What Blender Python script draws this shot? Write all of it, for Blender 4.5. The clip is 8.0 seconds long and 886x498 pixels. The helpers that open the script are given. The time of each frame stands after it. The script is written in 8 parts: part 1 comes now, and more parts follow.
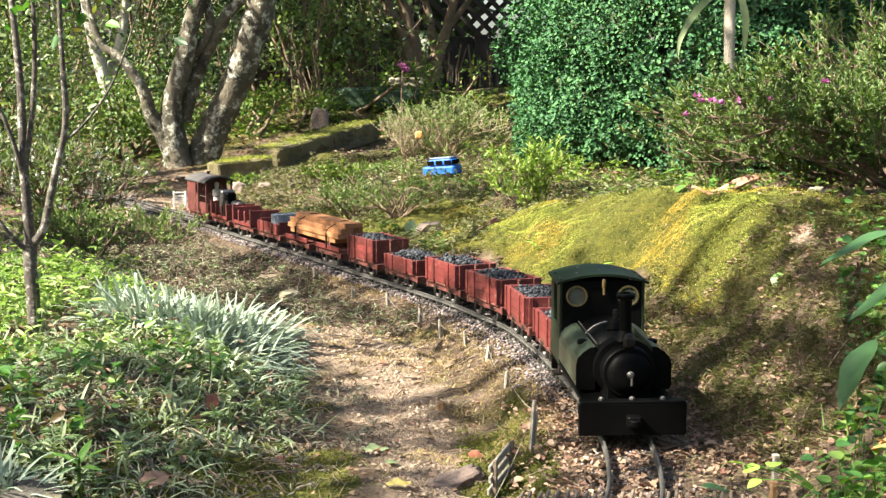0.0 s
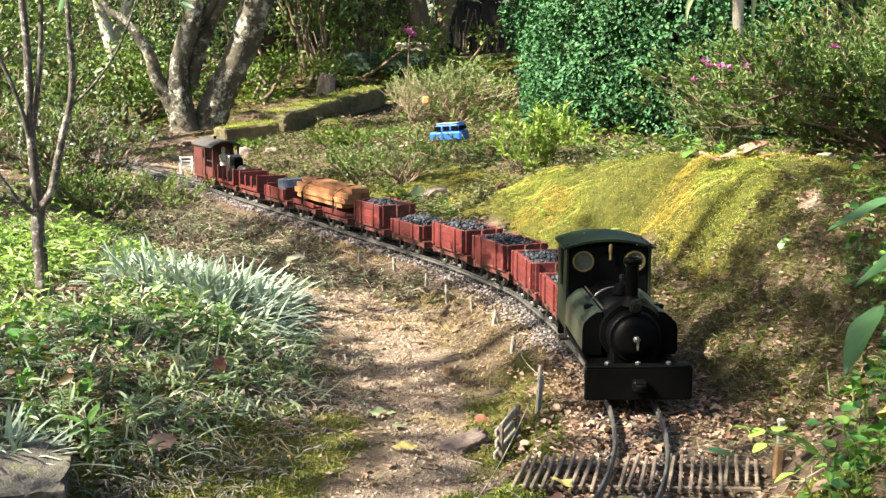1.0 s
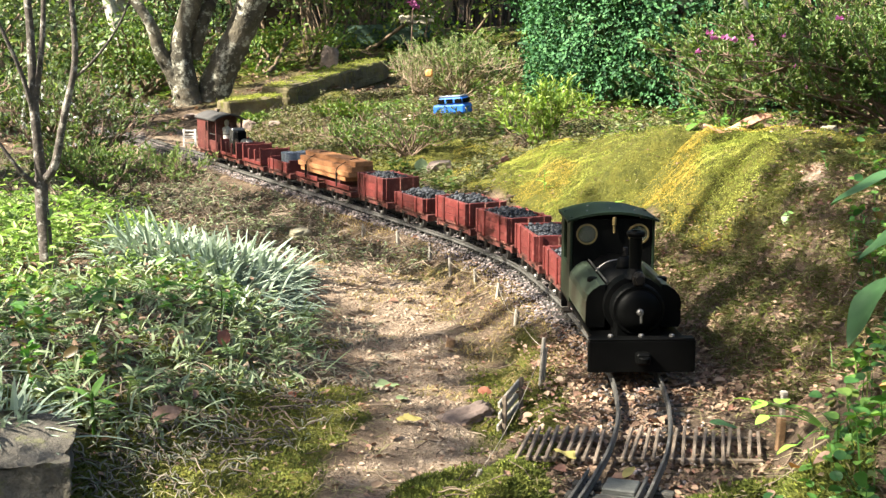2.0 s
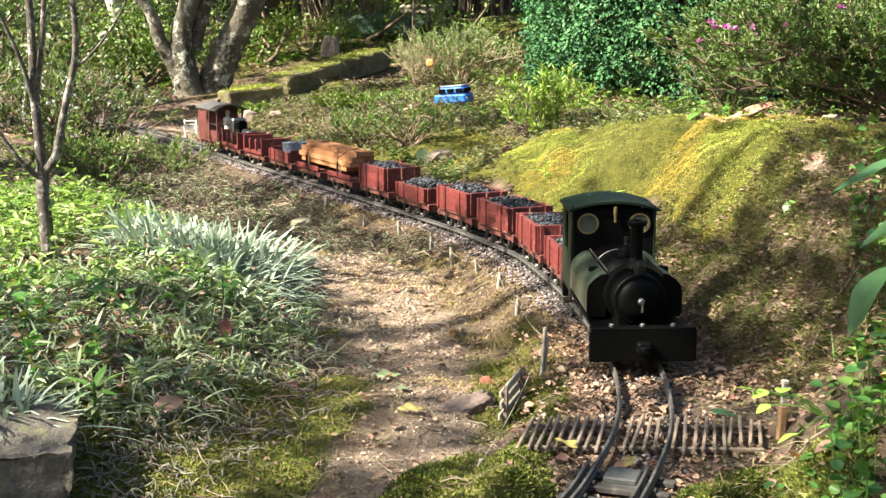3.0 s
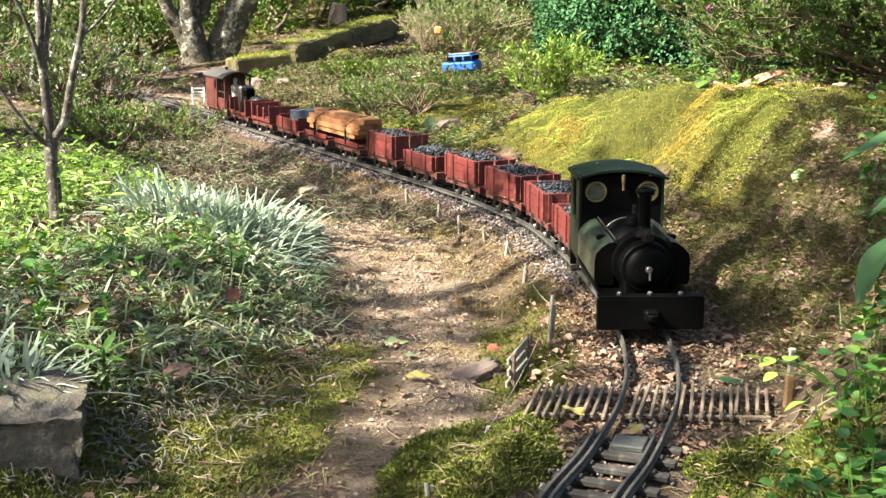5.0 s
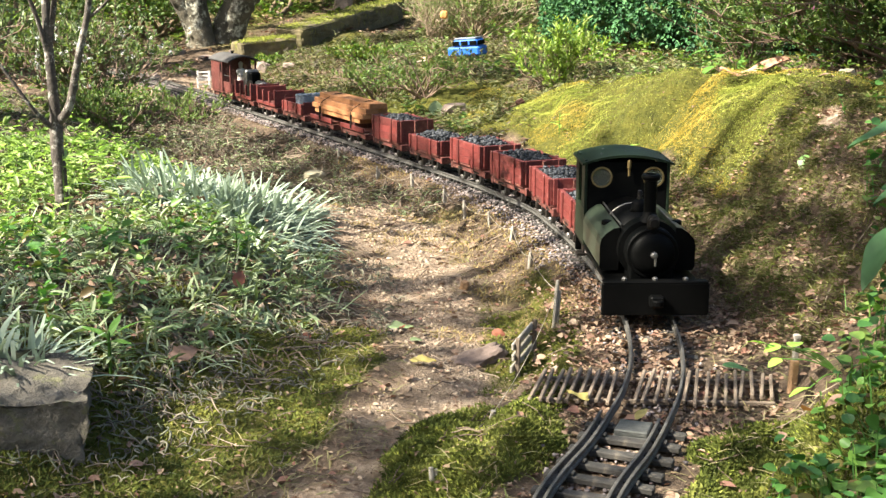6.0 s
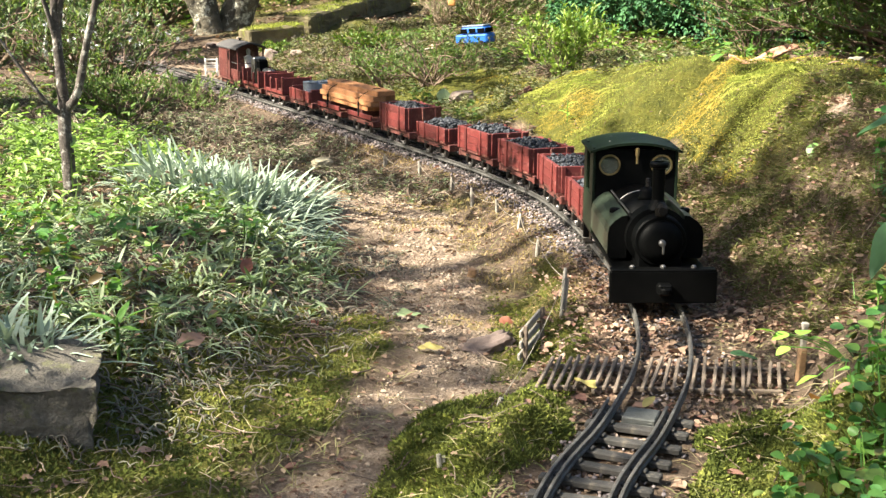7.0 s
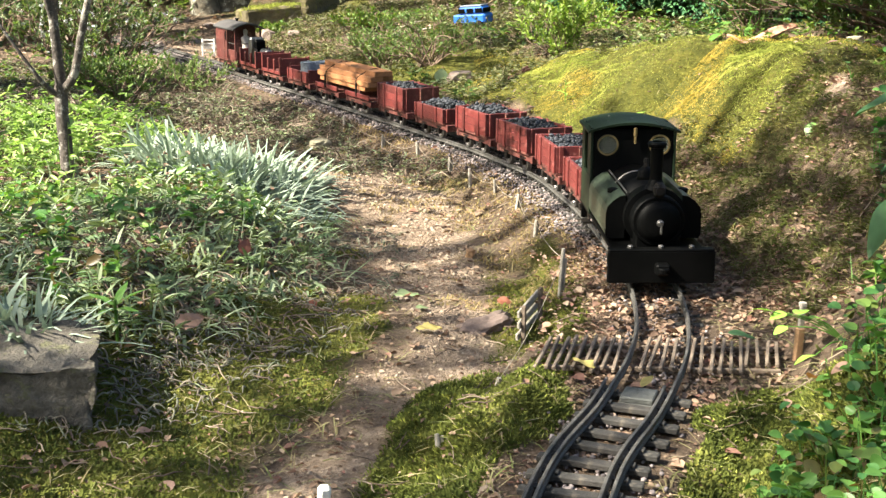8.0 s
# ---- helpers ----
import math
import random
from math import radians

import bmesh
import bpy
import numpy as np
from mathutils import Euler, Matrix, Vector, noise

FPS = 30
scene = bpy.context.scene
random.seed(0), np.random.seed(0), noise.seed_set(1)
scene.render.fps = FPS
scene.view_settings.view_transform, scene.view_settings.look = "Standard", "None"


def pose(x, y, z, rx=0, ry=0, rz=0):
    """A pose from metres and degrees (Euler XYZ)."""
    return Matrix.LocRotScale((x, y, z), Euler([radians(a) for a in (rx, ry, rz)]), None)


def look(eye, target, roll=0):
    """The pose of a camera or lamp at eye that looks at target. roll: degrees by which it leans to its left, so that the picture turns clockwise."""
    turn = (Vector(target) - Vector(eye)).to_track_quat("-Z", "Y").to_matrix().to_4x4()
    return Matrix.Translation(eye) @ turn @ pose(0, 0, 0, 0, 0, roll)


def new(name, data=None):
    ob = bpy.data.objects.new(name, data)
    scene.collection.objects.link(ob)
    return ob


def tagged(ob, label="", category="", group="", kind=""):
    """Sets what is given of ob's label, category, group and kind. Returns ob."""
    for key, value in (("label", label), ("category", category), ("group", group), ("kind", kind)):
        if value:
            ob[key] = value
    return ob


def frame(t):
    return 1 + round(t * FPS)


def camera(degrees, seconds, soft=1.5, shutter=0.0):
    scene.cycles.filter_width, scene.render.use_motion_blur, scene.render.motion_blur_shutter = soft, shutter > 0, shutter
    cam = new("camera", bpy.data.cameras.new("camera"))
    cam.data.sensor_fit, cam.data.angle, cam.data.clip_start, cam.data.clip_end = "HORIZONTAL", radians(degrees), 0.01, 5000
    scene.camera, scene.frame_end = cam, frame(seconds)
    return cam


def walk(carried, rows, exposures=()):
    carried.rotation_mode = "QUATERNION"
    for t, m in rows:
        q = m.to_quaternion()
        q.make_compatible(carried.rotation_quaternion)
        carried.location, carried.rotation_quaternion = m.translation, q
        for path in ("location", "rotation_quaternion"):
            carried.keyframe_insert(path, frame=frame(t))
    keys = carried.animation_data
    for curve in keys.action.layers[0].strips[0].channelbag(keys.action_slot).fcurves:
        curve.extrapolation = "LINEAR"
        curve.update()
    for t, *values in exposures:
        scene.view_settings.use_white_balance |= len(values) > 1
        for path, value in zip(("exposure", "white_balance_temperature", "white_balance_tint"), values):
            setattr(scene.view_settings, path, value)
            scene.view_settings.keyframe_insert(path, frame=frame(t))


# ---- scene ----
cam = camera(38.32, 8.0, soft=1.4)
PATH = [
    (0.0, pose(0.0003, 0.0023, 0.3372, 82.521, -0.004, 0.015)),
    (0.5, pose(0.0001, 0.0018, 0.3367, 81.861, -0.065, 0.117)),
    (1.0, pose(-0.0001, 0.0014, 0.3359, 80.998, -0.113, 0.323)),
    (1.5, pose(-0.0001, 0.0010, 0.3354, 80.238, -0.119, 0.464)),
    (3.0, pose(0.0001, 0.0007, 0.3351, 79.357, 0.042, 0.519)),
    (3.5, pose(0.0003, 0.0004, 0.3351, 79.002, 0.095, 0.676)),
    (4.0, pose(0.0004, 0.0000, 0.3349, 78.666, 0.112, 0.771)),
    (4.5, pose(0.0001, -0.0002, 0.3348, 78.312, 0.050, 0.805)),
    (6.0, pose(-0.0005, -0.0004, 0.3344, 77.265, -0.193, 1.138)),
    (6.5, pose(-0.0010, -0.0004, 0.3341, 77.019, -0.256, 1.363)),
    (7.0, pose(-0.0012, -0.0004, 0.3338, 76.726, -0.240, 1.474)),
    (7.5, pose(-0.0011, -0.0003, 0.3336, 76.276, -0.230, 1.436)),
    (8.0, pose(-0.0010, -0.0004, 0.3335, 75.860, -0.142, 1.368)),
]
walk(cam, PATH, exposures=[(0.0, 2.33, 6500, 6), (8.0, 2.33, 6500, 6)])

# ---------------------------------------------------------------- light
SUN_AZ = Vector((-0.92, -0.38, 0)).normalized()     # where the sun stands, on the plan
SUN_EL = radians(44)
SUN_DIR = Vector((SUN_AZ.x * math.cos(SUN_EL), SUN_AZ.y * math.cos(SUN_EL), math.sin(SUN_EL)))

world = bpy.data.worlds.new("world")
scene.world = world
world.use_nodes = True
wn = world.node_tree.nodes
sky = wn.new("ShaderNodeTexSky")
sky.sky_type = "NISHITA"
sky.sun_disc = False
sky.dust_density, sky.ozone_density = 4.0, 0.6
sky.sun_elevation = SUN_EL
sky.sun_rotation = math.atan2(SUN_AZ.x, SUN_AZ.y)
world.node_tree.links.new(sky.outputs[0], wn["Background"].inputs[0])
wn["Background"].inputs[1].default_value = 0.078

sun_data = bpy.data.lights.new("sun", "SUN")
sun_data.energy, sun_data.angle, sun_data.color = 5.0, radians(0.55), (1.0, 0.92, 0.79)
sun = new("sun", sun_data)
sun.matrix_world = look(SUN_DIR * 20, (0, 0, 0))


# ---------------------------------------------------------------- materials
def material(name):
    m = bpy.data.materials.new(name)
    m.use_nodes = True
    nt = m.node_tree
    return m, nt, nt.nodes["Principled BSDF"]


def ramp(nt, stops):
    r = nt.nodes.new("ShaderNodeValToRGB")
    el = r.color_ramp.elements
    while len(el) < len(stops):
        el.new(0.5)
    for e, (p, c) in zip(el, stops):
        e.position, e.color = p, (*c, 1)
    return r


def noise_tex(nt, scale, detail=4.0, rough=0.6, space="Object"):
    n = nt.nodes.new("ShaderNodeTexNoise")
    n.inputs["Scale"].default_value, n.inputs["Detail"].default_value, n.inputs["Roughness"].default_value = scale, detail, rough
    if space == "Object":
        c = nt.nodes.new("ShaderNodeTexCoord")
        nt.links.new(c.outputs["Object"], n.inputs["Vector"])
    else:
        c = nt.nodes.new("ShaderNodeNewGeometry")
        nt.links.new(c.outputs["Position"], n.inputs["Vector"])
    return n


def mixed(nt, fac, a, b, mode="MIX"):
    x = nt.nodes.new("ShaderNodeMix")
    x.data_type, x.blend_type = "RGBA", mode
    for key, v in ((0, fac), (6, a), (7, b)):
        if isinstance(v, (int, float)):
            x.inputs[key].default_value = v
        elif isinstance(v, tuple):
            x.inputs[key].default_value = (*v, 1)
        else:
            nt.links.new(v, x.inputs[key])
    return x.outputs[2]


def bump(nt, height, strength, distance):
    b = nt.nodes.new("ShaderNodeBump")
    b.inputs["Strength"].default_value, b.inputs["Distance"].default_value = strength, distance
    nt.links.new(height, b.inputs["Height"])
    return b.outputs[0]


def surface(name, a, b, scale, rough=0.8, metal=0.0, fine=None, bumpy=0.002, spot_tint=None, per_object=0.0, shine=0.5, spots_from=0.56, grain=0.25, spots_soft=0.07):
    """A weathered surface: two colours in coarse patches, a fine grain over them, relief; a third colour in small
    spots, for wear, lichen and painted sun flecks.
    """
    m, nt, p = material(name)
    big = noise_tex(nt, scale, 5)
    r = ramp(nt, [(0.32, a), (0.68, b)])
    nt.links.new(big.outputs[0], r.inputs[0])
    small = noise_tex(nt, fine or scale * 9, 4, 0.7)
    col = mixed(nt, 0.55, r.outputs[0], ramp_of(nt, small.outputs[0], [(grain, (0.22, 0.22, 0.22)), (1 - grain, (0.8, 0.8, 0.8))]), "OVERLAY")
    if spot_tint:
        spots = noise_tex(nt, scale * 3.1, 6, 0.75)
        f = ramp_of(nt, spots.outputs[0], [(spots_from, (0, 0, 0)), (spots_from + spots_soft, (1, 1, 1))])
        col = mixed(nt, f, col, spot_tint)
    if per_object:
        info = nt.nodes.new("ShaderNodeObjectInfo")
        f = ramp_of(nt, info.outputs["Random"], [(0.0, (1 - per_object,) * 3), (1.0, (1 + per_object,) * 3)])
        col = mixed(nt, 1.0, col, f, "MULTIPLY")
    nt.links.new(col, p.inputs["Base Color"])
    p.inputs["Roughness"].default_value, p.inputs["Metallic"].default_value = rough, metal
    p.inputs["Specular IOR Level"].default_value = shine
    nt.links.new(bump(nt, small.outputs[0], 0.6, bumpy), p.inputs["Normal"])
    return m


def ramp_of(nt, socket, stops):
    r = ramp(nt, stops)
    nt.links.new(socket, r.inputs[0])
    return r.outputs[0]


def leafy(name, colours, rough=0.45, passing=0.35, glow=(0.9, 1.0, 0.35)):
    """Leaves: each island takes its own tone, light passes through."""
    m, nt, p = material(name)
    geo = nt.nodes.new("ShaderNodeNewGeometry")
    n = len(colours)
    col = ramp_of(nt, geo.outputs["Random Per Island"], [(i / max(1, n - 1), c) for i, c in enumerate(colours)])
    blot = noise_tex(nt, 38, 3, 0.6, "World")
    col = mixed(nt, 0.35, col, ramp_of(nt, blot.outputs[0], [(0.3, (0.2, 0.2, 0.2)), (0.7, (0.85, 0.85, 0.85))]), "OVERLAY")
    nt.links.new(col, p.inputs["Base Color"])
    p.inputs["Roughness"].default_value = rough
    p.inputs["Specular IOR Level"].default_value = 0.4
    tr = nt.nodes.new("ShaderNodeBsdfTranslucent")
    nt.links.new(mixed(nt, 1.0, col, glow, "MULTIPLY"), tr.inputs[0])
    mx = nt.nodes.new("ShaderNodeMixShader")
    mx.inputs[0].default_value = passing
    nt.links.new(p.outputs[0], mx.inputs[1])
    nt.links.new(tr.outputs[0], mx.inputs[2])
    nt.links.new(mx.outputs[0], nt.nodes["Material Output"].inputs[0])
    return m


def mossy(name, dark, mid, light):
    """Moss: soft patches of three tones at two sizes, each tuft a little off its neighbours."""
    m, nt, p = material(name)
    big, small = noise_tex(nt, 11, 3, 0.55, "World"), noise_tex(nt, 52, 3, 0.6, "World")
    f = mixed(nt, 0.45, big.outputs[0], small.outputs[0])
    col = ramp_of(nt, f, [(0.36, dark), (0.49, mid), (0.62, light)])
    geo = nt.nodes.new("ShaderNodeNewGeometry")
    col = mixed(nt, 1.0, col, ramp_of(nt, geo.outputs["Random Per Island"], [(0.0, (0.90, 0.91, 0.88)), (1.0, (1.07, 1.06, 1.05))]), "MULTIPLY")
    nt.links.new(col, p.inputs["Base Color"])
    p.inputs["Roughness"].default_value, p.inputs["Specular IOR Level"].default_value = 1.0, 0.1
    tr = nt.nodes.new("ShaderNodeBsdfTranslucent")
    nt.links.new(col, tr.inputs[0])
    mx = nt.nodes.new("ShaderNodeMixShader")
    mx.inputs[0].default_value = 0.2
    nt.links.new(p.outputs[0], mx.inputs[1])
    nt.links.new(tr.outputs[0], mx.inputs[2])
    nt.links.new(mx.outputs[0], nt.nodes["Material Output"].inputs[0])
    return m


M_RAIL = surface("rail_steel", (0.055, 0.051, 0.045), (0.10, 0.094, 0.086), 60, 0.5, 0.4, spot_tint=(0.17, 0.16, 0.15))
M_SLEEPER = surface("sleeper_plastic", (0.016, 0.015, 0.013), (0.038, 0.034, 0.030), 40, 0.85, spot_tint=(0.085, 0.072, 0.056))
M_PLATE = surface("grey_plate", (0.04, 0.042, 0.038), (0.07, 0.072, 0.066), 30, 0.65)
M_SLAT = surface("weathered_wood", (0.08, 0.058, 0.042), (0.17, 0.13, 0.095), 45, 0.85, fine=300, per_object=0.25)
M_POSTWOOD = surface("grey_wood", (0.18, 0.16, 0.13), (0.32, 0.29, 0.245), 60, 0.85, fine=400)
M_PEG = surface("brown_wood", (0.22, 0.12, 0.06), (0.34, 0.21, 0.11), 35, 0.75, fine=300)
M_RED = surface("red_oxide_paint", (0.072, 0.0115, 0.0105), (0.122, 0.021, 0.018), 22, 0.5, fine=260, bumpy=0.0006, spot_tint=(0.14, 0.042, 0.036), per_object=0.25)
M_VANRED = surface("faded_van_paint", (0.055, 0.014, 0.012), (0.10, 0.022, 0.018), 22, 0.55, fine=260, bumpy=0.0006, spot_tint=(0.13, 0.05, 0.04))
M_REDDARK = surface("dull_red_paint", (0.055, 0.015, 0.012), (0.095, 0.026, 0.02), 25, 0.6, fine=260, bumpy=0.0006, spot_tint=(0.2, 0.09, 0.06))
M_IRON = surface("black_iron", (0.006, 0.0055, 0.005), (0.018, 0.015, 0.013), 50, 0.55, 0.2, bumpy=0.0005, spot_tint=(0.05, 0.038, 0.03), shine=0.12)
M_BLACK = surface("black_paint", (0.0010, 0.0011, 0.0011), (0.0024, 0.0024, 0.0024), 30, 0.5, bumpy=0.0003, shine=0.05)
M_GREEN = surface("dark_green_paint", (0.004, 0.008, 0.0045), (0.010, 0.019, 0.009), 16, 0.45, bumpy=0.0004, shine=0.22)
M_GREENSIDE = surface("tank_green_paint", (0.018, 0.026, 0.017), (0.03, 0.04, 0.026), 16, 0.38, bumpy=0.0004)
M_BRASS = surface("brass", (0.16, 0.115, 0.05), (0.30, 0.22, 0.10), 60, 0.45, 0.8, bumpy=0.0003)
M_STEEL = surface("dull_steel", (0.12, 0.115, 0.11), (0.22, 0.21, 0.20), 60, 0.4, 0.85, bumpy=0.0004)
M_TIMBER = surface("sawn_timber", (0.20, 0.085, 0.031), (0.28, 0.125, 0.050), 28, 0.65, fine=200, bumpy=0.0005, per_object=0.15)
M_DRUM = surface("grey_drum_paint", (0.13, 0.15, 0.18), (0.21, 0.24, 0.28), 30, 0.45, bumpy=0.0004)
M_ROOF = surface("grey_roof_felt", (0.028, 0.026, 0.026), (0.055, 0.05, 0.048), 25, 0.75, bumpy=0.0006)
M_FIGURE = surface("painted_figure", (0.42, 0.38, 0.34), (0.55, 0.5, 0.45), 80, 0.7)
M_WHITE = surface("white_paint", (0.62, 0.60, 0.55), (0.8, 0.78, 0.74), 40, 0.6, spot_tint=(0.45, 0.42, 0.36))
M_BLUE = surface("blue_paint", (0.010, 0.065, 0.28), (0.016, 0.11, 0.42), 40, 0.45, bumpy=0.0004)
M_WIRE = surface("string_wire", (0.18, 0.15, 0.11), (0.30, 0.26, 0.20), 90, 0.8)
M_SLATE = surface("red_slate", (0.075, 0.052, 0.043), (0.145, 0.105, 0.088), 25, 0.85, fine=200, bumpy=0.002)
M_ROCK = surface("dark_rock", (0.055, 0.047, 0.037), (0.12, 0.105, 0.084), 14, 0.95, fine=130, bumpy=0.010, spot_tint=(0.10, 0.096, 0.05), spots_from=0.55, grain=0.35)
M_PALEROCK = surface("pale_rock", (0.22, 0.19, 0.14), (0.32, 0.28, 0.215), 20, 0.9, fine=150, bumpy=0.003)
M_SANDROCK = surface("sand_rock", (0.17, 0.15, 0.095), (0.25, 0.22, 0.15), 20, 0.9, fine=150, bumpy=0.003)
M_PINKROCK = surface("pink_rock", (0.15, 0.11, 0.09), (0.24, 0.185, 0.155), 12, 0.9, fine=120, bumpy=0.004)
M_MOSSROCK = surface("mossy_stone", (0.065, 0.052, 0.028), (0.15, 0.122, 0.06), 9, 0.95, fine=90, bumpy=0.008, spot_tint=(0.15, 0.15, 0.03))
# the pale spots stand in for sun falling on the stems
M_BARK = surface("sun_flecked_bark", (0.035, 0.027, 0.022), (0.085, 0.07, 0.058), 20, 0.9, fine=160, bumpy=0.004, spot_tint=(0.27, 0.25, 0.22), spots_from=0.54, grain=0.36)
# the pale blotches are lichen and sunlit patches painted together
M_LICHEN = surface("sunlit_lichen_bark", (0.022, 0.020, 0.013), (0.12, 0.10, 0.07), 8, 0.95, fine=60, bumpy=0.011, spot_tint=(0.44, 0.425, 0.35), spots_from=0.515, grain=0.32, spots_soft=0.12)
M_PALEBARK = surface("pale_bark", (0.16, 0.135, 0.10), (0.42, 0.39, 0.33), 9, 0.9, fine=70, bumpy=0.006, spot_tint=(0.58, 0.55, 0.48), spots_from=0.52)
M_BROWNBARK = surface("brown_bark", (0.10, 0.07, 0.045), (0.2, 0.14, 0.09), 12, 0.9, fine=90, bumpy=0.006)
M_TWIG = surface("twig_bark", (0.085, 0.053, 0.036), (0.17, 0.115, 0.082), 40, 0.85, fine=250, bumpy=0.001)
M_TWIGPALE = surface("pale_twig_bark", (0.22, 0.16, 0.105), (0.36, 0.28, 0.2), 40, 0.85, fine=250, bumpy=0.001)
M_FENCE = surface("dark_fence_wood", (0.014, 0.010, 0.008), (0.04, 0.029, 0.022), 14, 0.9, fine=120, bumpy=0.003)
M_PINKPAPER = surface("curled_bark", (0.27, 0.13, 0.08), (0.40, 0.235, 0.15), 30, 0.75, bumpy=0.001)

L_HEDGE = leafy("hedge_leaf", [(0.010, 0.043, 0.016), (0.022, 0.085, 0.030), (0.042, 0.132, 0.042), (0.078, 0.185, 0.062)], 0.75, 0.16)
L_AZALEA = leafy("azalea_leaf", [(0.045, 0.09, 0.02), (0.09, 0.155, 0.04), (0.13, 0.20, 0.058), (0.20, 0.245, 0.085)], 0.5, 0.38)
L_AZPALE = leafy("azalea_pale_leaf", [(0.09, 0.135, 0.045), (0.16, 0.22, 0.075), (0.25, 0.31, 0.12)], 0.5, 0.4, (0.85, 1.0, 0.45))
L_AZDARK = leafy("azalea_dark_leaf", [(0.045, 0.10, 0.018), (0.09, 0.16, 0.025), (0.15, 0.23, 0.035), (0.18, 0.17, 0.05)], 0.45, 0.35)
L_AZDEEP = leafy("azalea_deep_leaf", [(0.035, 0.075, 0.016), (0.07, 0.125, 0.03), (0.11, 0.175, 0.045), (0.17, 0.20, 0.07)], 0.5, 0.35)
L_AZFRESH = leafy("azalea_fresh_leaf", [(0.09, 0.155, 0.025), (0.16, 0.25, 0.045), (0.24, 0.33, 0.07), (0.31, 0.37, 0.10)], 0.5, 0.4)
L_SILVER = leafy("silver_leaf", [(0.16, 0.21, 0.15), (0.245, 0.305, 0.225), (0.33, 0.385, 0.30)], 0.75, 0.2, (0.95, 1.0, 0.8))
L_HERB = leafy("herb_leaf", [(0.09, 0.14, 0.04), (0.18, 0.26, 0.075), (0.28, 0.37, 0.105), (0.35, 0.43, 0.15)], 0.5, 0.42, (0.8, 1.0, 0.5))
L_GREYHERB = leafy("grey_green_leaf", [(0.11, 0.15, 0.075), (0.20, 0.25, 0.14), (0.31, 0.355, 0.22)], 0.65, 0.25)
L_DULLHERB = leafy("dull_green_leaf", [(0.06, 0.07, 0.026), (0.105, 0.118, 0.045), (0.16, 0.165, 0.075), (0.13, 0.095, 0.055)], 0.75, 0.25)
L_COVER = leafy("groundcover_leaf", [(0.03, 0.09, 0.025), (0.06, 0.155, 0.035), (0.09, 0.20, 0.04), (0.15, 0.28, 0.055), (0.14, 0.075, 0.04)], 0.42, 0.4)
L_BRIGHT = leafy("bright_leaf", [(0.20, 0.42, 0.05), (0.30, 0.50, 0.09)], 0.4, 0.45)
L_BIG = leafy("broad_leaf", [(0.034, 0.088, 0.034), (0.055, 0.125, 0.045)], 0.55, 0.3)
L_TREE = leafy("tree_leaf", [(0.035, 0.062, 0.022), (0.075, 0.118, 0.042), (0.14, 0.195, 0.078), (0.23, 0.28, 0.135)], 0.45, 0.38)
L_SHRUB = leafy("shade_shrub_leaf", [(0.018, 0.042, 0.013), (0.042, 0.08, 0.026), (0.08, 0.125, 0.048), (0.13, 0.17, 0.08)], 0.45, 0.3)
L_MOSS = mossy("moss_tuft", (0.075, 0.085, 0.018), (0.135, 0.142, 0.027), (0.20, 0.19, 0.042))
# moss in its sunlit tone; the sun's brightness is mixed into the colour
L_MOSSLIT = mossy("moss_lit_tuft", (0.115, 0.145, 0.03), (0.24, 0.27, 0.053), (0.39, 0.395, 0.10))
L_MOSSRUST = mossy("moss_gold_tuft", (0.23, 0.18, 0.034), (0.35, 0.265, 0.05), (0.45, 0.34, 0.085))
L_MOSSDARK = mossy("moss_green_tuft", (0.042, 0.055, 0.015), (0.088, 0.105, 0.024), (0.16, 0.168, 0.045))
L_DRY = leafy("dry_leaf", [(0.10, 0.06, 0.04), (0.18, 0.115, 0.075), (0.26, 0.18, 0.12), (0.15, 0.068, 0.048), (0.34, 0.26, 0.18)], 0.75, 0.15, (1, 0.9, 0.7))
L_TWIGS = leafy("dry_twigs", [(0.06, 0.04, 0.03), (0.12, 0.085, 0.06), (0.24, 0.19, 0.14)], 0.85, 0.05, (1, 1, 1))
L_GRASSDRY = leafy("dry_grass", [(0.16, 0.13, 0.06), (0.25, 0.20, 0.10), (0.15, 0.17, 0.05), (0.32, 0.27, 0.15)], 0.75, 0.25, (1, 0.95, 0.7))
L_STRAW = leafy("withered_strand", [(0.06, 0.05, 0.038), (0.12, 0.10, 0.076), (0.19, 0.165, 0.125), (0.11, 0.13, 0.075), (0.24, 0.215, 0.165)], 0.75, 0.1, (1, 0.95, 0.8))
L_BROWNHERB = leafy("brown_herb", [(0.058, 0.044, 0.034), (0.105, 0.082, 0.064), (0.085, 0.092, 0.048), (0.16, 0.128, 0.10)], 0.8, 0.15, (1, 0.95, 0.7))
L_DRYMOSS = leafy("dry_moss", [(0.15, 0.105, 0.045), (0.25, 0.18, 0.075), (0.19, 0.155, 0.05), (0.34, 0.235, 0.125)], 0.85, 0.2, (1, 0.95, 0.6))
L_FERN = leafy("fern_leaf", [(0.09, 0.15, 0.07), (0.15, 0.22, 0.10), (0.21, 0.27, 0.13)], 0.6, 0.35, (0.85, 1.0, 0.5))
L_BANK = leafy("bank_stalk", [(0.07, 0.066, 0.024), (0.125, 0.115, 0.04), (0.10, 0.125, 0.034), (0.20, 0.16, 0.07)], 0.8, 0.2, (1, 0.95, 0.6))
L_PETAL = leafy("magenta_petal", [(0.27, 0.07, 0.19), (0.38, 0.15, 0.29)], 0.5, 0.4, (1, 0.7, 1))
L_WHITEDOT = leafy("white_dot_leaf", [(0.55, 0.54, 0.56), (0.66, 0.65, 0.68)], 0.6, 0.35, (1, 1, 1))
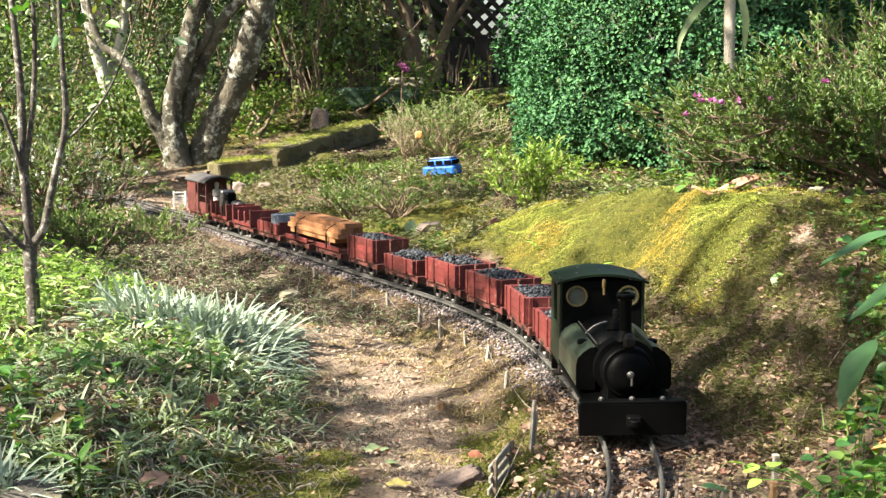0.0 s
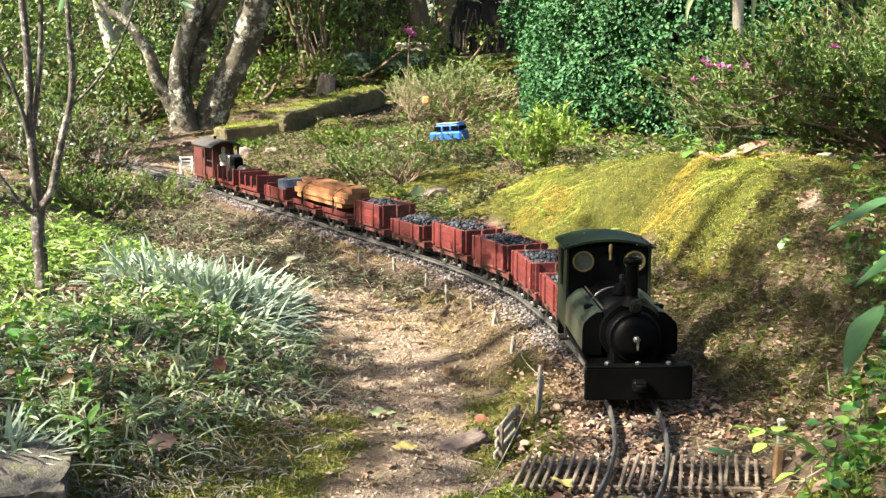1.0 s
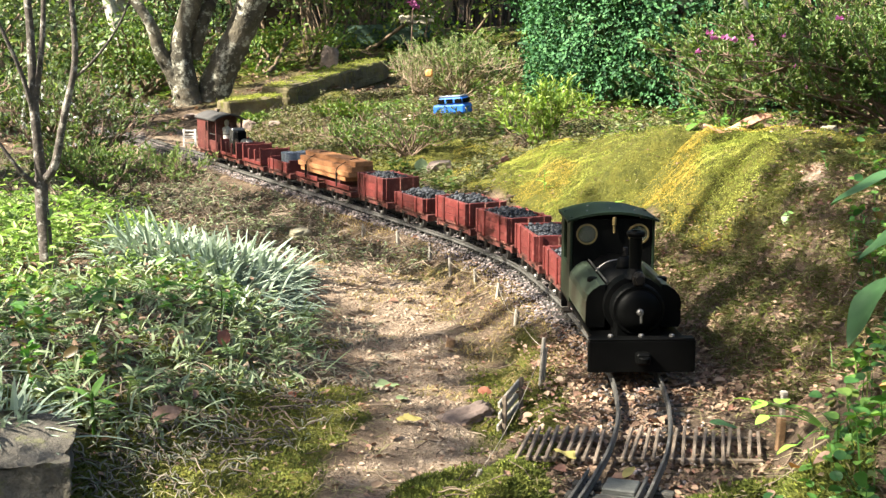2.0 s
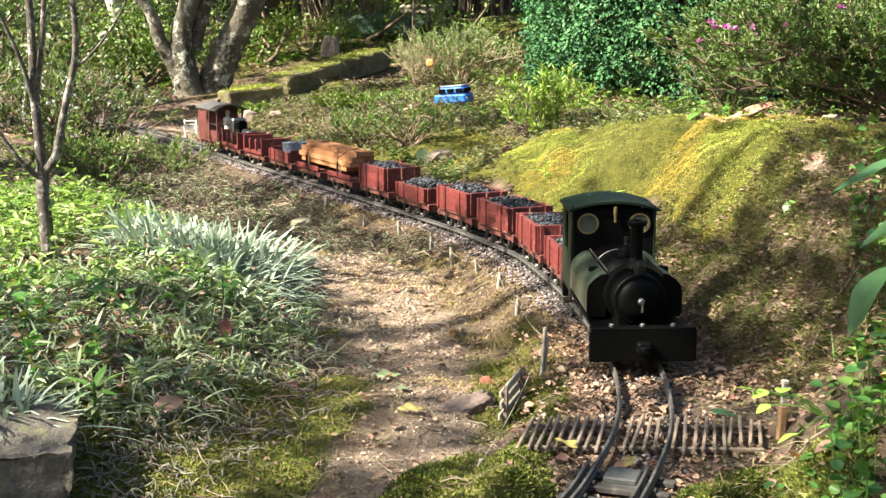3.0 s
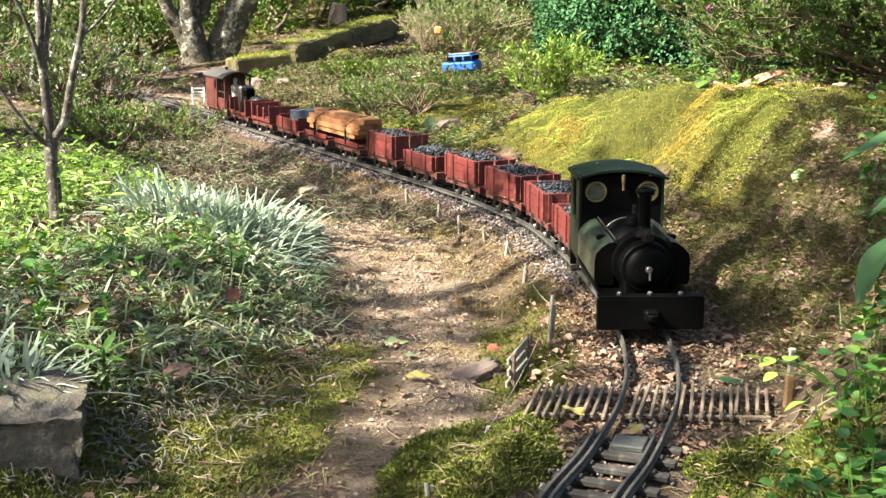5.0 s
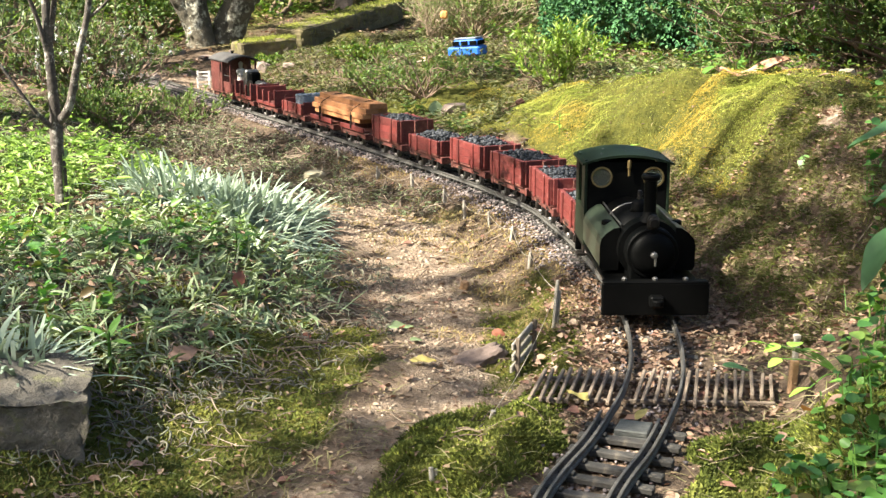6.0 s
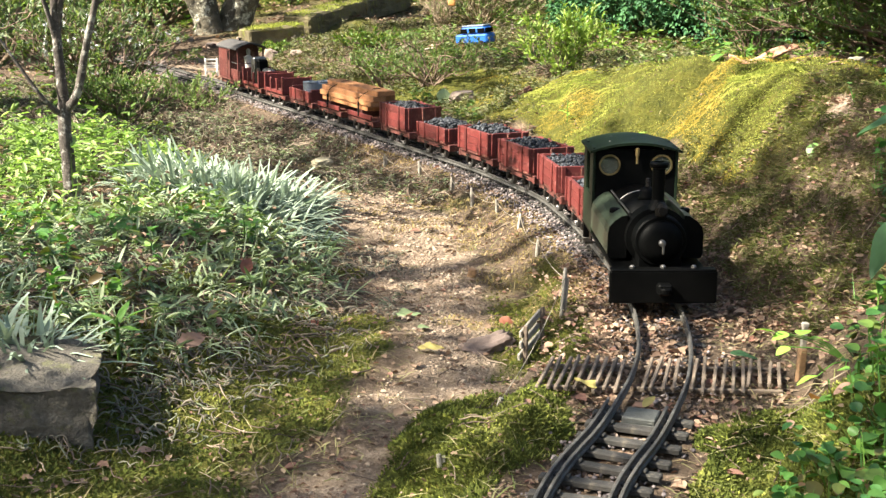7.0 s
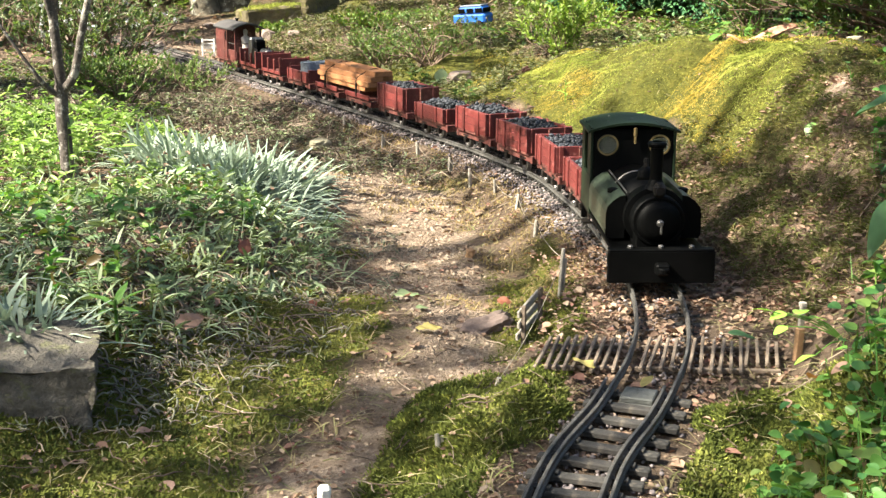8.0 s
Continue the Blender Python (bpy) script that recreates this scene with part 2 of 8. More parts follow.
L_YELLOW = leafy("yellow_leaf", [(0.26, 0.215, 0.06), (0.34, 0.285, 0.10)], 0.7, 0.25, (1, 1, 0.6))
L_ORANGE = leafy("orange_leaf", [(0.36, 0.155, 0.05), (0.45, 0.23, 0.09)], 0.7, 0.25, (1, 0.9, 0.6))
L_REDDRY = leafy("red_brown_leaf", [(0.14, 0.045, 0.025), (0.21, 0.075, 0.04)], 0.6, 0.2, (1, 0.8, 0.6))
L_PINKDRY = leafy("pinkish_dry_leaf", [(0.16, 0.095, 0.07), (0.23, 0.145, 0.105)], 0.7, 0.15, (1, 0.9, 0.8))
L_PALE = leafy("pale_green_leaf", [(0.15, 0.205, 0.09), (0.22, 0.275, 0.14)], 0.65, 0.2)


def stones(name, colours, rough=0.9):
    m, nt, p = material(name)
    geo = nt.nodes.new("ShaderNodeNewGeometry")
    col = ramp_of(nt, geo.outputs["Random Per Island"], [(i / (len(colours) - 1), c) for i, c in enumerate(colours)])
    n = noise_tex(nt, 160, 4, 0.7, "World")
    col = mixed(nt, 0.5, col, ramp_of(nt, n.outputs[0], [(0.3, (0.25, 0.25, 0.25)), (0.7, (0.8, 0.8, 0.8))]), "OVERLAY")
    nt.links.new(col, p.inputs["Base Color"])
    p.inputs["Roughness"].default_value = rough
    p.inputs["Specular IOR Level"].default_value = 0.22
    nt.links.new(bump(nt, n.outputs[0], 0.5, 0.002), p.inputs["Normal"])
    return m


M_BALLAST = stones("ballast", [(0.045, 0.038, 0.039), (0.11, 0.094, 0.094), (0.23, 0.196, 0.19), (0.14, 0.104, 0.092)])
M_PEBBLE = stones("path_pebble", [(0.12, 0.086, 0.064), (0.20, 0.15, 0.11), (0.27, 0.212, 0.16), (0.15, 0.108, 0.08)])
M_CRUMB = stones("earth_crumb", [(0.17, 0.128, 0.09), (0.25, 0.193, 0.14), (0.34, 0.27, 0.20)])
M_LUMP = stones("coal_lumps", [(0.005, 0.006, 0.008), (0.013, 0.015, 0.019), (0.028, 0.031, 0.038), (0.055, 0.058, 0.066)], 0.5)


def ground_material():
    """Soil, gravelly path, moss and leaf litter, laid out by the weights kept on the sheet's points."""
    m, nt, p = material("garden_soil")

    def weight(name):
        a = nt.nodes.new("ShaderNodeAttribute")
        a.attribute_name = name
        return a.outputs["Fac"]
    big = noise_tex(nt, 7, 5, 0.6, "World")
    mid = noise_tex(nt, 45, 6, 0.7, "World")
    fine = noise_tex(nt, 260, 5, 0.75, "World")
    litter = ramp_of(nt, mid.outputs[0], [(0.25, (0.055, 0.036, 0.024)), (0.5, (0.12, 0.085, 0.058)), (0.75, (0.24, 0.17, 0.12))])
    dirt = ramp_of(nt, mid.outputs[0], [(0.28, (0.135, 0.096, 0.067)), (0.5, (0.265, 0.196, 0.141)), (0.74, (0.46, 0.365, 0.275))])
    moss = ramp_of(nt, mid.outputs[0], [(0.25, (0.045, 0.05, 0.012)), (0.5, (0.10, 0.10, 0.018)), (0.78, (0.19, 0.165, 0.03))])
    far = ramp_of(nt, big.outputs[0], [(0.3, (0.08, 0.06, 0.035)), (0.7, (0.10, 0.12, 0.03))])
    col = mixed(nt, weight("path"), litter, dirt)
    col = mixed(nt, weight("moss"), col, moss)
    col = mixed(nt, weight("lawn"), col, far)
    col = mixed(nt, 0.7, col, ramp_of(nt, fine.outputs[0], [(0.25, (0.18, 0.18, 0.18)), (0.75, (0.86, 0.86, 0.86))]), "OVERLAY")
    nt.links.new(col, p.inputs["Base Color"])
    p.inputs["Roughness"].default_value = 0.95
    p.inputs["Specular IOR Level"].default_value = 0.2
    relief = mixed(nt, 0.45, fine.outputs[0], mid.outputs[0])
    nt.links.new(bump(nt, relief, 1.0, 0.018), p.inputs["Normal"])
    return m


M_GROUND = ground_material()


def glass_material():
    m, nt, p = material("window_glass")
    p.inputs["Base Color"].default_value = (0.62, 0.66, 0.50, 1)
    p.inputs["Transmission Weight"].default_value = 0.9
    p.inputs["Roughness"].default_value = 0.12
    n = noise_tex(nt, 90, 3)
    nt.links.new(ramp_of(nt, n.outputs[0], [(0.3, (0.01, 0.01, 0.01)), (0.7, (0.06, 0.06, 0.06))]), p.inputs["Roughness"])
    return m


M_GLASS = glass_material()
M_PALM = surface("pale_stem", (0.30, 0.26, 0.20), (0.42, 0.37, 0.30), 25, 0.8, fine=180, bumpy=0.001)
M_TROUGH = surface("mossy_trough", (0.02, 0.045, 0.025), (0.04, 0.075, 0.045), 8, 0.85, fine=80, bumpy=0.004)
M_FRUIT = surface("yellow_fruit", (0.55, 0.45, 0.18), (0.65, 0.55, 0.28), 60, 0.6)
M_FRUIT2 = surface("orange_fruit", (0.50, 0.20, 0.05), (0.6, 0.3, 0.1), 60, 0.6)
M_REDBARK = surface("red_brown_bark", (0.07, 0.025, 0.015), (0.14, 0.06, 0.035), 30, 0.85, fine=200, bumpy=0.002)


# ---------------------------------------------------------------- tools for building
RNG = np.random.default_rng(7)


def mesh_of(name, verts, faces, smooth=False):
    """A mesh from an array of points and one array of faces, all with as many corners (or a list of such arrays)."""
    me = bpy.data.meshes.new(name)
    groups = faces if isinstance(faces, list) else [faces]
    groups = [np.asarray(g, dtype=np.int32) for g in groups if len(g)]
    verts = np.asarray(verts, dtype=np.float32)
    me.vertices.add(len(verts))
    me.vertices.foreach_set("co", verts.ravel())
    loops = np.concatenate([g.ravel() for g in groups])
    sizes = np.concatenate([np.full(len(g), g.shape[1], np.int32) for g in groups])
    me.loops.add(len(loops))
    me.loops.foreach_set("vertex_index", loops)
    me.polygons.add(len(sizes))
    me.polygons.foreach_set("loop_start", np.concatenate([[0], np.cumsum(sizes)[:-1]]).astype(np.int32))
    me.polygons.foreach_set("loop_total", sizes)
    me.update(calc_edges=True)
    if smooth:
        me.polygons.foreach_set("use_smooth", np.ones(len(sizes), bool))
    return me


def thing(name, label, category, group="", at=None, kind=""):
    ob = tagged(new(name), label, category, group, kind)
    ob.empty_display_size = 0.02
    if at is not None:
        ob.matrix_world = at
    return ob


def part(name, shape, mat, parent, label="", at=None, smooth=False):
    """Links a bmesh or a mesh as one mesh object under a thing or a part."""
    if isinstance(shape, bmesh.types.BMesh):
        me = bpy.data.meshes.new(name)
        shape.to_mesh(me)
        shape.free()
        if smooth:
            me.polygons.foreach_set("use_smooth", np.ones(len(me.polygons), bool))
    else:
        me = shape
    if not me.materials:
        me.materials.append(mat)
    ob = new(name, me)
    ob.parent = parent
    if at is not None:
        ob.matrix_basis = at
    return tagged(ob, label)


def whole(name, shape, mat, label, category, group="", kind="", at=None, smooth=False):
    """A thing that is one mesh."""
    ob = part(name, shape, mat, None, "", at, smooth)
    return tagged(ob, label, category, group, kind)


def block(*boxes, soft=0.0012):
    """A bmesh of bevelled blocks; each (x, y, z, size x, size y, size z[, turn about z in degrees])."""
    bm = bmesh.new()
    for x, y, z, sx, sy, sz, *turn in boxes:
        m = pose(x, y, z, 0, 0, turn[0] if turn else 0) @ Matrix.Diagonal((sx, sy, sz, 1))
        made = bmesh.ops.create_cube(bm, size=1, matrix=m)["verts"]
        if soft:
            edges = list({e for v in made for e in v.link_edges})
            bmesh.ops.bevel(bm, geom=edges, offset=min(soft, 0.3 * min(sx, sy, sz)), segments=1, affect="EDGES")
    return bm


def turned(profile, n=20, axis="z", at=(0, 0, 0)):
    """A bmesh turned on a lathe: profile of (radius, height)."""
    bm = bmesh.new()
    rings = []
    for r, h in profile:
        rings.append([bm.verts.new((r * math.cos(2 * math.pi * k / n), r * math.sin(2 * math.pi * k / n), h)) for k in range(n)])
    for a, b in zip(rings, rings[1:]):
        for k in range(n):
            bm.faces.new((a[k], a[(k + 1) % n], b[(k + 1) % n], b[k]))
    bm.faces.new(list(reversed(rings[0])))
    bm.faces.new(rings[-1])
    turn = {"z": Matrix(), "x": pose(0, 0, 0, 0, 90, 0), "y": pose(0, 0, 0, -90, 0, 0)}[axis]
    bm.transform(Matrix.Translation(at) @ turn)
    return bm


def joined(*shapes):
    bm = bmesh.new()
    for s in shapes:
        me = bpy.data.meshes.new("tmp")
        s.to_mesh(me)
        s.free()
        bm.from_mesh(me)
        bpy.data.meshes.remove(me)
    return bm


def extruded(outline, x0, x1, axis="x"):
    """A bmesh prism: an outline of (y, z), or (x, z) along y, pushed from x0 to x1."""
    bm = bmesh.new()
    put = (lambda p, h: (h, p[0], p[1])) if axis == "x" else (lambda p, h: (p[0], h, p[1]))
    a = [bm.verts.new(put(p, x0)) for p in outline]
    b = [bm.verts.new(put(p, x1)) for p in outline]
    n = len(a)
    for k in range(n):
        bm.faces.new((a[k], a[(k + 1) % n], b[(k + 1) % n], b[k]))
    bm.faces.new(list(reversed(a)))
    bm.faces.new(b)
    bmesh.ops.recalc_face_normals(bm, faces=bm.faces)
    return bm


def tube(points, radii, n=8, wobble=0.0):
    """Points and faces of a tapered tube along a line of points."""
    p = np.array(points, float)
    r = np.array(radii, float)
    d = np.gradient(p, axis=0)
    d /= np.linalg.norm(d, axis=1)[:, None] + 1e-9
    ref = np.eye(3)[np.argmin(np.abs(d).max(0))][None]
    u = np.cross(d, ref)
    u /= np.linalg.norm(u, axis=1)[:, None] + 1e-9
    v = np.cross(d, u)
    a = np.arange(n) * 2 * math.pi / n
    rr = r[:, None] * (1 + wobble * RNG.normal(size=(len(p), n)))
    ring = p[:, None] + rr[..., None] * (np.cos(a)[None, :, None] * u[:, None] + np.sin(a)[None, :, None] * v[:, None])
    k = np.arange(len(p) - 1)[:, None] * n
    j = np.arange(n)[None]
    f = np.stack([k + j, k + (j + 1) % n, k + n + (j + 1) % n, k + n + j], -1).reshape(-1, 4)
    return ring.reshape(-1, 3), f


class Heap:
    """Gathers points and faces of many small pieces into one mesh."""

    def __init__(self):
        self.v, self.f, self.n = [], {}, 0

    def add(self, v, f):
        v, f = np.asarray(v, float).reshape(-1, 3), np.asarray(f)
        self.f.setdefault(f.shape[1], []).append(f + self.n)
        self.v.append(v)
        self.n += len(v)

    def mesh(self, name, smooth=False):
        return mesh_of(name, np.concatenate(self.v), [np.concatenate(g) for g in self.f.values()], smooth)


def smooth_line(pts, n):
    p = np.array(pts, float)
    p = np.vstack([2 * p[0] - p[1], p, 2 * p[-1] - p[-2]])
    u = (np.arange(n) / n)[:, None]
    out = [0.5 * (2 * b + (c - a) * u + (2 * a - 5 * b + 4 * c - d) * u * u + (3 * b - a - 3 * c + d) * u ** 3)
           for a, b, c, d in zip(p[:-3], p[1:-2], p[2:-1], p[3:])]
    return np.vstack(out + [p[-2:-1]])


TABLE = np.random.default_rng(3).random((256, 256))


def vnoise(x, y, size, shift=0):
    """Smooth noise from 0 to 1 with bumps of that size, in metres."""
    x, y = np.asarray(x) / size + 17.3 * shift, np.asarray(y) / size + 31.7 * shift
    i, j = np.floor(x).astype(int), np.floor(y).astype(int)
    u, v = x - i, y - j
    u, v = u * u * (3 - 2 * u), v * v * (3 - 2 * v)
    t = lambda a, b: TABLE[a % 256, b % 256]
    return (t(i, j) * (1 - u) + t(i + 1, j) * u) * (1 - v) + (t(i, j + 1) * (1 - u) + t(i + 1, j + 1) * u) * v


def step(a, b, x):
    u = np.clip((np.asarray(x, float) - a) / (b - a), 0, 1)
    return u * u * (3 - 2 * u)


# ---------------------------------------------------------------- the lie of the land
TRACK = [(0.0, 0.30), (0.02, 0.50), (0.068, 0.74), (0.111, 0.857), (0.130, 0.914), (0.148, 0.975), (0.164, 1.052), (0.173, 1.135), (0.1755, 1.235), (0.170, 1.35), (0.156, 1.50),
         (0.139, 1.61), (0.111, 1.752), (0.068, 1.865), (0.022, 1.975), (-0.085, 2.183), (-0.26, 2.513), (-0.435, 2.833), (-0.60, 3.14), (-0.79, 3.46), (-1.07, 3.93), (-1.55, 4.45), (-2.2, 4.85)]
LINE = smooth_line(TRACK, 24)
ARC = np.concatenate([[0], np.cumsum(np.linalg.norm(np.diff(LINE, axis=0), axis=1))])


def on_track(s):
    """Place and direction (away from the near end) at that length along the track."""
    x, y = np.interp(s, ARC, LINE[:, 0]), np.interp(s, ARC, LINE[:, 1])
    dx = np.interp(s + 0.01, ARC, LINE[:, 0]) - np.interp(s - 0.01, ARC, LINE[:, 0])
    dy = np.interp(s + 0.01, ARC, LINE[:, 1]) - np.interp(s - 0.01, ARC, LINE[:, 1])
    k = np.hypot(dx, dy)
    return x, y, dx / k, dy / k


def beside(x, y):
    """Distance from the track's middle line, positive on its bank side."""
    x, y = np.atleast_1d(np.asarray(x, float)), np.atleast_1d(np.asarray(y, float))
    out = np.empty(len(x))
    c, t = LINE[::4], np.gradient(LINE, axis=0)[::4]
    t = t / np.linalg.norm(t, axis=1)[:, None]
    for k in range(0, len(x), 20000):
        d = np.stack([x[k:k + 20000, None] - c[None, :, 0], y[k:k + 20000, None] - c[None, :, 1]], -1)
        i = np.argmin((d ** 2).sum(-1), 1)
        q, tt = d[np.arange(len(i)), i], t[i]
        side = q[:, 0] * tt[:, 1] - q[:, 1] * tt[:, 0]
        out[k:k + 20000] = np.where(side >= 0, 1, -1) * np.hypot(q[:, 0], q[:, 1])
    return out


def gully(x, y):
    """The dip between the two humps of the bank."""
    return np.exp(-((y - 1.985 - 0.30 * (x - 0.3)) / 0.050) ** 2) * (1 - step(0.36, 0.43, x))


def land(x, y, s=None):
    """Height of the ground."""
    x, y = np.atleast_1d(np.asarray(x, float)), np.atleast_1d(np.asarray(y, float))
    s = beside(x, y) if s is None else s
    near = 1 - step(6, 14, np.hypot(x, y))
    bank = np.interp(y, [0.4, 0.9, 1.4, 1.9, 2.15, 2.4, 2.7, 3.2, 5.0], [0.08, 0.11, 0.15, 0.18, 0.175, 0.13, 0.09, 0.09, 0.10])
    wide = np.interp(y, [0.4, 1.2, 1.9, 2.6, 4.0], [0.20, 0.24, 0.26, 0.45, 0.9])
    z = bank * step(0.07, 0.07 + wide, s)
    face = step(0.10, 0.24, s) * (1 - step(0.50, 0.75, s))
    z = z + face * (0.018 * np.exp(-((y - 1.74 - 0.1 * x) / 0.13) ** 2) - 0.072 * gully(x, y) + 0.012 * np.exp(-((y - 2.30) / 0.12) ** 2))
    z = z - 0.028 * step(-0.05, -0.13, s) * (1 - step(3.0, 3.6, y)) * (1 - 0.9 * step(-0.30, -0.52, s))
    z = z + 0.03 * step(-0.34, -0.55, s) * (1 - step(2.4, 3.2, y))
    z = z + 0.21 * step(4.9, 6.8, y + 0.25 * x)
    off = step(0.045, 0.10, np.abs(s))
    lumps = 0.030 * (vnoise(x, y, 0.22, 1) - 0.5) + 0.014 * (vnoise(x, y, 0.08, 2) - 0.5) + 0.006 * (vnoise(x, y, 0.03, 3) - 0.5)
    lumps = lumps + 0.016 * step(0.13, 0.2, s) * (1 - step(0.5, 0.7, s)) * (1 - step(2.8, 3.2, y)) * (vnoise(x - 0.3 * y, x + 0.3 * y, 0.06, 8) - 0.5)
    lumps = lumps + 0.028 * step(0.10, 0.18, s) * (1 - step(0.45, 0.6, s)) * (1 - step(2.5, 2.9, y)) * (vnoise(x, y, 0.12, 15) - 0.5)
    lumps = lumps + step(0.09, 0.15, s) * (1 - step(0.5, 0.7, s)) * (1 - step(1.62, 1.80, y)) * (0.024 * (vnoise(x, y, 0.05, 16) - 0.5) + 0.014 * (vnoise(x, y, 0.021, 17) - 0.5))
    lumps = lumps + 0.012 * step(0.12, 0.2, s) * (1 - step(0.5, 0.7, s)) * step(1.5, 1.7, y) * (1 - step(2.6, 2.9, y)) * (vnoise(x, y, 0.033, 18) - 0.5)
    lumps = lumps + 0.007 * (vnoise(x, y, 0.017, 10) - 0.5) * (s < -0.1)
    lumps = lumps * np.where(s > 0, 1.0, 0.75) + 0.06 * step(4, 7, y) * (vnoise(x, y, 1.1, 4) - 0.3)
    bed = (1 - step(0.10, 0.125, np.abs(x - 0.155))) * (1 - step(0.045, 0.065, np.abs(y - 0.993)))
    z, lumps = z * (1 - bed) + 0.001 * bed, lumps * (1 - 0.75 * bed)
    c = cushions(x, y)
    z = z + np.where(x < 0.11, 0.021, 0.011) * step(0.0, 0.6, c) + 0.014 * step(0.0, 0.3, c) * (vnoise(x, y, 0.022, 14) - 0.5)
    return (z + off * lumps) * near - 0.0135


def ground_at(x, y):
    return float(land(x, y)[0])


def cushions(x, y):
    """The two thick cushions of moss beside the near end of the track."""
    a = 1 - np.hypot((x - 0.012) / 0.075, (y - 0.89) / 0.085)
    b = 1 - np.hypot((x - 0.202) / 0.048, (y - 0.868) / 0.038)
    return np.clip(np.maximum(a, b) + 0.55 * (vnoise(x, y, 0.045, 13) - 0.5), 0, 1)


def near_garden(x, y):
    return (1 - step(0.45, 0.75, np.abs(x) / (np.maximum(y, 0) + 1.2)) * step(1.0, 1.6, np.abs(x))) * (1 - step(6.5, 8.5, y)) * step(-0.4, 0.3, y)


def bare_spot(x, y):
    """A scrape of bare pale earth on the crest of the bank."""
    return step(1.25, 0.7, np.hypot((x - 0.436 - 0.25 * (y - 1.53)) / 0.021, (y - 1.535) / 0.055) + 0.8 * (vnoise(x, y, 0.025, 9) - 0.5))


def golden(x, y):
    """Where the moss of the bank is golden, and brightened as if in full sun."""
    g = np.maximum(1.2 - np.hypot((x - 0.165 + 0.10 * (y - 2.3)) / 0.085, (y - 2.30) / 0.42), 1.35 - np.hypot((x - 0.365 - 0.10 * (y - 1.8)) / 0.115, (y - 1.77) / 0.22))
    # shade of the dip, painted by leaving the bright tufts out
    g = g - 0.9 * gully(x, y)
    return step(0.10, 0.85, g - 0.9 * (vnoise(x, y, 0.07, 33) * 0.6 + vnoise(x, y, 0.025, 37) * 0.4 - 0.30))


def moss_weight(x, y, s):
    blotch = vnoise(x, y, 0.11, 5) * 0.6 + vnoise(x, y, 0.04, 6) * 0.4
    bank = step(0.13, 0.20, s) * (1 - step(0.36, 0.50, s)) * step(1.42, 1.62, y) * (1 - step(2.35, 2.85, y)) * 1.15
    bank = np.maximum(bank, 0.80 * step(0.145, 0.21, s) * (1 - step(0.4, 0.6, s)) * (y < 3.4) * (0.52 + 0.48 * step(1.46, 1.66, y + 0.6 * (s - 0.21))))
    verge = (0.70 - 0.30 * step(1.35, 1.6, y)) * step(-0.05, -0.075, s) * (1 - step(-0.14, -0.20, s)) * (1 - step(2.0, 2.6, y))
    nearby = 1.08 * step(-0.05, -0.08, s) * (1 - step(-0.13, -0.18, s)) * (1 - step(0.85, 1.0, y))
    nearby = np.maximum(nearby, 1.2 * step(0.045, 0.07, s) * (1 - step(0.15, 0.2, s)) * (1 - step(0.88, 0.95, y)))
    rim = np.interp(y, [0.7, 1.0, 1.28, 1.6], [-0.19, -0.222, -0.235, -0.29])
    left = 0.74 * step(0.02, -0.05, s - rim) * (1 - step(1.2, 1.45, y))
    back = 0.62 * step(0.25, 0.6, s) * step(2.6, 3.4, y)
    back = np.maximum(back, 1.1 * step(1.2, 0.7, np.hypot((x - 0.16) / 0.28, (y - 4.75) / 0.6)))
    w = np.maximum.reduce([bank, verge, nearby, left, back])
    for cx, cy, r in ((-0.105, 1.135, 0.035), (-0.125, 1.21, 0.025), (-0.15, 1.47, 0.03)):
        w = np.maximum(w, 1.1 * step(1.3, 0.5, np.hypot(x - cx, y - cy) / r))
    return np.maximum(step(0.38, 0.62, w * (0.35 + blotch)), step(0.05, 0.2, cushions(x, y))) * (1 - bare_spot(x, y)) * near_garden(x, y)


def path_weight(x, y, s):
    edge = (vnoise(x, y, 0.09, 7) - 0.5) * 0.09
    rim = np.interp(y, [0.7, 1.0, 1.28, 1.6], [-0.19, -0.222, -0.235, -0.29])
    return step(-0.10, -0.15, s + edge) * step(-0.05, 0.03, s + edge - rim) * (1 - step(2.05, 2.35, y)) + \
        0.7 * step(3.15, 3.5, y) * (1 - step(4.2, 4.6, y)) * step(-0.14, -0.02, -np.abs(s + 0.05) * 0.4 + edge) + bare_spot(x, y) + 0.9 * step(1.15, 0.75, np.hypot((x + 0.78) / 0.30, (y - 3.55) / 0.25) + 6 * edge)


